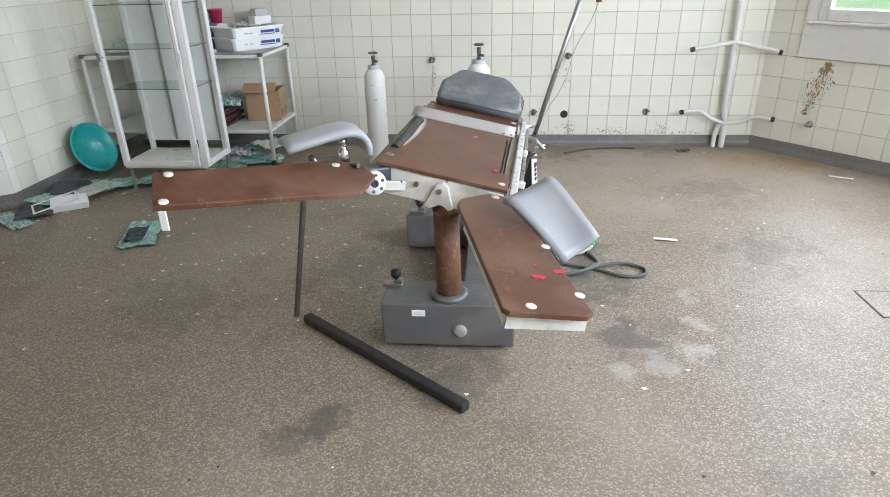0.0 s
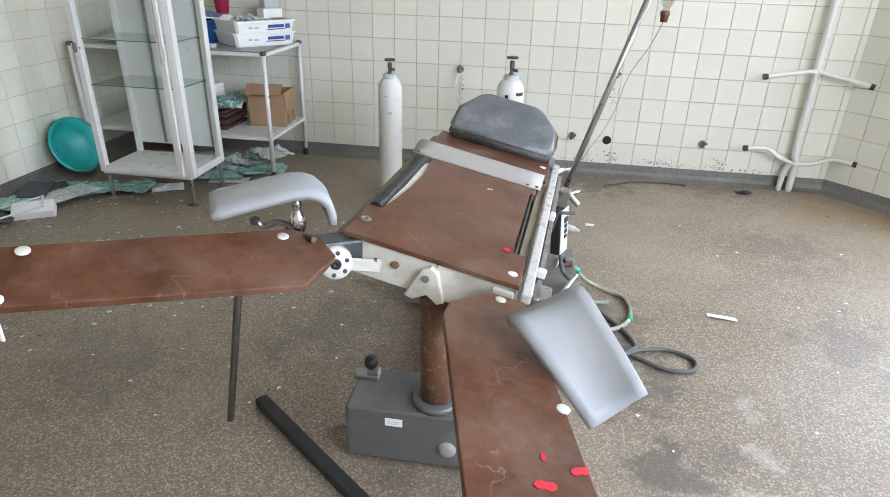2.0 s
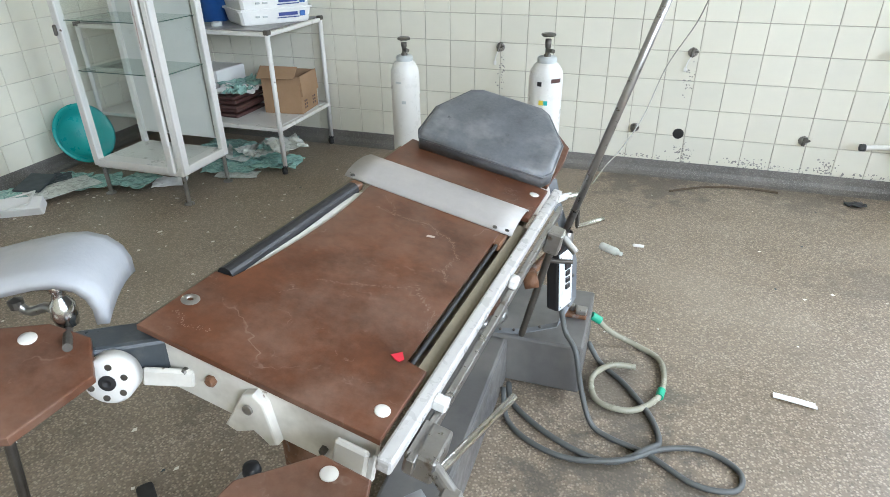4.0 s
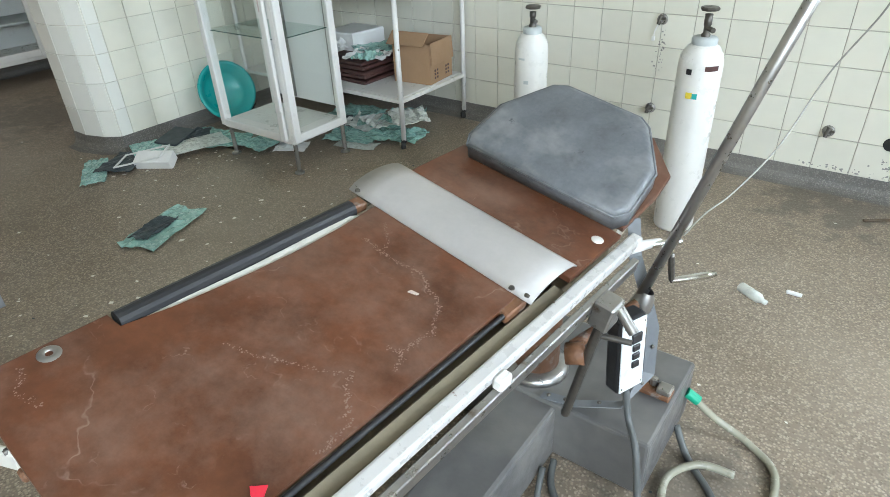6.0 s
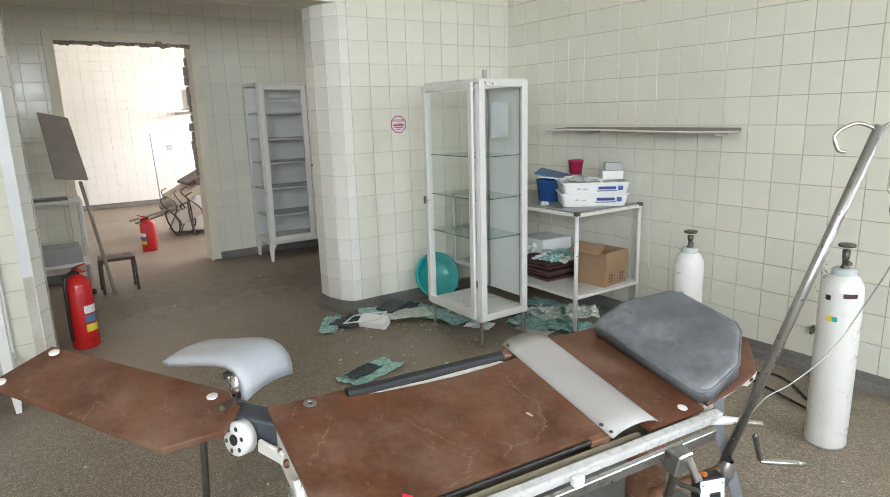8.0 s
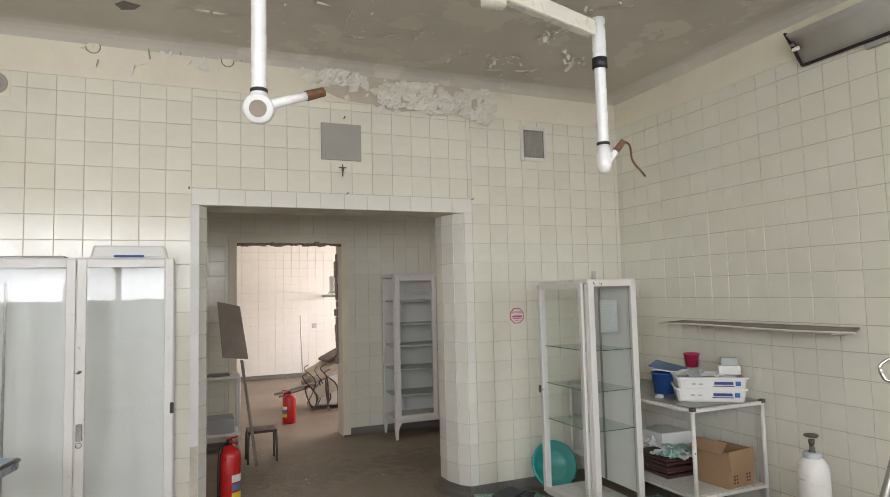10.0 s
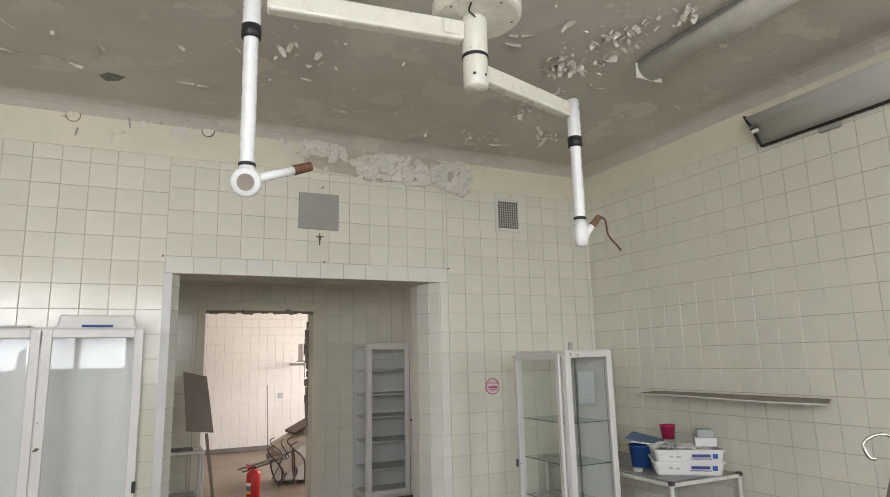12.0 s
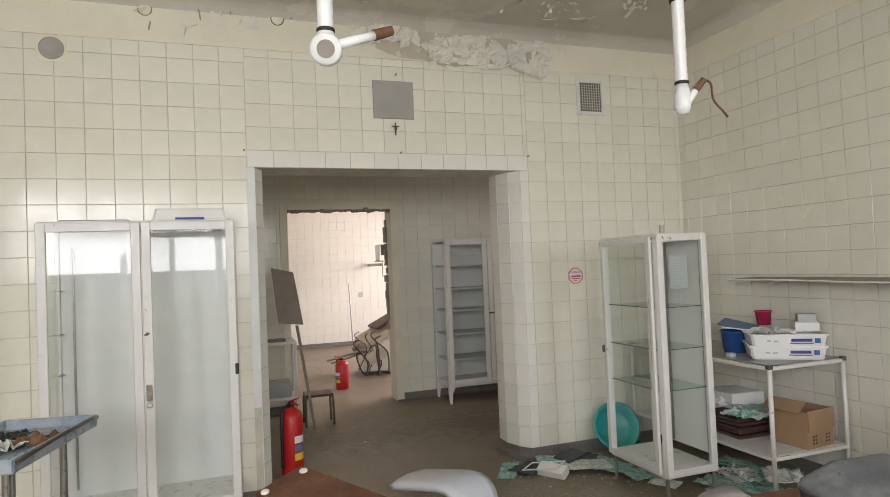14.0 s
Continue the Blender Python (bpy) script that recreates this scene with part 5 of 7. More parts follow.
def tray(x, y, z, lx, ly, h, rz, label, flip=False, parent_kind="tray"):
    t = thing("instrument_tray", label, "tray", (x, y, z), "white disinfectant trays")
    m = Matrix.Translation((x, y, z + (h if flip else 0))) @ pose(0, 0, 0, 180 if flip else 0, 0, rz)
    b = bmesh.new()
    prof = [(0.9, 0.0), (0.93, 0.01), (0.985, h - 0.012), (1.03, h - 0.01), (1.03, h), (0.965, h), (0.9, 0.012)]
    rows = []
    for k, z2 in prof:
        rows.append([b.verts.new((sx * lx / 2 * k, sy * ly / 2 * (1 - (1 - k) * lx / ly), z2)) for sx, sy in ((-1, -0.9), (-0.93, -1), (0.93, -1), (1, -0.9), (1, 0.9), (0.93, 1), (-0.93, 1), (-1, 0.9))])
    for r0, r1 in zip(rows, rows[1:]):
        for i in range(8):
            b.faces.new((r0[i], r0[(i + 1) % 8], r1[(i + 1) % 8], r1[i]))
    b.faces.new(rows[0]), b.faces.new(rows[-1])
    b.transform(m)
    part("body", b, PLASTIC, t)
    s = -1 if flip else 1
    for ox, oz, w, hh, mat in ((lx * 0.16, h * 0.58, lx * 0.26, h * 0.2, NAVY), (lx * 0.16, h * 0.36, lx * 0.3, h * 0.05, NAVY), (lx * 0.36, h * 0.55, lx * 0.07, h * 0.32, BLUE), (-lx * 0.16, h * 0.5, lx * 0.06, h * 0.1, GREYBOX), (-lx * 0.26, h * 0.52, lx * 0.05, h * 0.12, GREYBOX)):
        bb = box((ox, -(ly / 2) * (0.925 + 0.055 * oz / h) - 0.004, oz), (w, 0.008, hh), m)
        part("print", bb, mat, t)
    return t


tray(-2.97, 1.62, Z1, 0.40, 0.26, 0.075, 90, "white plastic tray turned upside down on the cabinet", True)
tagged(part("dark_lid", box((-2.95, 1.13, Z1 + 0.008), (0.2, 0.34, 0.014), bevel=0.005), GREY_SHEET), "flat dark grey lid lying on the cabinet", "lid")
tagged(part("pen", rod((-2.76, 1.55, Z1 + 0.008), (-2.76, 1.7, Z1 + 0.008), 0.006), BLUE), "blue pen on the cabinet's edge", "pen")

# ---- trolley in the corner ----
trol = thing("instrument_trolley", "white tube-framed trolley with two shelves on black castors", "trolley", (-2.42, 5.02, 0), "trolleys")
X0, X1, Y0, Y1 = -3.07, -1.79, 4.735, 5.315
for x in (X0, X1):
    for y in (Y0, Y1):
        leg = part("leg", rod((x, y, 0.05), (x, y, 0.79), 0.0135), WHITE_CHIP, trol, smooth=True)
        c = part("castor", lathe((x, y - 0.01, 0.022), [(0, -0.011), (0.02, -0.011), (0.022, 0), (0.02, 0.011), (0, 0.011)], 16, (0.6, 0.8, 0)), RUBBER, leg, "black castor")
        part("fork", box((x, y, 0.045), (0.022, 0.026, 0.02), bevel=0.003), BLACK, c)
        part("corner_cap", box((x, y, 0.792), (0.034, 0.034, 0.026), bevel=0.005), DARK_STEEL, trol, "dark corner cap")
for z, nm in ((0.782, "top_rail"), (0.265, "lower_rail")):
    for p, q in (((X0, Y0, z), (X1, Y0, z)), ((X0, Y1, z), (X1, Y1, z)), ((X0, Y0, z), (X0, Y1, z)), ((X1, Y0, z), (X1, Y1, z))):
        part(nm, bar(None, p, q, 0.022), WHITE, trol)
part("top_shelf", box(((X0 + X1) / 2, (Y0 + Y1) / 2, 0.797), (X1 - X0 - 0.03, Y1 - Y0 - 0.02, 0.008), bevel=0.002), GREY_SHEET, trol, "grey top with dark edge")
part("lower_shelf", box(((X0 + X1) / 2, (Y0 + Y1) / 2, 0.274), (X1 - X0 - 0.03, Y1 - Y0 - 0.02, 0.006), bevel=0.002), WHITE_CHIP, trol)
tray(-1.98, 5.06, 0.802, 0.42, 0.3, 0.085, 52, "white plastic tray with blue print on the trolley")
tray(-1.98, 5.065, 0.872, 0.42, 0.3, 0.085, 54, "white plastic tray with blue print stacked on another")
bucket = thing("blue_tub", "blue plastic tub on the trolley behind the trays", "tub", (-2.3, 5.0, 0.802))
part("body", lathe((-2.3, 5.0, 0.802), [(0, 0), (0.075, 0), (0.09, 0.13), (0.096, 0.132), (0.096, 0.14), (0.085, 0.14), (0.07, 0.01), (0, 0.01)], 24), BLUE, bucket, smooth=True)
cup = thing("pink_cup", "raspberry pink plastic beaker among the papers", "beaker", (-2.27, 5.22, 0.99))
part("body", lathe((-2.27, 5.22, 0.965), [(0, 0), (0.04, 0), (0.05, 0.085), (0.055, 0.087), (0.055, 0.097), (0.047, 0.097), (0.036, 0.008), (0, 0.008)], 24), PINK, cup, smooth=True)
tagged(part("paper_stack", sheet((-2.02, 5.03, 0.945), 0.3, 0.2, 25, 0.03, 11), PAPER), "loose crumpled papers on the trays", "papers")
tagged(part("paper_sheet", sheet((-1.98, 4.93, 0.96), 0.11, 0.22, 30, 0.035, 14), GREYBOX), "greyish sheet hanging over the tray's edge", "paper")
tagged(part("folder", box((0, 0, 0), (0.22, 0.16, 0.012), Matrix.Translation((-2.3, 5.03, 0.975)) @ pose(0, 0, 0, 8, 12, 30), 0.002), SLATE), "slate blue folder on the pile", "folder")
tagged(part("folder", box((0, 0, 0), (0.2, 0.14, 0.008), Matrix.Translation((-2.27, 5.0, 0.955)) @ pose(0, 0, 0, -4, 6, 48), 0.002), PAPER), "white folder under a blue one", "folder")
tagged(part("carton", box((0, 0, 0), (0.13, 0.1, 0.055), Matrix.Translation((-1.93, 5.2, 0.985)) @ pose(0, 0, 0, 0, 0, 48), 0.002), PLASTIC), "small white carton on the trays", "carton")
tagged(part("carton", box((0, 0, 0), (0.1, 0.07, 0.05), Matrix.Translation((-1.93, 5.2, 1.038)) @ pose(0, 0, 0, 0, 0, 52), 0.002), GREYBOX), "small grey carton on a white one", "carton")
tagged(part("tape_roll", lathe((-2.16, 4.82, 0.802), [(0.018, 0), (0.03, 0), (0.03, 0.02), (0.018, 0.02), (0.018, 0)], 20), GREYBOX), "roll of tape on the trolley's edge", "tape")
tagged(part("green_bundle", sheet((-2.78, 4.95, 0.81), 0.28, 0.22, 10, 0.12, 21), GREEN_FILM), "pale green crumpled sheet on the trolley", "cloth")
tagged(part("cable_coil", lathe((-2.86, 4.86, 0.803), [(0.05, 0), (0.06, 0.01), (0.07, 0.004), (0.085, 0.012), (0.05, 0.02), (0.05, 0)], 24), PLASTIC), "coil of white tubing on the trolley", "tube")
# lower shelf
bx = thing("cardboard_box", "open cardboard box with printed side on the trolley's lower shelf", "box", (-1.92, 5.1, 0.278))
BX = Matrix.Translation((-1.935, 5.12, 0.278)) @ pose(0, 0, 0, 0, 0, 6)
for c, s in (((0, -0.12, 0.11), (0.24, 0.004, 0.22)), ((0, 0.12, 0.11), (0.24, 0.004, 0.22)), ((-0.12, 0, 0.11), (0.004, 0.24, 0.22)), ((0.12, 0, 0.11), (0.004, 0.24, 0.22))):
    part("wall", box(c, s, BX), CARD, bx)
part("bottom", box((0, 0, 0.003), (0.236, 0.236, 0.004), BX), CARD, bx)
part("flap", box((0, 0, 0), (0.005, 0.235, 0.12), BX @ pose(0.128, 0, 0.165, 0, -4, 0)), CARD, bx)
part("flap", box((0, 0, 0), (0.235, 0.005, 0.09), BX @ pose(0, -0.15, 0.25, -50, 0, 0)), CARD, bx)
for y in (-0.07, -0.045, 0.05, 0.075):
    for z in (0.03, 0.05, 0.07):
        part("print", box((0.1235, y, z), (0.001, 0.014, 0.012), BX), MAROON, bx)
for i in range(5):
    tagged(part("flat_tray", box((0, 0, 0), (0.34, 0.3, 0.02), Matrix.Translation((-2.3, 4.98, 0.29 + i * 0.025)) @ pose(0, 0, 0, 0, random.Random(i).uniform(-2, 2), random.Random(i + 9).uniform(-6, 6)), 0.005), MAROON), "dark maroon flat tray in a stack", "tray", "stack of flat trays")
for i, (x, y, w, l, mat) in enumerate(((-2.2, 4.95, 0.24, 0.18, PAPER), (-2.25, 5.08, 0.25, 0.2, GREEN_FILM), (-2.12, 4.86, 0.16, 0.12, GREEN_FILM), (-2.42, 4.9, 0.2, 0.16, PAPER))):
    tagged(part("packet", sheet((x, y, 0.40 + 0.012 * i), w, l, 20 + 40 * i, 0.05, 30 + i), mat), "crumpled sterile packet on the lower shelf", "packet", "packets on the shelf")
wb = thing("white_tub", "white plastic tub on the lower shelf", "tub", (-2.5, 5.15, 0.28))
part("body", slab([(-2.6, 5.02), (-2.38, 5.02), (-2.36, 5.28), (-2.62, 5.28)], 0.28, 0.5, bevel=0.01), PLASTIC, wb)

# shelf board on the wall
g = [[Vector((-2.47 + 1.43 * i / 14 - 0.12 * (1 - j / 3) * i / 14, 5.355 - 0.22 * j / 3, 1.283 + 0.004 * math.sin(i * 0.45) * (j / 3) - 0.008 * (j / 3))) for j in range(4)] for i in range(15)]
shelf = tagged(part("wall_shelf", shell(g, 0.012), OLD_BOARD), "warped grey board shelf on the tiled wall", "shelf")
part("edge_strip", hose([p[3] - Vector((0, 0.002, 0.006)) for p in g], 0.006, 6, 2), WHITE_CHIP, shelf)
for x in (-2.2, -1.25):
    part("bracket", box((x, 5.30, 1.255), (0.02, 0.13, 0.03), bevel=0.003), WHITE_CHIP, shelf)

# ---- windows ----
win = thing("window_1", "white painted window in the slanting wall, above a panelled sill", "window", CA + cdir * 0.8 - cnor * 0.1 + Vector((0, 0, 0.92)), kind="structure")
part("apron_panel", box((0.82, -0.012, 0.81), (1.16, 0.024, 0.24), along, 0.004), WHITE, win, "pale painted panel below the window")
part("side_panel", box((0.285, -0.01, 1.765), (0.09, 0.02, 1.67), along, 0.004), WHITE, win)
part("side_panel", box((1.345, -0.01, 1.765), (0.1, 0.02, 1.67), along, 0.004), WHITE, win)
part("window_sill", box((0.8, -0.02, 0.925), (1.06, 0.06, 0.02), along, 0.005), WHITE, win)
for c, s in (((0.36, 0.0, 1.76), (0.07, 0.06, 1.66)), ((1.26, 0.0, 1.76), (0.07, 0.06, 1.66)), ((0.81, 0.0, 0.975), (0.9, 0.06, 0.08)), ((0.81, 0.0, 2.56), (0.9, 0.06, 0.08)), ((0.81, 0.0, 1.76), (0.06, 0.05, 1.5))):
    part("window_frame", box(c, s, along, 0.006), WHITE, win)
b = bmesh.new()
b.faces.new([b.verts.new(along @ Vector((x, 0.01, z))) for x, z in ((0.38, 1.0), (1.24, 1.0), (1.24, 2.54), (0.38, 2.54))])
part("pane", b, WINDOW_GLASS, win).visible_shadow = False
east = thing("window_2", "row of wide white-framed windows with many panes", "window", (2.98, 1.05, 0.9), kind="structure")
part("window_sill", box((2.9, 1.05, 0.905), (0.2, 3.85, 0.03), bevel=0.006), WHITE, east)
for y in (-0.82, -0.2, 0.43, 1.05, 1.67, 2.3, 2.92):
    part("mullion", box((2.98, y, 1.78), (0.07, 0.09 if round(y * 100) in (43, 167) else 0.07, 1.72), bevel=0.006), WHITE, east)
for z in (0.95, 2.05, 2.63):
    part("transom", box((2.98, 1.05, z), (0.06, 3.76, 0.07), bevel=0.006), WHITE, east)
glass(east, (2.985, 1.05, 1.79), (0.002, 3.75, 1.7), WINDOW_GLASS)

# ---- outside ----
structure("ground", box((0, 0, -0.9), (400, 400, 0.2)), GROUND, "green meadow outside the windows", "ground")


def tree(x, y, h, seed):
    r = random.Random(seed)
    t = thing("tree", "leafy green tree outside the windows", "tree", (x, y, -0.8), "trees outside")
    b = rod((x, y, -0.8), (x + 0.1, y, h * 0.45), 0.16, 0.09, 10)
    for i in range(6):
        a = i * 1.05 + r.random()
        rod((x + 0.08, y, h * 0.3 + i * 0.12), (x + math.cos(a) * h * 0.28, y + math.sin(a) * h * 0.28, h * (0.5 + 0.06 * i)), 0.06, 0.02, 6, b)
    part("trunk", b, BARK, t)
    b = bmesh.new()
    for i in range(1500):
        a, e, d = r.uniform(0, 6.28), r.uniform(-1, 1), r.random() ** 0.45
        k = h * 0.36 * (1 + 0.3 * math.sin(3 * a + seed) * math.cos(2 * e))
        c = Vector((x + math.cos(a) * k * d * math.cos(e), y + math.sin(a) * k * d * math.cos(e), h * 0.62 + k * d * 1.2 * math.sin(e)))
        u = Vector((r.gauss(0, 1), r.gauss(0, 1), r.gauss(0, 1))).normalized() * r.uniform(0.1, 0.24)
        v = u.orthogonal().normalized() * u.length * 0.6
        b.faces.new([b.verts.new(c - u), b.verts.new(c - v), b.verts.new(c + u), b.verts.new(c + v)])
    part("crown", b, LEAF, t)


for i, (x, y, h) in enumerate(((9.5, -0.5, 3.6), (11, 2.4, 4.2), (9, 4.6, 3.4), (13, 0.8, 4.4), (10.5, -3.5, 4.2), (7.5, 8.5, 4.0))):
    tree(x, y, h, i)

# ---- ceiling lamp ----
lamp = thing("surgical_lamp_mount", "white two-armed surgical lamp mount with the lamp heads missing", "lamp mount", (-0.93, 3.03, 3.2))
part("canopy", lathe((-0.90, 3.01, 2.915), [(0, 0), (0.165, 0), (0.178, 0.006), (0.183, 0.02), (0.183, 0.06), (0.175, 0.07), (0.05, 0.072)], 48), OFFWHITE_LAMP, lamp, "round cream ceiling cover")
part("ceiling_stem", rod((-0.90, 3.01, 2.98), (-0.90, 3.01, 3.2), 0.06, 0.06, 24), OFFWHITE_LAMP, lamp, smooth=True)
for a in (0.2, 1.3, 2.5, 3.6, 5.0):
    part("screw", lathe((-0.90 + 0.145 * math.cos(a), 3.01 + 0.145 * math.sin(a), 2.916), [(0.006, 0), (0.005, 0.003), (0, 0.003)], 8, (0, 0, -1)), DARK_STEEL, lamp)
part("wire", hose([(-0.80, 2.93, 2.914), (-0.83, 2.935, 2.895), (-0.86, 2.975, 2.90), (-0.868, 2.985, 2.89)], 0.0035), BLACK, lamp, "thin black wire", True)
hub = part("hub", lathe((-0.91, 3.0, 2.615), [(0, 0), (0.045, 0), (0.05, 0.01), (0.05, 0.13), (0.048, 0.135), (0.052, 0.14), (0.052, 0.27), (0.052, 0.292), (0.05, 0.3), (0, 0.3)], 32), OFFWHITE_LAMP, lamp, "cream hub", True)
part("seam_ring", lathe((-0.91, 3.0, 2.742), [(0.051, 0), (0.054, 0.003), (0.054, 0.012), (0.051, 0.015)], 32), BLACK, hub, smooth=True)
for a in (0.4, 2.0, -0.6):
    part("screw", lathe(Vector((-0.91, 3.0, 2.66)) + Vector((math.cos(a), math.sin(a), 0)) * 0.05, [(0.007, 0), (0.006, 0.002), (0, 0.002)], 10, (math.cos(a), math.sin(a), 0)), DARK_STEEL, hub)


def arm(p, q, high, wide_):
    p, q = Vector(p), Vector(q)
    m = Matrix.Translation((p + q) / 2) @ (q - p).to_track_quat("X", "Z").to_matrix().to_4x4()
    return box((0, 0, 0), ((q - p).length, wide_, high), m, 0.012, seg=2)


A1, A2 = Vector((-1.04, 2.15, 0)), Vector((-1.178, 3.69, 0))
arm1 = part("arm", arm((-0.92, 2.95, 2.85), (-1.025, 2.20, 2.865), 0.085, 0.06), OFFWHITE_LAMP, lamp, "cream box arm")
part("cover_plate", box((-0.893, 2.9, 2.85), (0.004, 0.09, 0.055), bevel=0.002), OFFWHITE_LAMP, arm1)
arm2 = part("arm", arm((-0.925, 3.04, 2.69), (-1.175, 3.65, 2.735), 0.075, 0.055), OFFWHITE_LAMP, lamp, "cream box arm")
for c, top, low, nm in ((A1, 2.95, 2.23, 0), (A2, 2.79, 2.19, 1)):
    d = part("drop_tube", lathe((c.x, c.y, low), [(0.024, 0), (0.026, 0.01), (0.026, top - low - 0.22), (0.032, top - low - 0.21), (0.032, top - low), (0, top - low)], 24), LAMP_WHITE, lamp, "white drop tube", True)
    part("band", lathe((c.x, c.y, top - 0.24), [(0.027, 0), (0.035, 0.003), (0.035, 0.05), (0.027, 0.053)], 24), BLACK, d, "black band", True)
    part("band", lathe((c.x, c.y, low), [(0.027, 0), (0.03, 0.002), (0.03, 0.012), (0.027, 0.014)], 24), BLACK, d, smooth=True)
ax1 = Vector((0.93, -0.2, -0.25))
k1 = part("knuckle", lathe(Vector((A1.x, A1.y, 2.175)) - ax1.normalized() * 0.035, [(0, 0), (0.045, 0), (0.052, 0.012), (0.052, 0.055), (0.045, 0.066), (0, 0.068)], 28, ax1), LAMP_WHITE, lamp, "white lamp knuckle", True)
part("disc", lathe(Vector((A1.x, A1.y, 2.175)) + ax1.normalized() * 0.033, [(0.029, 0), (0.029, 0.003), (0, 0.0035)], 24, ax1), OLD_BOARD, k1)
part("neck", rod((A1.x, A1.y, 2.185), (A1.x, A1.y, 2.245), 0.034, 0.026, 20), LAMP_WHITE, k1, smooth=True)
part("stub", rod((A1.x + 0.02, A1.y + 0.03, 2.185), (A1.x + 0.0, A1.y + 0.165, 2.238), 0.016), LAMP_WHITE, k1, smooth=True)
part("torn_end", rod((A1.x + 0.0, A1.y + 0.16, 2.236), (A1.x - 0.01, A1.y + 0.225, 2.262), 0.019, 0.017, 10), RUST, k1, "torn brown end")
k2 = part("knuckle", lathe((A2.x, A2.y - 0.0, 2.145), [(0, -0.085), (0.024, -0.08), (0.034, -0.05), (0.034, 0.0), (0.026, 0.045), (0, 0.046)], 20), LAMP_WHITE, lamp, "white lamp knuckle", True)
part("stub", rod((A2.x + 0.01, A2.y + 0.01, 2.10), (A2.x + 0.03, A2.y + 0.05, 2.165), 0.014), LAMP_WHITE, k2)
part("torn_end", rod((A2.x + 0.028, A2.y + 0.046, 2.16), (A2.x + 0.045, A2.y + 0.08, 2.205), 0.016, 0.014, 10), RUST, k2, "torn brown end")
part("loose_wire", hose([(A2.x + 0.045, A2.y + 0.08, 2.205), (A2.x + 0.05, A2.y + 0.11, 2.185), (A2.x + 0.04, A2.y + 0.13, 2.12), (A2.x + 0.05, A2.y + 0.17, 2.07), (A2.x + 0.04, A2.y + 0.2, 2.05)], 0.005), RUST, k2, smooth=True)

# ---- tube lamps ----
t1 = thing("tube_lamp", "dusty long ceiling tube lamp with a curved cover, switched off", "ceiling lamp", (-0.55, 4.37, 3.19))
part("tray", box((-0.58, 4.37, 3.18), (1.5, 0.16, 0.03), bevel=0.004), GREY_SHEET, t1)
g = [[Vector((-1.32 + 1.49 * i, 4.37 + 0.085 * math.cos(a), 3.165 - 0.075 * math.sin(a))) for a in [math.pi * k / 10 for k in range(11)]] for i in (0, 0.5, 1)]
part("cover", shell(g, 0.003), DIFFUSER, t1, "grimy curved cover", True)
part("end_cap", box((-1.33, 4.37, 3.135), (0.012, 0.19, 0.09), bevel=0.005), OFFWHITE_LAMP, t1)
part("end_cap", box((0.18, 4.37, 3.135), (0.012, 0.19, 0.09), bevel=0.005), OFFWHITE_LAMP, t1)
t2 = thing("tube_lamp", "angled grey reflector lamp high on the tiled wall, without its tube", "wall lamp", (-0.6, 5.3, 2.9))
part("reflector", shell([[Vector((-1.37 + 0.85 * i, y, z)) for y, z in ((5.20, 3.01), (5.255, 2.965), (5.29, 2.92), (5.33, 2.85))] for i in range(3)], 0.004), REFLECTOR, t2, "grey sheet reflector", True)
part("lower_edge", box((-0.52, 5.335, 2.842), (1.71, 0.016, 0.016), bevel=0.003), BLACK, t2, "black lower edge")
for x in (-0.95, 0.0):
    part("wall_bracket", box((x, 5.345, 2.815), (0.12, 0.03, 0.03), bevel=0.003), PANEL, t2)
part("back_box", box((-0.52, 5.325, 2.96), (1.68, 0.06, 0.08), bevel=0.004), GREY_SHEET, t2)
for x in (-1.375, 0.34):
    e = part("end_plate", slab([(5.19, 3.02), (5.25, 3.02), (5.35, 2.86), (5.33, 2.835)], -0.006, 0.006, Matrix.Translation((x, 0, 0)) @ Matrix(((0, 0, 1, 0), (1, 0, 0, 0), (0, 1, 0, 0), (0, 0, 0, 1)))), BLACK, t2, "black end plate")
    s = 1 if x < 0 else -1
    part("tube_socket", rod((x + s * 0.005, 5.255, 2.925), (x + s * 0.04, 5.255, 2.925), 0.012), PLASTIC, e)
    part("tube_socket", rod((x + s * 0.005, 5.235, 2.95), (x + s * 0.03, 5.235, 2.95), 0.01), STEEL, e)

# ---- fittings on the wall with the opening ----
WX = DX + 0.007
tagged(part("cover_panel", box((WX + 0.006, 2.937, 2.622), (0.012, 0.29, 0.265), bevel=0.003), PANEL), "square grey blank cover on the tiles", "panel")
vent = thing("air_vent", "white air vent with a dark square mesh", "air vent", (WX, 4.53, 2.72))
# flat dark sheet in place of the vent's shaded depth
part("backing", box((WX + 0.002, 4.53, 2.722), (0.004, 0.22, 0.255)), VENT_DARK, vent)
part("frame", frame_of((WX + 0.006, 4.405, 2.58), (WX + 0.006, 4.655, 2.865), 0.03, 0, 0.014), WHITE, vent)
for i in range(1, 9):
    part("bar", box((WX + 0.007, 4.435 + i * 0.0215, 2.722), (0.006, 0.005, 0.228)), MESH_GREY, vent)
for i in range(1, 11):
    part("bar", box((WX + 0.009, 4.53, 2.609 + i * 0.0206), (0.004, 0.19, 0.005)), MESH_GREY, vent)
rv = thing("round_vent", "round grey wall vent", "air vent", (WX, 0.877, 2.828))
part("ring", lathe((WX, 0.877, 2.828), [(0.0, 0.004), (0.045, 0.004), (0.05, 0.012), (0.065, 0.012), (0.068, 0.0)], 28, (1, 0, 0)), PANEL, rv, smooth=True)
part("plate", box((WX + 0.0015, 0.877, 2.828), (0.003, 0.16, 0.16), bevel=0.001), PLASTER, rv)
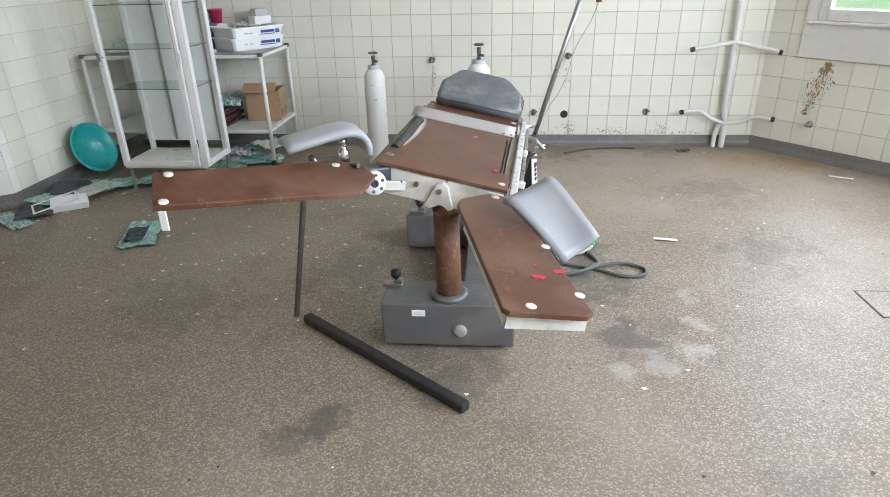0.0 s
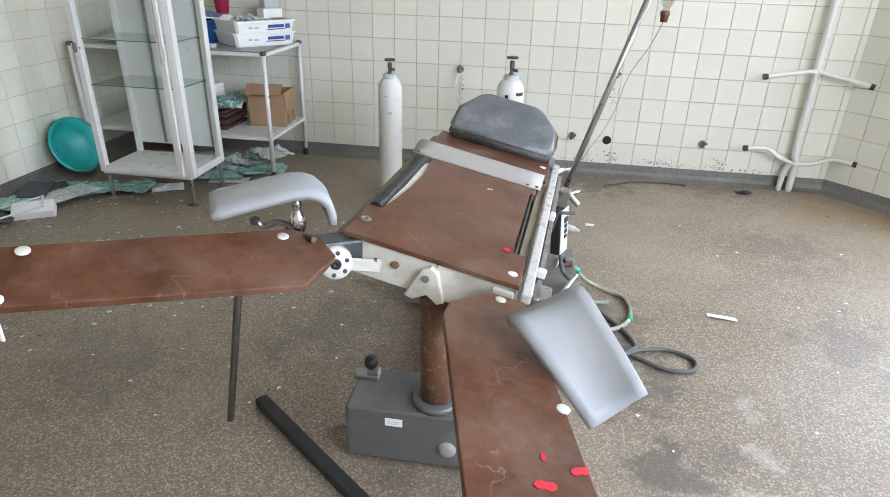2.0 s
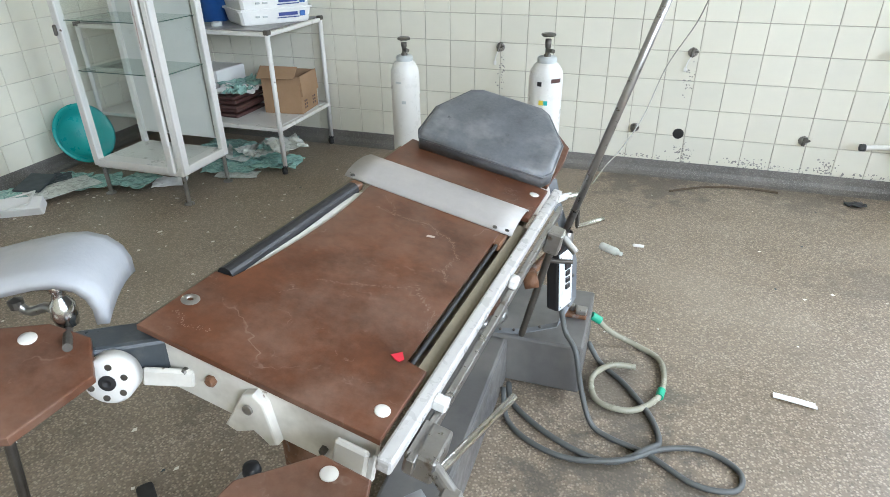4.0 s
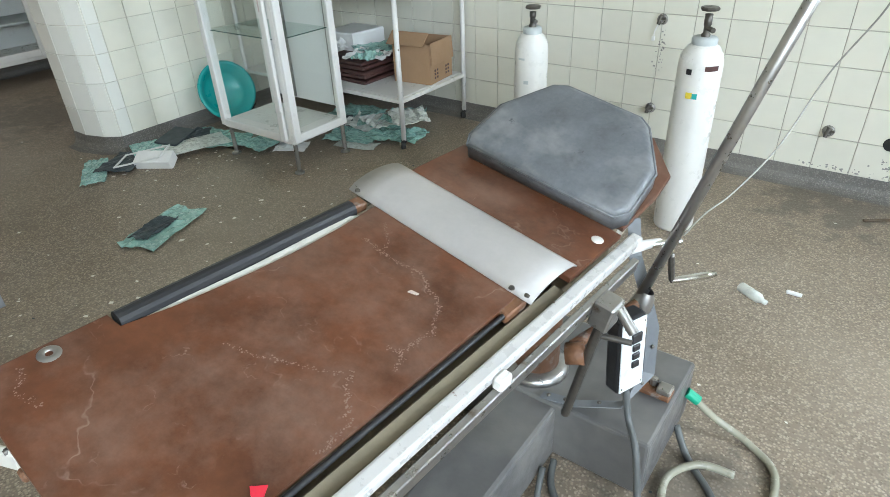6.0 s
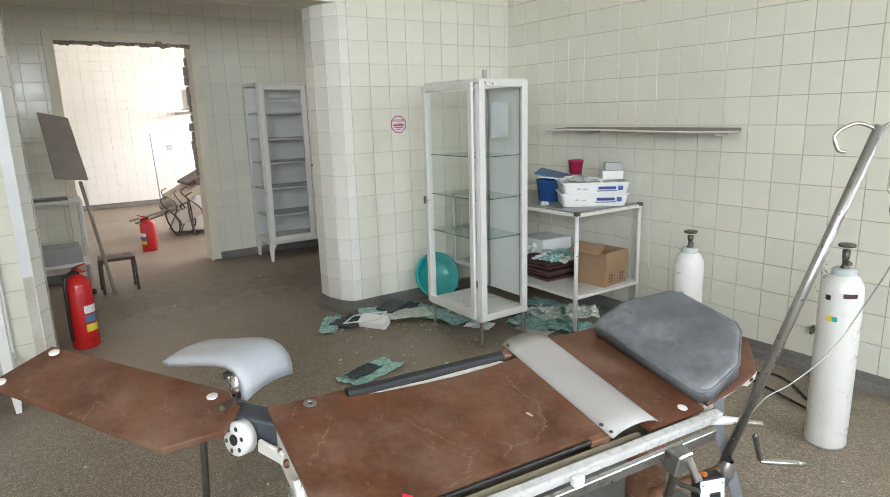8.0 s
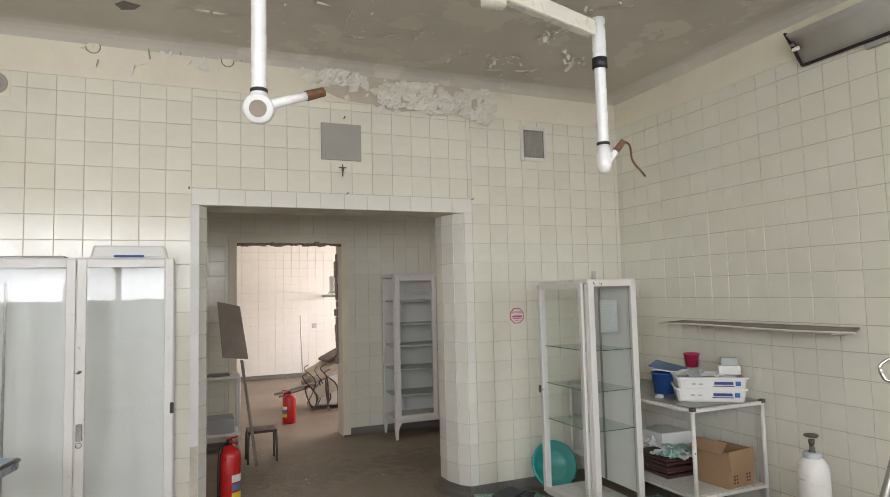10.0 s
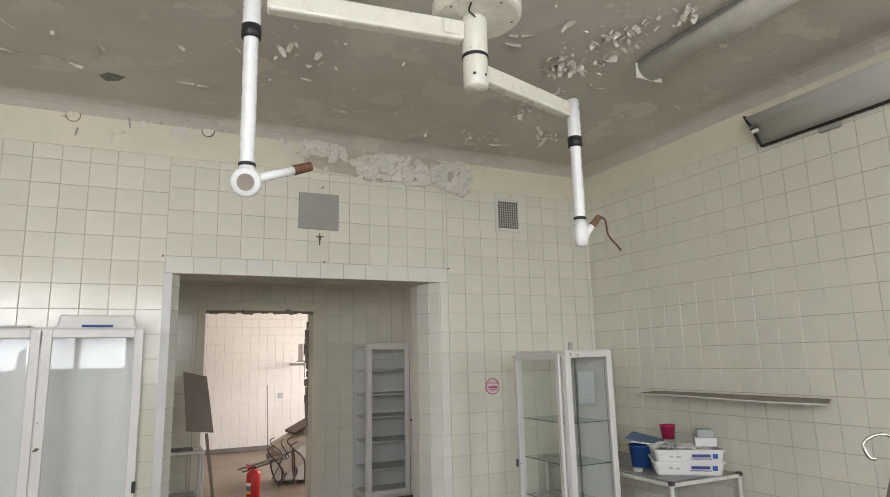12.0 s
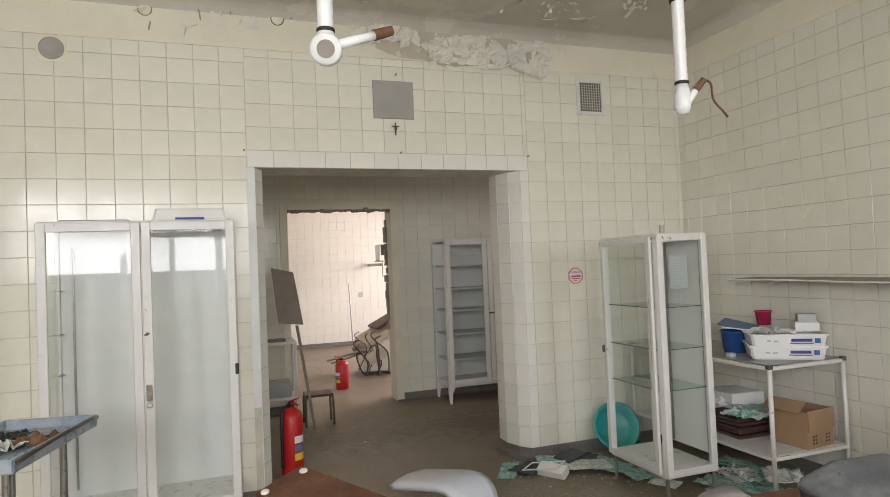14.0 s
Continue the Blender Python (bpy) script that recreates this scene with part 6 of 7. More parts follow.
sign = thing("warning_sign", "octagonal white and red warning sign on the tiles", "sign", (WX, 4.324, 1.336))
octo = [(0.066 * math.cos(math.pi / 8 + i * math.pi / 4), 0.066 * math.sin(math.pi / 8 + i * math.pi / 4)) for i in range(8)]
sm = Matrix.Translation((WX, 4.324, 1.336)) @ Matrix(((0, 0, 1, 0), (1, 0, 0, 0), (0, 1, 0, 0), (0, 0, 0, 1)))
SIGN_RED = paint("faded_sign_red", (0.48, 0.07, 0.16), 0.5, vary=0.15)
part("border", slab(octo, 0.0, 0.002, sm), SIGN_RED, sign)
part("field", slab([(x * 0.88, y * 0.88) for x, y in octo], 0.002, 0.003, sm), paint("faded_sign_white", (0.72, 0.66, 0.65), 0.5), sign)
for y, w, h in ((-0.006, 0.086, 0.013), (-0.022, 0.07, 0.008), (0.004, 0.05, 0.003), (-0.036, 0.03, 0.006)):
    part("print_bar", box((0, y, 0.0035), (w, h, 0.001), sm), SIGN_RED, sign)


def lettering(text, size, m, mat, parent, name="lettering"):
    cu = bpy.data.curves.new(name, "FONT")
    cu.body, cu.size, cu.extrude, cu.align_x, cu.align_y = text, size, 0.0006, "CENTER", "CENTER"
    ob = bpy.data.objects.new(name, cu)
    me = bpy.data.meshes.new_from_object(ob)
    bpy.data.objects.remove(ob)
    b = bmesh.new()
    b.from_mesh(me)
    b.transform(m)
    return part(name, b, mat, parent)


for y, z, word in ((1.534, 1.655, "SPRZĘT"), (1.679, 1.607, "NY")):
    lettering(word, 0.036, Matrix(((0, 0, 1, -2.7625), (1, 0, 0, y), (0, 1, 0, z), (0, 0, 0, 1))), PAPER, wide)
lettering("UWAGA!", 0.026, sm @ Matrix.Translation((0, 0.026, 0.0036)), SIGN_RED, sign)
cross = tagged(part("wall_cross", box((WX + 0.012, 2.945, 2.425), (0.006, 0.018, 0.03), bevel=0.002, bm=box((WX + 0.006, 2.945, 2.42), (0.008, 0.008, 0.09), bevel=0.002, bm=box((WX + 0.006, 2.945, 2.438), (0.008, 0.055, 0.008), bevel=0.002))), DARK_STEEL), "small dark crucifix on the tiles", "crucifix")
for i, (y, z) in enumerate(((1.935, 2.246), (3.961, 2.246), (2.977, 2.252), (2.96, 2.80))):
    tagged(part("nail", rod((WX - 0.004, y, z), (WX + 0.03, y, z + 0.003), 0.004), DARK_STEEL), "rusty nail in the tiles", "nail", "nails")
tagged(part("edge_guard", plate([(DX + 0.004, 1.944, 2.14), (DX + 0.004, 1.944, 0.6), (DX - 0.011, 1.995, 0.6), (DX - 0.011, 1.995, 2.14)], -0.004, 0), GUARD), "bright metal guard on the opening's edge", "edge guard", kind="structure")
# torn plaster above the opening
rr = random.Random(12)
b = bmesh.new()
for i in range(70):
    t = rr.random()
    y = 2.65 + 1.5 * t
    z = 3.14 - rr.random() ** 1.3 * 0.24 * (0.5 + 0.5 * math.sin(math.pi * min(1, t * 1.1))) - 0.06 * t
    s = rr.uniform(0.012, 0.06)
    a = rr.uniform(0, 6.28)
    u, v = Vector((0, math.cos(a), math.sin(a))), Vector((0, -math.sin(a), math.cos(a)))
    o = Vector((DX + 0.0135, y, z))
    q = [o - u * s, o - v * s * 0.6 + Vector((rr.uniform(0, 0.012), 0, 0)), o + u * s * rr.uniform(0.6, 1.2) + Vector((rr.uniform(0.008, 0.04), 0, 0)), o + v * s * rr.uniform(0.4, 0.9)]
    b.faces.new([b.verts.new(p) for p in q])
for y, z in ((1.39, 3.107), (2.18, 3.1), (1.75, 3.12), (2.0, 3.08), (1.6, 3.0)):
    for k in range(3):
        o = Vector((DX + 0.013, y + rr.gauss(0, 0.03), z + rr.gauss(0, 0.02)))
        b.faces.new([b.verts.new(o + Vector((rr.uniform(0, 0.02), rr.gauss(0, 0.03), rr.gauss(0, 0.03)))) for _ in range(3)])
def crumple(b, y0, z0, ry, rz, seed, n=46, m=20):
    """Loose paint still hanging on the wall: a creased skin with a torn outline and folded ridges."""
    at = {}
    for i in range(n + 1):
        for j in range(m + 1):
            u, v = 2 * i / n - 1, 2 * j / m - 1
            p = Vector((u * ry * 9, v * rz * 9, seed))
            edge = u * u + v * v + 0.55 * noise.noise(p * 0.8)
            if edge > 1:
                continue
            ridge = 1 - abs(noise.noise(p * 2.1 + Vector((noise.noise(p * 3), noise.noise(p * 2.6), 0)) * 0.9)) * 2.6
            lift = 0.004 + 0.022 * max(0, ridge) ** 2.5 + (0.014 if edge > 0.82 else 0)
            at[i, j] = b.verts.new((DX + 0.0125 + lift, y0 + u * ry + 0.006 * noise.noise(p * 4), min(z0 + v * rz + 0.006 * noise.noise(p * 5), 3.17)))
    for i in range(n):
        for j in range(m):
            q = [at.get(k) for k in ((i, j), (i + 1, j), (i + 1, j + 1), (i, j + 1))]
            gone = noise.noise(Vector(((2 * i / n - 1) * ry * 13, (2 * j / m - 1) * rz * 13, seed + 9)))
            if all(q) and gone < 0.28:
                b.faces.new(q)


crumple(b, 3.55, 3.0, 0.42, 0.13, 3.0)
crumple(b, 4.02, 2.98, 0.2, 0.15, 11.0, 24, 20)
crumple(b, 2.93, 3.09, 0.17, 0.07, 21.0, 24, 12)
tagged(part("peeling_paint", b, FLAKE), "curling flakes of paint above the opening", "paint flakes", kind="stuff")

b = bmesh.new()
ring_ = []
for i in range(40):
    a = 2 * math.pi * i / 40
    ring_.append(b.verts.new((DX + 0.0135, 3.45 + 0.66 * math.cos(a) * (1 + 0.12 * noise.noise(Vector((math.cos(a) * 3, math.sin(a) * 3, 1)))), 3.02 + 0.125 * math.sin(a) * (1 + 0.35 * noise.noise(Vector((math.cos(a) * 4, math.sin(a) * 4, 5)))))))
b.faces.new(ring_)
tagged(part("bare_plaster", b, BARE), "bare pale plaster where the paint has come off", "plaster patch", kind="structure")

# torn edges of the ceiling's paint, hanging a little
b = bmesh.new()
rr = random.Random(41)
for line in (((-2.52, 1.09), (-2.58, 1.19), (-2.51, 1.29), (-2.57, 1.39), (-2.6, 1.48)), ((-2.57, 1.49), (-2.36, 1.59), (-2.21, 1.55)), ((-2.63, 1.84), (-2.6, 2.02), (-2.61, 2.2), (-2.6, 2.28)), ((-2.26, 2.5), (-2.29, 2.68), (-2.37, 2.81)), ((-2.37, 2.81), (-2.65, 2.84), (-2.67, 3.03)), ((-2.22, 1.17), (-2.3, 1.21)),
             ((-2.21, 2.48), (-2.26, 2.55), (-2.24, 2.60)), ((-2.69, 2.81), (-2.67, 3.00)), ((-2.59, 3.28), (-2.40, 3.32)), ((-2.33, 2.37), (-2.18, 2.36)), ((-2.64, 3.05), (-2.53, 3.18)), ((-2.40, 2.82), (-2.31, 2.82), (-2.43, 2.85)), ((-1.38, 3.47), (-1.34, 3.59)), ((-1.46, 3.49), (-1.44, 3.58)), ((-2.92, 3.99), (-2.81, 4.33)), ((-2.80, 3.66), (-2.68, 3.73)), ((-2.62, 4.48), (-2.48, 4.66)), ((-2.04, 4.10), (-1.83, 4.13), (-1.70, 4.35))):
    for (xa, ya), (xb, yb) in zip(line, line[1:]):
        k = max(2, int(math.hypot(xb - xa, yb - ya) / 0.02))
        for j in range(k):
            if rr.random() < 0.12:
                continue
            p, q = Vector((xa + (xb - xa) * j / k, ya + (yb - ya) * j / k, 3.199)), Vector((xa + (xb - xa) * (j + 1) / k, ya + (yb - ya) * (j + 1) / k, 3.199))
            wob = Vector((0.012 * noise.noise(p * 14), 0.012 * noise.noise(p * 11 + Vector((5, 0, 0))), 0))
            w2 = Vector((0.012 * noise.noise(q * 14), 0.012 * noise.noise(q * 11 + Vector((5, 0, 0))), 0))
            drop, out = 0.006 + 0.03 * max(0, noise.noise(p * 6) + 0.1), Vector((0.016, -0.008, 0))
            b.faces.new([b.verts.new(c) for c in (p + wob, q + w2, q + w2 + out - Vector((0, 0, drop)), p + wob + out - Vector((0, 0, drop)))])
for x0, y0 in ((-1.49, 3.91), (-1.58, 3.96), (-1.55, 4.05), (-1.44, 3.84), (-2.16, 4.09), (-2.42, 4.36), (-2.49, 4.49), (-1.10, 3.98), (-1.13, 4.03), (-1.19, 3.96), (-0.84, 4.16), (-0.80, 4.17), (-0.87, 4.23), (-0.67, 4.32), (-0.70, 4.54), (-0.98, 4.55), (-1.27, 3.94), (-1.58, 4.03), (-1.60, 3.88), (-1.32, 4.13), (-1.41, 4.09), (-1.52, 5.31)):
    for k in range(5):       # larger curls that hang in clusters
        x, y, q, a = x0 + rr.gauss(0, 0.022), y0 + rr.gauss(0, 0.022), rr.uniform(0.008, 0.026), rr.uniform(0, 6.28)
        u, v, o = Vector((math.cos(a), math.sin(a), 0)), Vector((-math.sin(a), math.cos(a), 0)), Vector((x, y, 3.198))
        w0, w1, w2 = q * rr.uniform(0.3, 0.7), q * rr.uniform(0.5, 1.0), q * rr.uniform(0.1, 0.5)
        p = [o - v * w0, o + v * w0, o + u * q + v * w1 - Vector((0, 0, q * 0.45)), o + u * q - v * w1 - Vector((0, 0, q * 0.35)), o + u * q * 1.7 - v * w2 - Vector((0, 0, q * 1.2)), o + u * q * 1.7 + v * w2 - Vector((0, 0, q * 1.3))]
        p = [b.verts.new(c) for c in p]
        b.faces.new((p[0], p[1], p[2], p[3]))
        b.faces.new((p[3], p[2], p[5], p[4]))
tagged(part("torn_paint_edge", b, FLAKE), "torn curling edges of paint on the ceiling", "paint flakes", kind="stuff")

# hole in the ceiling: the shade inside it is a flat dark polygon
b = bmesh.new()
b.faces.new([b.verts.new((x, y, 3.1985)) for x, y in ((-2.69, 1.54), (-2.63, 1.59), (-2.66, 1.68), (-2.73, 1.64), (-2.76, 1.57))])
tagged(part("dark_patch", b, paint("hole_shade", (0.20, 0.19, 0.17), 0.9, vary=0.2, scale=20)), "dark hole in the ceiling, drawn as a flat dark patch", "ceiling patch", kind="structure")
for y, z in ((1.38, 3.11), (2.17, 3.12)):
    jb = thing("junction_box", "small round junction box lid on the painted band", "junction box", (DX + 0.012, y, z), "junction boxes")
    part("lid", lathe((DX + 0.012, y, z), [(0.0, 0.004), (0.03, 0.004), (0.036, 0.002), (0.038, 0.0)], 24, (1, 0, 0)), PLASTER, jb, smooth=True)
    part("rim", lathe((DX + 0.0125, y, z), [(0.037, 0.0), (0.041, 0.003), (0.043, 0.0)], 24, (1, 0, 0)), STAIN if y < 2 else DARK_STEEL, jb, "stained rim")
for (ya, za), (yb, zb) in (((1.69, 3.14), (1.70, 3.07)), ((1.41, 3.03), (1.40, 2.98)), ((1.88, 3.19), (1.88, 3.12)), ((2.26, 3.18), (2.26, 3.12))):
    tagged(part("hook", rod((DX + 0.014, ya, min(za, 3.15)), (DX + 0.022, yb, zb), 0.006, 0.004, 8), PANEL), "painted-over hook on the band above the tiles", "hook", "hooks")

# ---- gas outlets and pipes ----


def outlet(x, z, kind):
    o = thing("gas_outlet", "corroded wall gas outlet with a short tap" if kind else "open dark pipe hole in the tiles", "gas outlet", (x, GY, z), "gas outlets on the wall")
    if not kind:
        # the hole's dark inside is a shallow black disc set on the tiles
        part("hole", lathe((x, GY - 0.005, z), [(0.03, 0), (0.026, 0.006), (0.0, 0.007)], 14, (0, -1, 0)), VENT_DARK, o)
        return
    part("rose", lathe((x, GY - 0.004, z), [(0.026, 0), (0.024, 0.008), (0.012, 0.012), (0.01, 0.04), (0, 0.042)], 16, (0, -1, 0)), STEEL, o, smooth=True)
    t = part("tap", rod((x + 0.004, GY - 0.03, z + 0.022), (x - 0.006, GY - 0.045, z - 0.018), 0.012, 0.008, 10), DARK_STEEL, o)
    part("spindle", rod((x - 0.01, GY - 0.04, z), (x + 0.025, GY - 0.04, z + 0.012), 0.006), DARK_STEEL, t)
    if kind > 1:
        part("hanging_label", box((x - 0.025, GY - 0.03, z - 0.085), (0.016, 0.008, 0.022), bevel=0.002), PLASTIC, o)
        part("chain", hose([(x - 0.005, GY - 0.04, z - 0.015), (x - 0.02, GY - 0.035, z - 0.05), (x - 0.025, GY - 0.03, z - 0.08)], 0.003), PLASTIC, o)


for x, z, k in ((-0.672, 0.664, 2), (0.36, 0.685, 2), (-0.672, 0.236, 1), (0.12, 0.262, 1), (0.357, 0.245, 0), (0.98, 0.263, 1)):
    outlet(x, z, k)
pipe = thing("wall_pipe", "white-painted upright pipe with capped side branches", "pipe", (1.55, 5.31, 0))
part("riser", hose([(1.57, 5.31, 0.0), (1.57, 5.31, 0.2), (1.55, 5.31, 0.34), (1.54, 5.31, 1.2), (1.53, 5.31, 3.2)], 0.022, 14, 5), WHITE, pipe, smooth=True)
part("second_riser", hose([(1.51, 5.315, 0.0), (1.515, 5.315, 0.12), (1.55, 5.315, 0.2)], 0.018, 12), WHITE, pipe, smooth=True)
for pts in ([(1.54, 5.3, 0.78), (1.4, 5.29, 0.76), (1.245, 5.27, 0.735)], [(1.54, 5.3, 0.78), (1.7, 5.28, 0.745), (1.84, 5.22, 0.715)], [(1.55, 5.3, 0.19), (1.45, 5.29, 0.23), (1.36, 5.28, 0.285), (1.23, 5.27, 0.28)], [(1.55, 5.3, 0.19), (1.66, 5.29, 0.2), (1.76, 5.26, 0.245), (1.87, 5.2, 0.24)]):
    br = part("branch", hose(pts, 0.014, 12), WHITE, pipe, smooth=True)
    d = (Vector(pts[-1]) - Vector(pts[-2])).normalized()
    part("cap", rod(Vector(pts[-1]) - d * 0.01, Vector(pts[-1]) + d * 0.014, 0.018), BLACK, br)
ow = along @ Vector((0.42, -0.007, 0.24))
oc = thing("gas_outlet", "corroded outlet low on the slanting wall", "gas outlet", ow, "gas outlets on the wall")
part("rose", lathe(ow, [(0.026, 0), (0.012, 0.012), (0.012, 0.05), (0, 0.052)], 14, cnor), STEEL, oc, smooth=True)
rr = random.Random(8)
b, pale = bmesh.new(), bmesh.new()
for i in range(330):
    t = rr.random()
    wide_ = 0.016 + 0.05 * math.sin(math.pi * min(1, t * 1.1))
    o = along @ Vector((0.455 - 0.09 * t + rr.gauss(0, wide_) * 0.6, -0.0075, 0.665 - 0.36 * t))
    s = rr.uniform(0.0015, 0.007) * (1.6 if t < 0.15 else 1)
    vs = [o + cdir * s * math.cos(a) * rr.uniform(0.5, 1.1) + Vector((0, 0, 1)) * s * 1.5 * math.sin(a) * rr.uniform(0.5, 1.1) for a in (0, 1.3, 2.5, 3.8, 5.1)]
    q = pale if t < 0.15 else b
    q.faces.new([q.verts.new(v) for v in vs])
tagged(part("rust_stain", pale, paint("ochre_stain", (0.45, 0.32, 0.14), 0.6, vary=0.2, scale=30)), "ochre stain under the window panel", "stain", kind="stuff")
tagged(part("rust_stain", b, STAIN), "rust-brown stain run down the tiles", "stain", kind="stuff")
b = bmesh.new()
for x0, z0, wx, wz, k in ((0.4, 0.13, 0.03, 0.03, 60), (0.72, 0.115, 0.07, 0.015, 60), (1.12, 0.13, 0.03, 0.028, 50), (0.2, 0.1, 0.1, 0.008, 40), (0.95, 0.1, 0.12, 0.008, 40), (-0.66, 0.52, 0.012, 0.05, 30), (0.36, 0.54, 0.012, 0.05, 30), (1.36, 0.1, 0.08, 0.008, 30)):
    for i in range(k):
        x, z, q = rr.gauss(x0, wx), max(0.086, rr.gauss(z0, wz)), rr.uniform(0.0015, 0.007)
        b.faces.new([b.verts.new((x + q * math.cos(a) * rr.uniform(0.4, 1.3), GY - 0.0075, z + q * math.sin(a) * rr.uniform(0.4, 1.3))) for a in (0, 1.3, 2.5, 3.8, 5.1)])
tagged(part("scuff_marks", b, paint("grey_scuff", (0.30, 0.29, 0.27), 0.8, vary=0.3, scale=40)), "grey scuffs and broken glaze low on the tiled wall", "scuffs", kind="stuff")

# ---- basin and litter on the floor ----


def frame_flat(p, q, s, top):
    """A thin rim that lies on the floor between two corners."""
    b = box(((p[0] + q[0]) / 2, p[1], top / 2), (q[0] - p[0] + s, s, top))
    box(((p[0] + q[0]) / 2, q[1], top / 2), (q[0] - p[0] + s, s, top), bm=b)
    box((p[0], (p[1] + q[1]) / 2, top / 2), (s, q[1] - p[1] - s, top), bm=b)
    return box((q[0], (p[1] + q[1]) / 2, top / 2), (s, q[1] - p[1] - s, top), bm=b)



basin = thing("basin", "turquoise plastic wash basin leaning on the wall", "basin", (-2.98, 4.42, 0))
part("body", lathe((-3.085, 4.54, 0.172), [(0, 0), (0.11, 0.0), (0.135, 0.02), (0.165, 0.08), (0.178, 0.084), (0.178, 0.09), (0.16, 0.09), (0.13, 0.03), (0.105, 0.01), (0, 0.01)], 36, (0.9, -0.2, 0.35)), TEAL, basin, smooth=True)


def packet(x, y, w, l, a, seed, mat, label, rough=0.02, z=0.0):
    return tagged(part("packet", sheet((x, y, z), w, l, a, rough, seed), mat), label, "packet", "litter on the floor")


pk = packet(-2.12, 3.47, 0.19, 0.37, 19, 41, GREEN_FILM, "green film packet with a dark rubber mask inside")
part("mask", sheet((-2.13, 3.43, 0.012), 0.1, 0.2, 17, 0.018, 44), DARK_PACK, pk, "dark mask")
for i, (x, y, w, l, a, mat) in enumerate(((-3.0, 3.62, 0.12, 0.34, 60, GREEN_FILM), (-2.95, 3.76, 0.2, 0.26, 30, DARK_PACK), (-2.98, 3.92, 0.16, 0.26, 70, GREEN_FILM), (-3.02, 4.02, 0.14, 0.22, 20, DARK_PACK), (-2.98, 4.2, 0.2, 0.2, 50, DARK_PACK),
                                        (-2.82, 4.12, 0.2, 0.34, -20, CLEAR_PACK), (-2.95, 4.25, 0.2, 0.24, 10, GREEN_FILM), (-2.72, 4.28, 0.22, 0.2, 40, GREEN_FILM), (-2.5, 4.33, 0.2, 0.2, 0, GREEN_FILM), (-2.35, 4.42, 0.18, 0.14, 30, PAPER),
                                        (-2.15, 4.72, 0.3, 0.24, 20, GREEN_FILM), (-1.98, 4.82, 0.26, 0.22, -30, GREEN_FILM), (-2.2, 4.95, 0.28, 0.24, 70, CLEAR_PACK), (-1.88, 4.86, 0.22, 0.2, 10, GREEN_FILM), (-2.38, 4.78, 0.24, 0.2, 45, DARK_PACK), (-2.05, 4.63, 0.24, 0.1, 15, CLEAR_PACK), (-2.4, 5.0, 0.3, 0.26, 5, GREEN_FILM))):
    packet(x, y, w, l, a, 50 + i, mat, {"green_film_pack": "torn pale green film packet", "dark_mask": "dark rubber mask in torn film", "cloudy_film_pack": "cloudy clear film bag", "paper": "crumpled white paper"}[mat.name] + " among the litter", 0.007 if mat is CLEAR_PACK else 0.028 if i > 9 else 0.018, 0.012 * (i % 3))
for i in range(5):
    packet(-2.2 + 0.09 * i, 4.85 + 0.05 * (i % 2), 0.24, 0.2, 35 * i, 80 + i, GREEN_FILM if i % 2 else CLEAR_PACK, "torn film packet heaped under the trolley", 0.035, 0.03 + 0.025 * i)
tagged(part("white_box", box((0, 0, 0), (0.2, 0.09, 0.06), Matrix.Translation((-2.79, 3.85, 0.035)) @ pose(0, 0, 0, 24, 0, 32), 0.003), PAPER), "crushed white carton on the floor", "carton")
tagged(part("photo_frame", frame_of((0, -0.09, 0.0), (0, 0.09, 0.26), 0.012, 0, 0.008), PAPER), "empty white picture frame lying on the litter", "frame").matrix_basis = Matrix.Translation((-2.96, 3.74, 0.03)) @ pose(0, 0, 0, 0, 80, 40)
tagged(part("binder", box((0, 0, 0), (0.14, 0.2, 0.012), Matrix.Translation((-2.98, 4.1, 0.05)) @ pose(0, 0, 0, 6, 4, 20), 0.002), DARK_PACK), "dark plastic tray among the litter", "tray")
lit = tagged(part("vial", lathe((0.06, 4.33, 0.017), [(0, 0), (0.016, 0.0), (0.018, 0.006), (0.018, 0.08), (0.009, 0.095), (0.009, 0.11), (0, 0.11)], 16, (0.85, -0.5, 0)), CLEAR_PACK, smooth=True), "cloudy plastic vial lying on the floor", "vial")
lit.visible_shadow = False
tagged(part("cap", box((0.22, 4.40, 0.006), (0.05, 0.014, 0.012), pose(0, 0, 0), 0.003), PLASTIC), "small white plastic cap on the floor", "cap")
tagged(part("paper_strip", sheet((0.72, 3.50, 0), 0.12, 0.025, -8, 0.006, 91, 6, 3), PAPER), "curled strip of paper on the floor", "paper")
tagged(part("paper_strip", sheet((2.1, 4.55, 0), 0.14, 0.025, -25, 0.006, 92, 6, 3), PAPER), "white strip on the floor by the wall", "paper")
tagged(part("stick", hose([(0.35, 5.1, 0.006), (0.55, 5.22, 0.006), (0.75, 5.25, 0.008), (0.9, 5.24, 0.006)], 0.006), BARK), "thin stick on the floor by the wall", "stick")
tagged(part("rag", sheet((1.25, 5.18, 0), 0.09, 0.06, 15, 0.02, 93, 5, 5), BLACK), "small black rag by the wall", "rag")
tagged(part("black_lead", hose([(-0.9, 4.98, 0.007), (-0.85, 5.04, 0.007), (-0.78, 5.15, 0.007), (-0.66, 5.12, 0.007), (-0.5, 4.98, 0.007), (-0.38, 4.86, 0.007), (-0.5, 4.9, 0.012), (-0.72, 4.98, 0.007), (-0.95, 5.05, 0.007)], 0.006), RUBBER, smooth=True), "black lead on the floor behind the cylinder", "cable")
hatch = tagged(part("floor_hatch", box((1.56, 2.87, 0.001), (0.3, 0.21, 0.006)), FLOOR), "small floor hatch of speckled stone in a dark rim", "hatch", kind="structure")
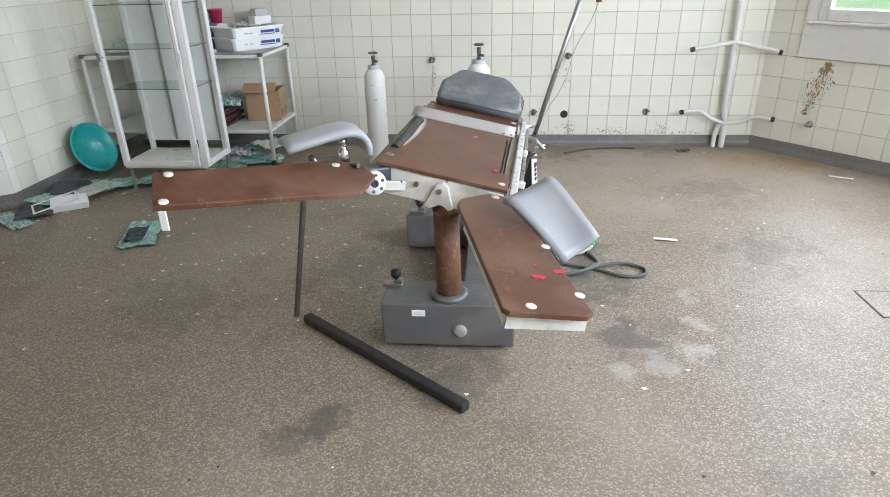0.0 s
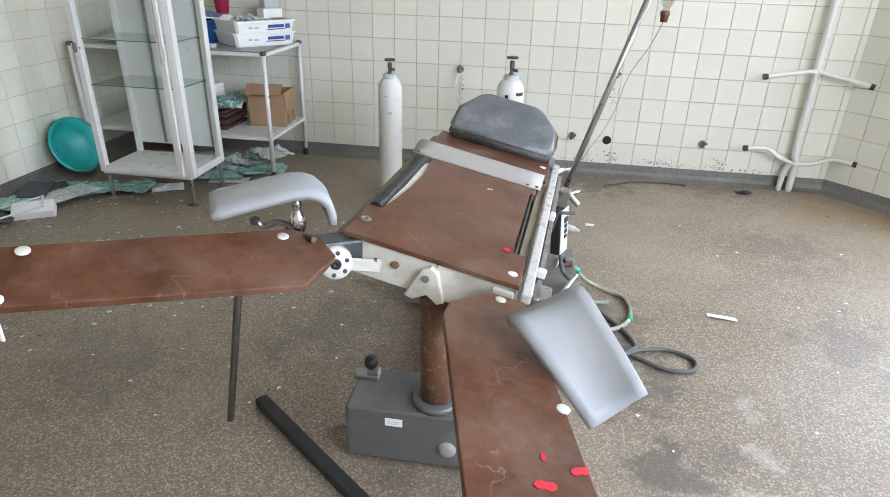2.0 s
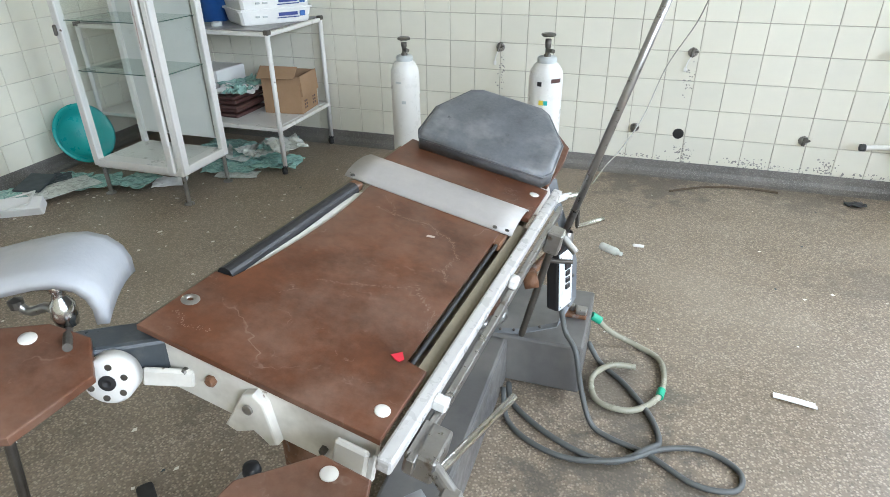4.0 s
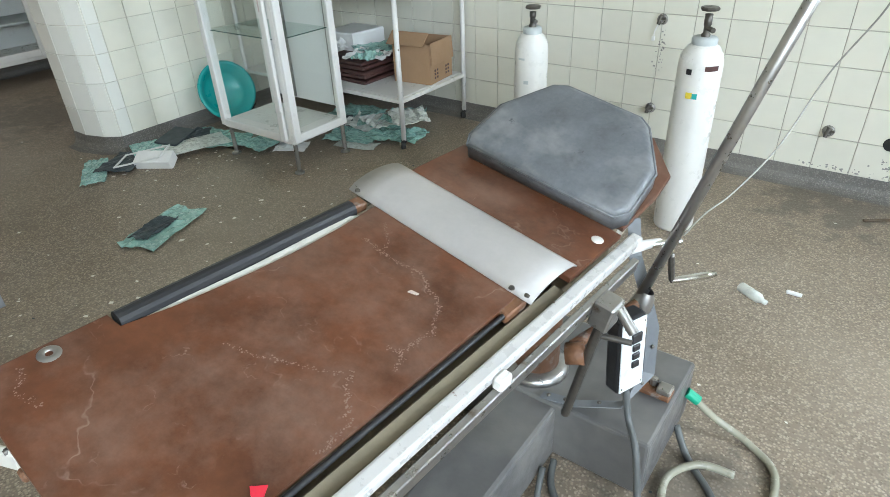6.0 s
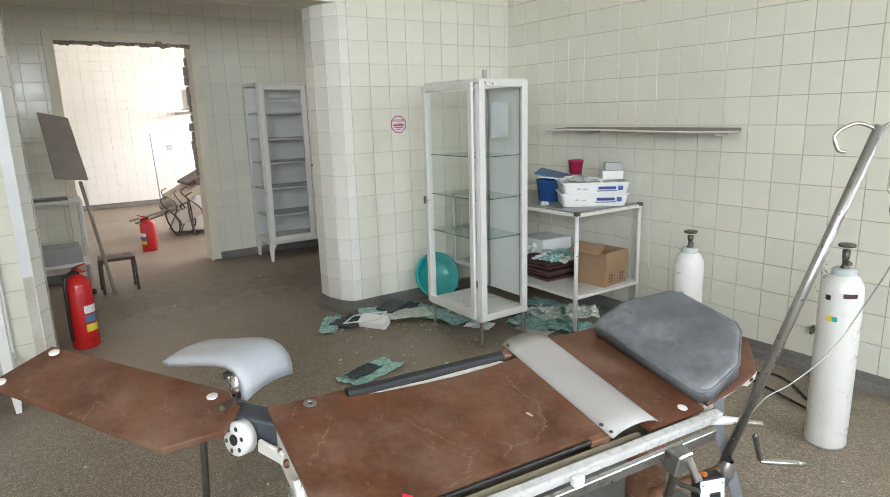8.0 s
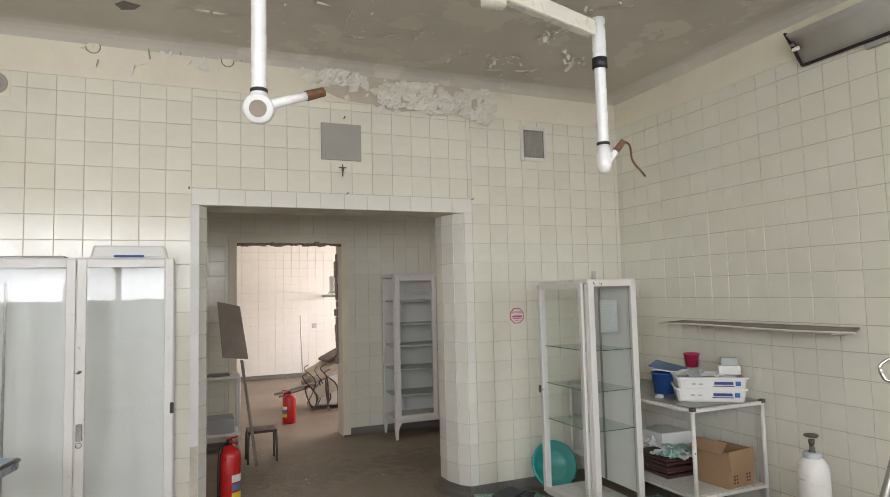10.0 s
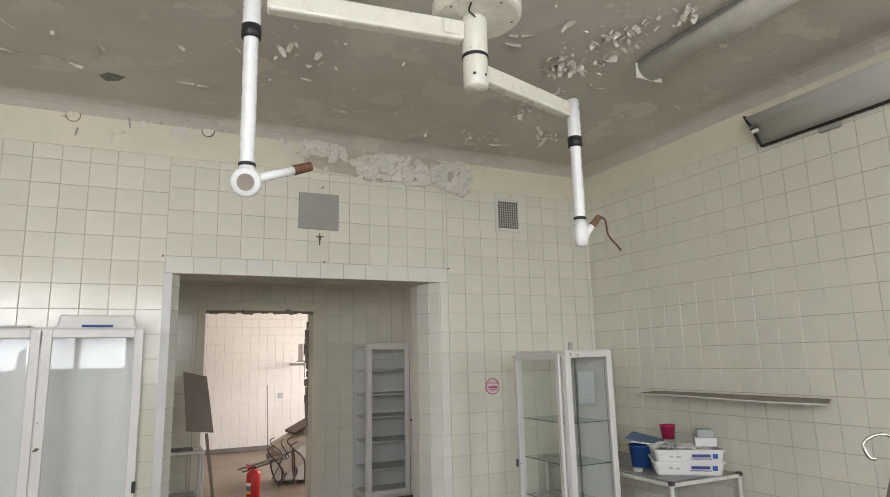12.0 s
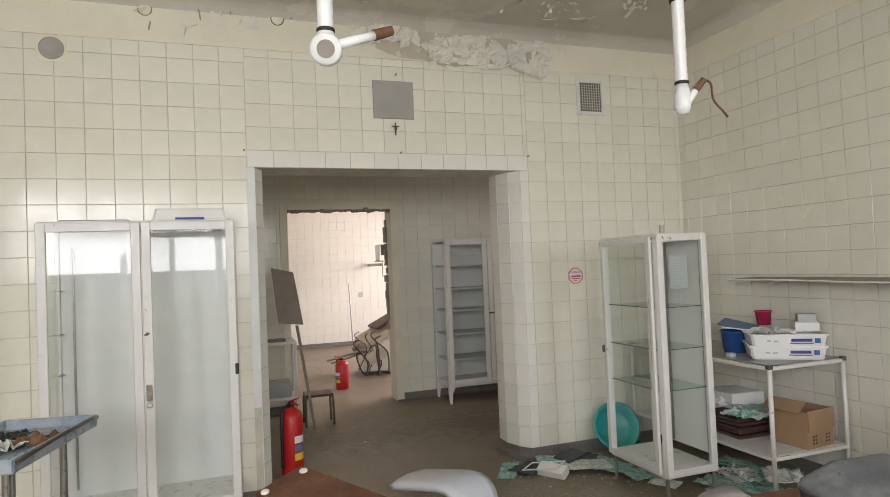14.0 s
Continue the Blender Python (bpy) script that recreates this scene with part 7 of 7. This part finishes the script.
part("rim", frame_flat((1.405, 2.76), (1.715, 2.98), 0.007, 0.0045), DARK_STEEL, hatch, "dark metal rim")
rr = random.Random(31)
b = bmesh.new()
for i in range(420):
    if i < 150:
        x, y = rr.gauss(-1.2, 0.5), rr.gauss(3.7, 0.5)
    elif i < 260:
        x, y = rr.gauss(-2.6, 0.4), rr.gauss(4.1, 0.35)
    else:
        x, y = rr.uniform(-5.2, 2.0), rr.uniform(0.8, 5.2)
    s = rr.uniform(0.003, 0.011) * (1.5 if rr.random() < 0.1 else 1)
    vs = [Vector((x + s * math.cos(a) * rr.uniform(0.5, 1.2), y + s * math.sin(a) * rr.uniform(0.5, 1.2), 0.002 + rr.random() * 0.003)) for a in (0, 1.4, 2.9, 4.4)]
    if x < DX - 0.02 and not (2.1 < y < 3.7):
        continue
    b.faces.new([b.verts.new(v) for v in vs])
tagged(part("floor_crumbs", b, FLAKE), "scattered flakes of plaster on the floor", "crumbs", kind="stuff")
b = bmesh.new()
for i in range(60):
    x, y, s = rr.uniform(-2.6, 1.8), rr.uniform(1.0, 5.1), rr.uniform(0.003, 0.01)
    b.faces.new([b.verts.new((x + s * math.cos(a) * rr.uniform(0.5, 1.2), y + s * math.sin(a) * rr.uniform(0.5, 1.2), 0.003)) for a in (0, 1.4, 2.9, 4.4)])
tagged(part("dark_crumbs", b, DARK_PACK), "dark specks of dirt on the floor", "crumbs", kind="stuff")

# ---- instrument stand ----
mayo = thing("instrument_stand", "blue-grey enamelled instrument table with a raised rim, holding clutter", "instrument table", (-1.85, 0.98, 0))
ENAMEL = paint("blue_grey_enamel", (0.27, 0.32, 0.37), 0.3, vary=0.12, scale=12, dust=(0.42, 0.43, 0.42), dust_at=(0.5, 0.8), dust_scale=8, wear=(0.12, 0.07, 0.04), wear_at=(0.66, 0.7), wear_scale=22)
MT = Matrix.Translation((-1.81, 1.02, 0.83)) @ pose(0, 0, 0, 0, 0, -12)
part("top", box((0, 0, 0), (0.62, 0.36, 0.01), MT, 0.004), ENAMEL, mayo)
for c, s, tilt in (((0, 0.18, 0.02), (0.64, 0.012, 0.05), 0), ((0, -0.18, 0.02), (0.64, 0.012, 0.05), 0), ((0.315, 0, 0.02), (0.012, 0.37, 0.05), 0), ((-0.315, 0, 0.02), (0.012, 0.37, 0.05), 0)):
    part("rim", box(c, s, MT, 0.004), ENAMEL, mayo, "raised enamel rim")
for x, y in ((-0.2, -0.1), (0.2, -0.1), (0.2, 0.1), (-0.2, 0.1)):
    p = MT @ Vector((x, y, 0))
    part("leg", rod((p.x, p.y, 0), (p.x, p.y, 0.825), 0.014), STEEL, mayo)
part("handrail", hose([MT @ Vector(p) for p in ((-0.33, 0.18, 0.03), (-0.2, 0.21, 0.05), (0.1, 0.21, 0.05), (0.31, 0.19, 0.03))], 0.008), DARK_STEEL, mayo)
for i, (x, y, mat, nm, lb) in enumerate(((-0.1, -0.04, BLACK, "mask", "black rubber mask lying on the instrument table"), (0.02, 0.0, CLEAR_PACK, "swab", "crumpled dirty swab on the instrument table"), (-0.02, 0.08, RUST, "sponge", "brown sponge on the instrument table"), (0.1, -0.08, GREEN_FILM, "wrapper", "green film wrapper on the instrument table"))):
    p = MT @ Vector((x, y, 0.006))
    tagged(part(nm, sheet(p, 0.14, 0.1, 40 * i, 0.05, 100 + i, 8, 8), mat), lb, nm)
tagged(part("blue_beaker", lathe(MT @ Vector((-0.02, -0.12, 0.006)), [(0, 0), (0.018, 0), (0.02, 0.03), (0, 0.032)], 16), BLUE), "small blue beaker on the instrument table", "beaker")

# ---- passage and far room ----


def extinguisher(x, y, r, h, rz):
    e = thing("fire_extinguisher", "red fire extinguisher standing on the floor", "fire extinguisher", (x, y, 0), "fire extinguishers")
    part("body", lathe((x, y, 0), [(0, 0), (r * 0.94, 0), (r, 0.01), (r, h * 0.74), (r * 0.85, h * 0.8), (r * 0.45, h * 0.85), (r * 0.3, h * 0.87), (0, h * 0.87)], 28), RED, e, smooth=True)
    m = Matrix.Translation((x, y, 0)) @ pose(0, 0, 0, 0, 0, rz)
    v = part("valve", box((0, 0, h * 0.9), (r * 0.5, r * 0.4, h * 0.08), m, 0.004), BLACK, e, "black valve")
    part("lever", box((0, 0, 0), (r * 1.5, r * 0.35, 0.01), m @ pose(r * 0.5, 0, h * 0.97, 0, -18, 0), 0.003), RED, v, "red lever")
    part("lever", box((0, 0, 0), (r * 1.3, r * 0.35, 0.01), m @ pose(r * 0.5, 0, h * 0.92, 0, 4, 0), 0.003), RED, v)
    part("hose", hose([m @ Vector(p) for p in ((0, -r * 0.2, h * 0.9), (r * 0.2, -r * 1.0, h * 0.84), (r * 0.3, -r * 1.2, h * 0.55), (r * 0.2, -r * 1.15, h * 0.12))], 0.011), BLACK, e, "black hose", True)
    for a, z, hh, mat in ((0.2, 0.42, 0.09, PAPER), (0.2, 0.31, 0.09, SLATE), (0.2, 0.2, 0.09, YELLOW)):
        g = [[m @ Vector(((r + 0.001) * math.cos(a + k * 0.18), (r + 0.001) * math.sin(a + k * 0.18), h * z + q * h * hh)) for k in range(-3, 4)] for q in (0, 1)]
        part("label", shell(g, 0.0008), mat, e)


extinguisher(-3.655, 2.212, 0.08, 0.55, 28)
extinguisher(-6.63, 3.08, 0.08, 0.40, -70)

cab3 = thing("glass_cabinet", "white metal cabinet with empty glass shelves in the shaded passage", "medical cabinet", (-5.3, 4.42, 0))
X0, X1, Y0, Y1, Z0, Z1 = -5.57, -5.13, 3.95, 4.93, 0.17, 1.737
part("top", box(((X0 + X1) / 2, (Y0 + Y1) / 2, Z1 - 0.015), (X1 - X0, Y1 - Y0, 0.03), bevel=0.005), WHITE, cab3)
part("bottom", box(((X0 + X1) / 2, (Y0 + Y1) / 2, Z0 + 0.025), (X1 - X0, Y1 - Y0, 0.05), bevel=0.005), WHITE, cab3)
part("back_panel", box((X0 + 0.005, (Y0 + Y1) / 2, 0.95), (0.008, Y1 - Y0, 1.5)), CAB_BACK, cab3)
for y in (Y0 + 0.015, Y1 - 0.015):
    for x in (X0 + 0.02, X1 - 0.02):
        part("post", box((x, y, 0.95), (0.03, 0.03, 1.52), bevel=0.003), WHITE, cab3)
        part("leg", slab([(-0.02, 0.18), (-0.02, 0.12), (-0.01, 0.0), (0.012, 0.0), (0.02, 0.12), (0.06, 0.18)], -0.015, 0.015, Matrix.Translation((x, y, 0)) @ pose(0, 0, 0, 90, 0, 90 if y < 4.4 else -90), 0.003), WHITE, cab3)
for ya, yb in ((Y0 + 0.01, 4.425), (4.435, Y1 - 0.01)):
    dr = part("door", frame_of((X1 + 0.004, ya, Z0 + 0.03), (X1 + 0.004, yb, Z1 - 0.02), 0.05, 0, 0.02), WHITE, cab3)
    glass(dr, (X1 + 0.004, (ya + yb) / 2, 0.95), (0.002, yb - ya - 0.1, 1.43))
    if ya > 4.4:
        part("handle", rod((X1 + 0.03, ya - 0.01, 0.93), (X1 + 0.03, ya + 0.07, 0.93), 0.009), DARK_STEEL, dr)
glass(cab3, ((X0 + X1) / 2, Y0 + 0.01, 0.95), (X1 - X0 - 0.06, 0.002, 1.45), name="side_pane")
for z in (0.45, 0.72, 0.97, 1.2, 1.45):
    part("shelf", box(((X0 + X1) / 2, (Y0 + Y1) / 2, z), (X1 - X0 - 0.04, Y1 - Y0 - 0.05, 0.018), bevel=0.003), GREYBOX, cab3)
for i, (w, z) in enumerate(((0.2, 1.61), (0.22, 1.565))):
    part("faded_lettering", box((X1 + 0.0065, 4.17, z), (0.001, w, 0.018)), GREYBOX, cab3)

tr2 = thing("instrument_trolley", "white two-tier trolley in the passage with oddments on it", "trolley", (-4.98, 2.1, 0), "trolleys")
X0, X1, Y0, Y1 = -5.3, -5.0, 1.82, 2.38
for x in (X0, X1):
    for y in (Y0, Y1):
        part("leg", rod((x, y, 0.05), (x, y, 0.79), 0.013), WHITE, tr2, smooth=True)
        part("castor", lathe((x, y, 0.025), [(0, -0.011), (0.024, -0.011), (0.024, 0.011), (0, 0.011)], 14, (0.4, 0.9, 0)), RUBBER, tr2)
for z in (0.79, 0.27):
    part("shelf", box(((X0 + X1) / 2, (Y0 + Y1) / 2, z), (X1 - X0 + 0.03, Y1 - Y0 + 0.03, 0.025), bevel=0.004), WHITE, tr2)
tagged(part("keyboard", box((-5.1, 2.15, 0.812), (0.14, 0.3, 0.02), bevel=0.004), BASE), "dark grey keyboard on the passage trolley", "keyboard")
tagged(part("grey_crate", slab([(-5.25, 2.02), (-5.02, 2.02), (-5.02, 2.34), (-5.25, 2.34)], 0.284, 0.42, bevel=0.01), GREY_SHEET), "grey crate on the trolley's lower shelf", "crate")
tagged(part("leaning_board", plate([(-4.95, 2.185, 1.50), (-4.98, 2.385, 1.45), (-4.9, 2.455, 0.96), (-4.88, 2.23, 0.99)], 0.015), OLD_BOARD), "grey-brown board leaning against the wall shelf", "board").location = (0, 0, 0)
tagged(part("leaning_pole", rod((-4.97, 2.40, 0.95), (-4.85, 2.52, 0.0), 0.014), OLD_BOARD), "wooden pole under the leaning board", "pole")
tagged(part("passage_shelf", box((-5.3, 1.98, 1.28), (0.3, 0.44, 0.02), bevel=0.003), WHITE), "white wall shelf in the passage", "shelf")
stool = thing("low_stool", "low brown stool with bent tube legs", "stool", (-5.02, 2.58, 0))
part("seat", box((-5.02, 2.58, 0.285), (0.24, 0.26, 0.022), bevel=0.006), MAROON, stool)
for x in (-5.12, -4.92):
    part("leg", hose([(x, 2.47, 0.272), (x, 2.455, 0.24), (x, 2.45, 0.0)], 0.011), DARK_STEEL, stool, smooth=True)
    part("leg", hose([(x, 2.69, 0.272), (x, 2.705, 0.24), (x, 2.71, 0.0)], 0.011), DARK_STEEL, stool, smooth=True)

heap = thing("broken_machine", "toppled white and beige medical machine with torn wires", "machine", (-7.6, 3.75, 0))
BEIGE = paint("beige_casing", (0.55, 0.5, 0.4), 0.5, vary=0.12, dust=(0.3, 0.24, 0.17), dust_at=(0.5, 0.8), dust_scale=6)
part("cabinet", slab([(-0.34, 0.0), (0.42, 0.0), (0.42, 0.46), (0.1, 0.5), (-0.3, 0.30)], -0.26, 0.26, Matrix.Translation((-7.55, 3.83, 0.04)) @ pose(0, 0, 0, 90, 0, 90) @ pose(0, 0, 0, 0, 0, -3), 0.025, seg=2), WHITE, heap)
part("drawer", box((0, 0, 0), (0.05, 0.3, 0.16), Matrix.Translation((-7.28, 3.66, 0.27)) @ pose(0, 0, 0, 22, 0, 6), 0.012), BEIGE, heap, "beige drawer front")
part("panel", box((0, 0, 0), (0.42, 0.46, 0.1), Matrix.Translation((-7.5, 3.68, 0.52)) @ pose(0, 0, 0, 27, 8, 6), 0.02), BEIGE, heap, "beige casing panel")
part("cover", box((0, 0, 0), (0.46, 0.34, 0.04), Matrix.Translation((-7.55, 3.83, 0.70)) @ pose(0, 0, 0, 26, 0, 5), 0.012), MAROON, heap, "torn dark brown cover")
part("arm_bracket", box((0, 0, 0), (0.1, 0.14, 0.1), Matrix.Translation((-7.35, 3.42, 0.38)) @ pose(0, 0, 0, 35, 10, 0), 0.015), OLD_BOARD, heap)
rr = random.Random(77)
b = None
for i in range(9):
    y0, z0 = rr.uniform(3.38, 3.72), rr.uniform(0.3, 0.62)
    x0 = -7.25 + rr.uniform(-0.12, 0.06)
    b = hose([(x0, y0, z0), (x0 + 0.06, y0 - rr.uniform(0, 0.1), z0 - 0.05), (x0 + 0.05, y0 - rr.uniform(-0.1, 0.1), z0 - rr.uniform(0.15, 0.3)), (x0 + 0.08, y0 - rr.uniform(-0.1, 0.1), max(0.02, z0 - 0.5))], rr.uniform(0.006, 0.012), 6, 4, b)
tagged(part("wire_tangle", b, MAROON, heap, "tangle of torn wires"), kind="stuff")
part("pipe_arm", rod((-7.3, 3.5, 0.36), (-7.2, 2.98, 0.27), 0.017), STEEL, heap)
part("pipe_arm", rod((-7.4, 3.55, 0.32), (-7.3, 3.05, 0.22), 0.017), STEEL, heap)
tagged(part("thin_rod", rod((-7.9, 3.46, 0.4), (-7.95, 3.44, 1.25), 0.008), STEEL), "thin upright rod beside the broken machine", "rod")
mon = thing("wall_monitor", "small monitor on a wall bracket in the far room", "monitor", (-9.3, 4.33, 1.5))
part("case", box((-9.3, 4.36, 1.72), (0.3, 0.34, 0.28), bevel=0.015), PLASTIC, mon)
part("screen", box((-9.148, 4.36, 1.76), (0.006, 0.28, 0.18), bevel=0.004), BLACK, mon)
for y in (4.27, 4.36):
    part("bracket", rod((-9.25, y, 1.58), (-9.25, y, 1.3), 0.015), STEEL, mon)
part("shelf", box((-9.3, 4.36, 1.57), (0.34, 0.38, 0.02), bevel=0.004), STEEL, mon)
part("wall_arm", box((-10.05, 4.36, 1.52), (1.5, 0.05, 0.05), bevel=0.005), STEEL, mon)
tagged(part("wall_socket", box((-10.785, 4.18, 0.96), (0.02, 0.09, 0.09), bevel=0.006), GREYBOX), "grey wall socket in the far room", "socket")
# broken edge of the second doorway
rr = random.Random(6)
b = bmesh.new()
for i in range(26):
    y = 2.42 + 1.06 * i / 25
    join(b, box((-5.61 + rr.uniform(-0.02, 0.02), y, 2.10 - rr.uniform(0.0, 0.02)), (0.05, rr.uniform(0.03, 0.06), rr.uniform(0.02, 0.05)), pose(0, 0, 0), 0.008))
for i in range(14):
    z = 0.8 + 1.25 * i / 14
    join(b, box((-5.80, 3.50 - rr.uniform(0, 0.02), z), (0.05, rr.uniform(0.02, 0.05), rr.uniform(0.06, 0.12)), pose(0, 0, 0), 0.008))
tagged(part("broken_edge", b, OLD_BOARD), "broken plaster edge of the second doorway", "broken plaster", kind="structure")
b = frame_of((-5.585, 2.32, -0.085), (-5.585, 3.58, 2.18), 0.08, 0, 0.02)
tagged(part("door_frame", b, PLASTER), "worn painted surround of the second doorway", "door frame", kind="structure")

# ---- wall tiles, last ----
west = cells(-1.0, 1.95, 1.95) + cells(3.96, GY, 3.96) + cells(1.95, 3.96, 1.95, 2.25)
west.sort(key=lambda c: (c[0] < 1.1, c[0] > 4.3 and c[1] < 0.7, -abs(c[0] - 3.2)))
west = sorted(west, key=lambda c: 0 if 3.9 < c[0] or (c[1] > 2.2 and c[0] > 1.2) else 1)
tile_wall(wall_west, (DX, 0, 0), (0, 1, 0), west, 300, TILE_WEST)
tile_wall(wall_west, (DX, 0, 0), (0, 1, 0), cells(1.95, 3.96, 1.95, 2.14, 2.249, pitch=0.1675), 13, TILE_TRIM)
for (x0, y0), (x1, y1) in (((DX, 3.89), (DX, 3.96)), ((DX - 0.08, 3.835), (DX, 3.89)), ((DX - 0.21, 3.796), (DX - 0.08, 3.835)), ((DX - 0.35, 3.796), (DX - 0.21, 3.796)),
                           ((DX - 0.015, 1.992), (DX - 0.1, 2.04)), ((DX - 0.1, 2.04), (DX - 0.35, 2.052))):
    d = Vector((x1 - x0, y1 - y0, 0))
    tile_wall(wall_west, (x0, y0, 0), d.normalized(), cells(0, d.length, 0, 0.08, 2.14, pitch=PITCH), 14, TILE_TRIM)
north = cells(DX, 1.80, -0.672)
north.sort(key=lambda c: 0 if c[0] > -1.4 and c[1] < 1.5 else 1)
tile_wall(wall_north, (0, GY, 0), (1, 0, 0), north, 290)
corner = cells(0, clen, 0, holes=((0.245, 1.395, 0.695, 2.6),))
tile_wall(wall_corner, CA, cdir, corner, 60)
tile_wall(wall_passage, (-5.6, 0, 0), (0, 1, 0), cells(1.76, 5.6, 3.5, holes=((2.4, 3.5, 0, 2.1),)), 300)
tile_wall(wall_far, (-10.8, 0, 0), (0, 1, 0), cells(0.3, 6.2, 3.0), 0, TILE_TRIM)
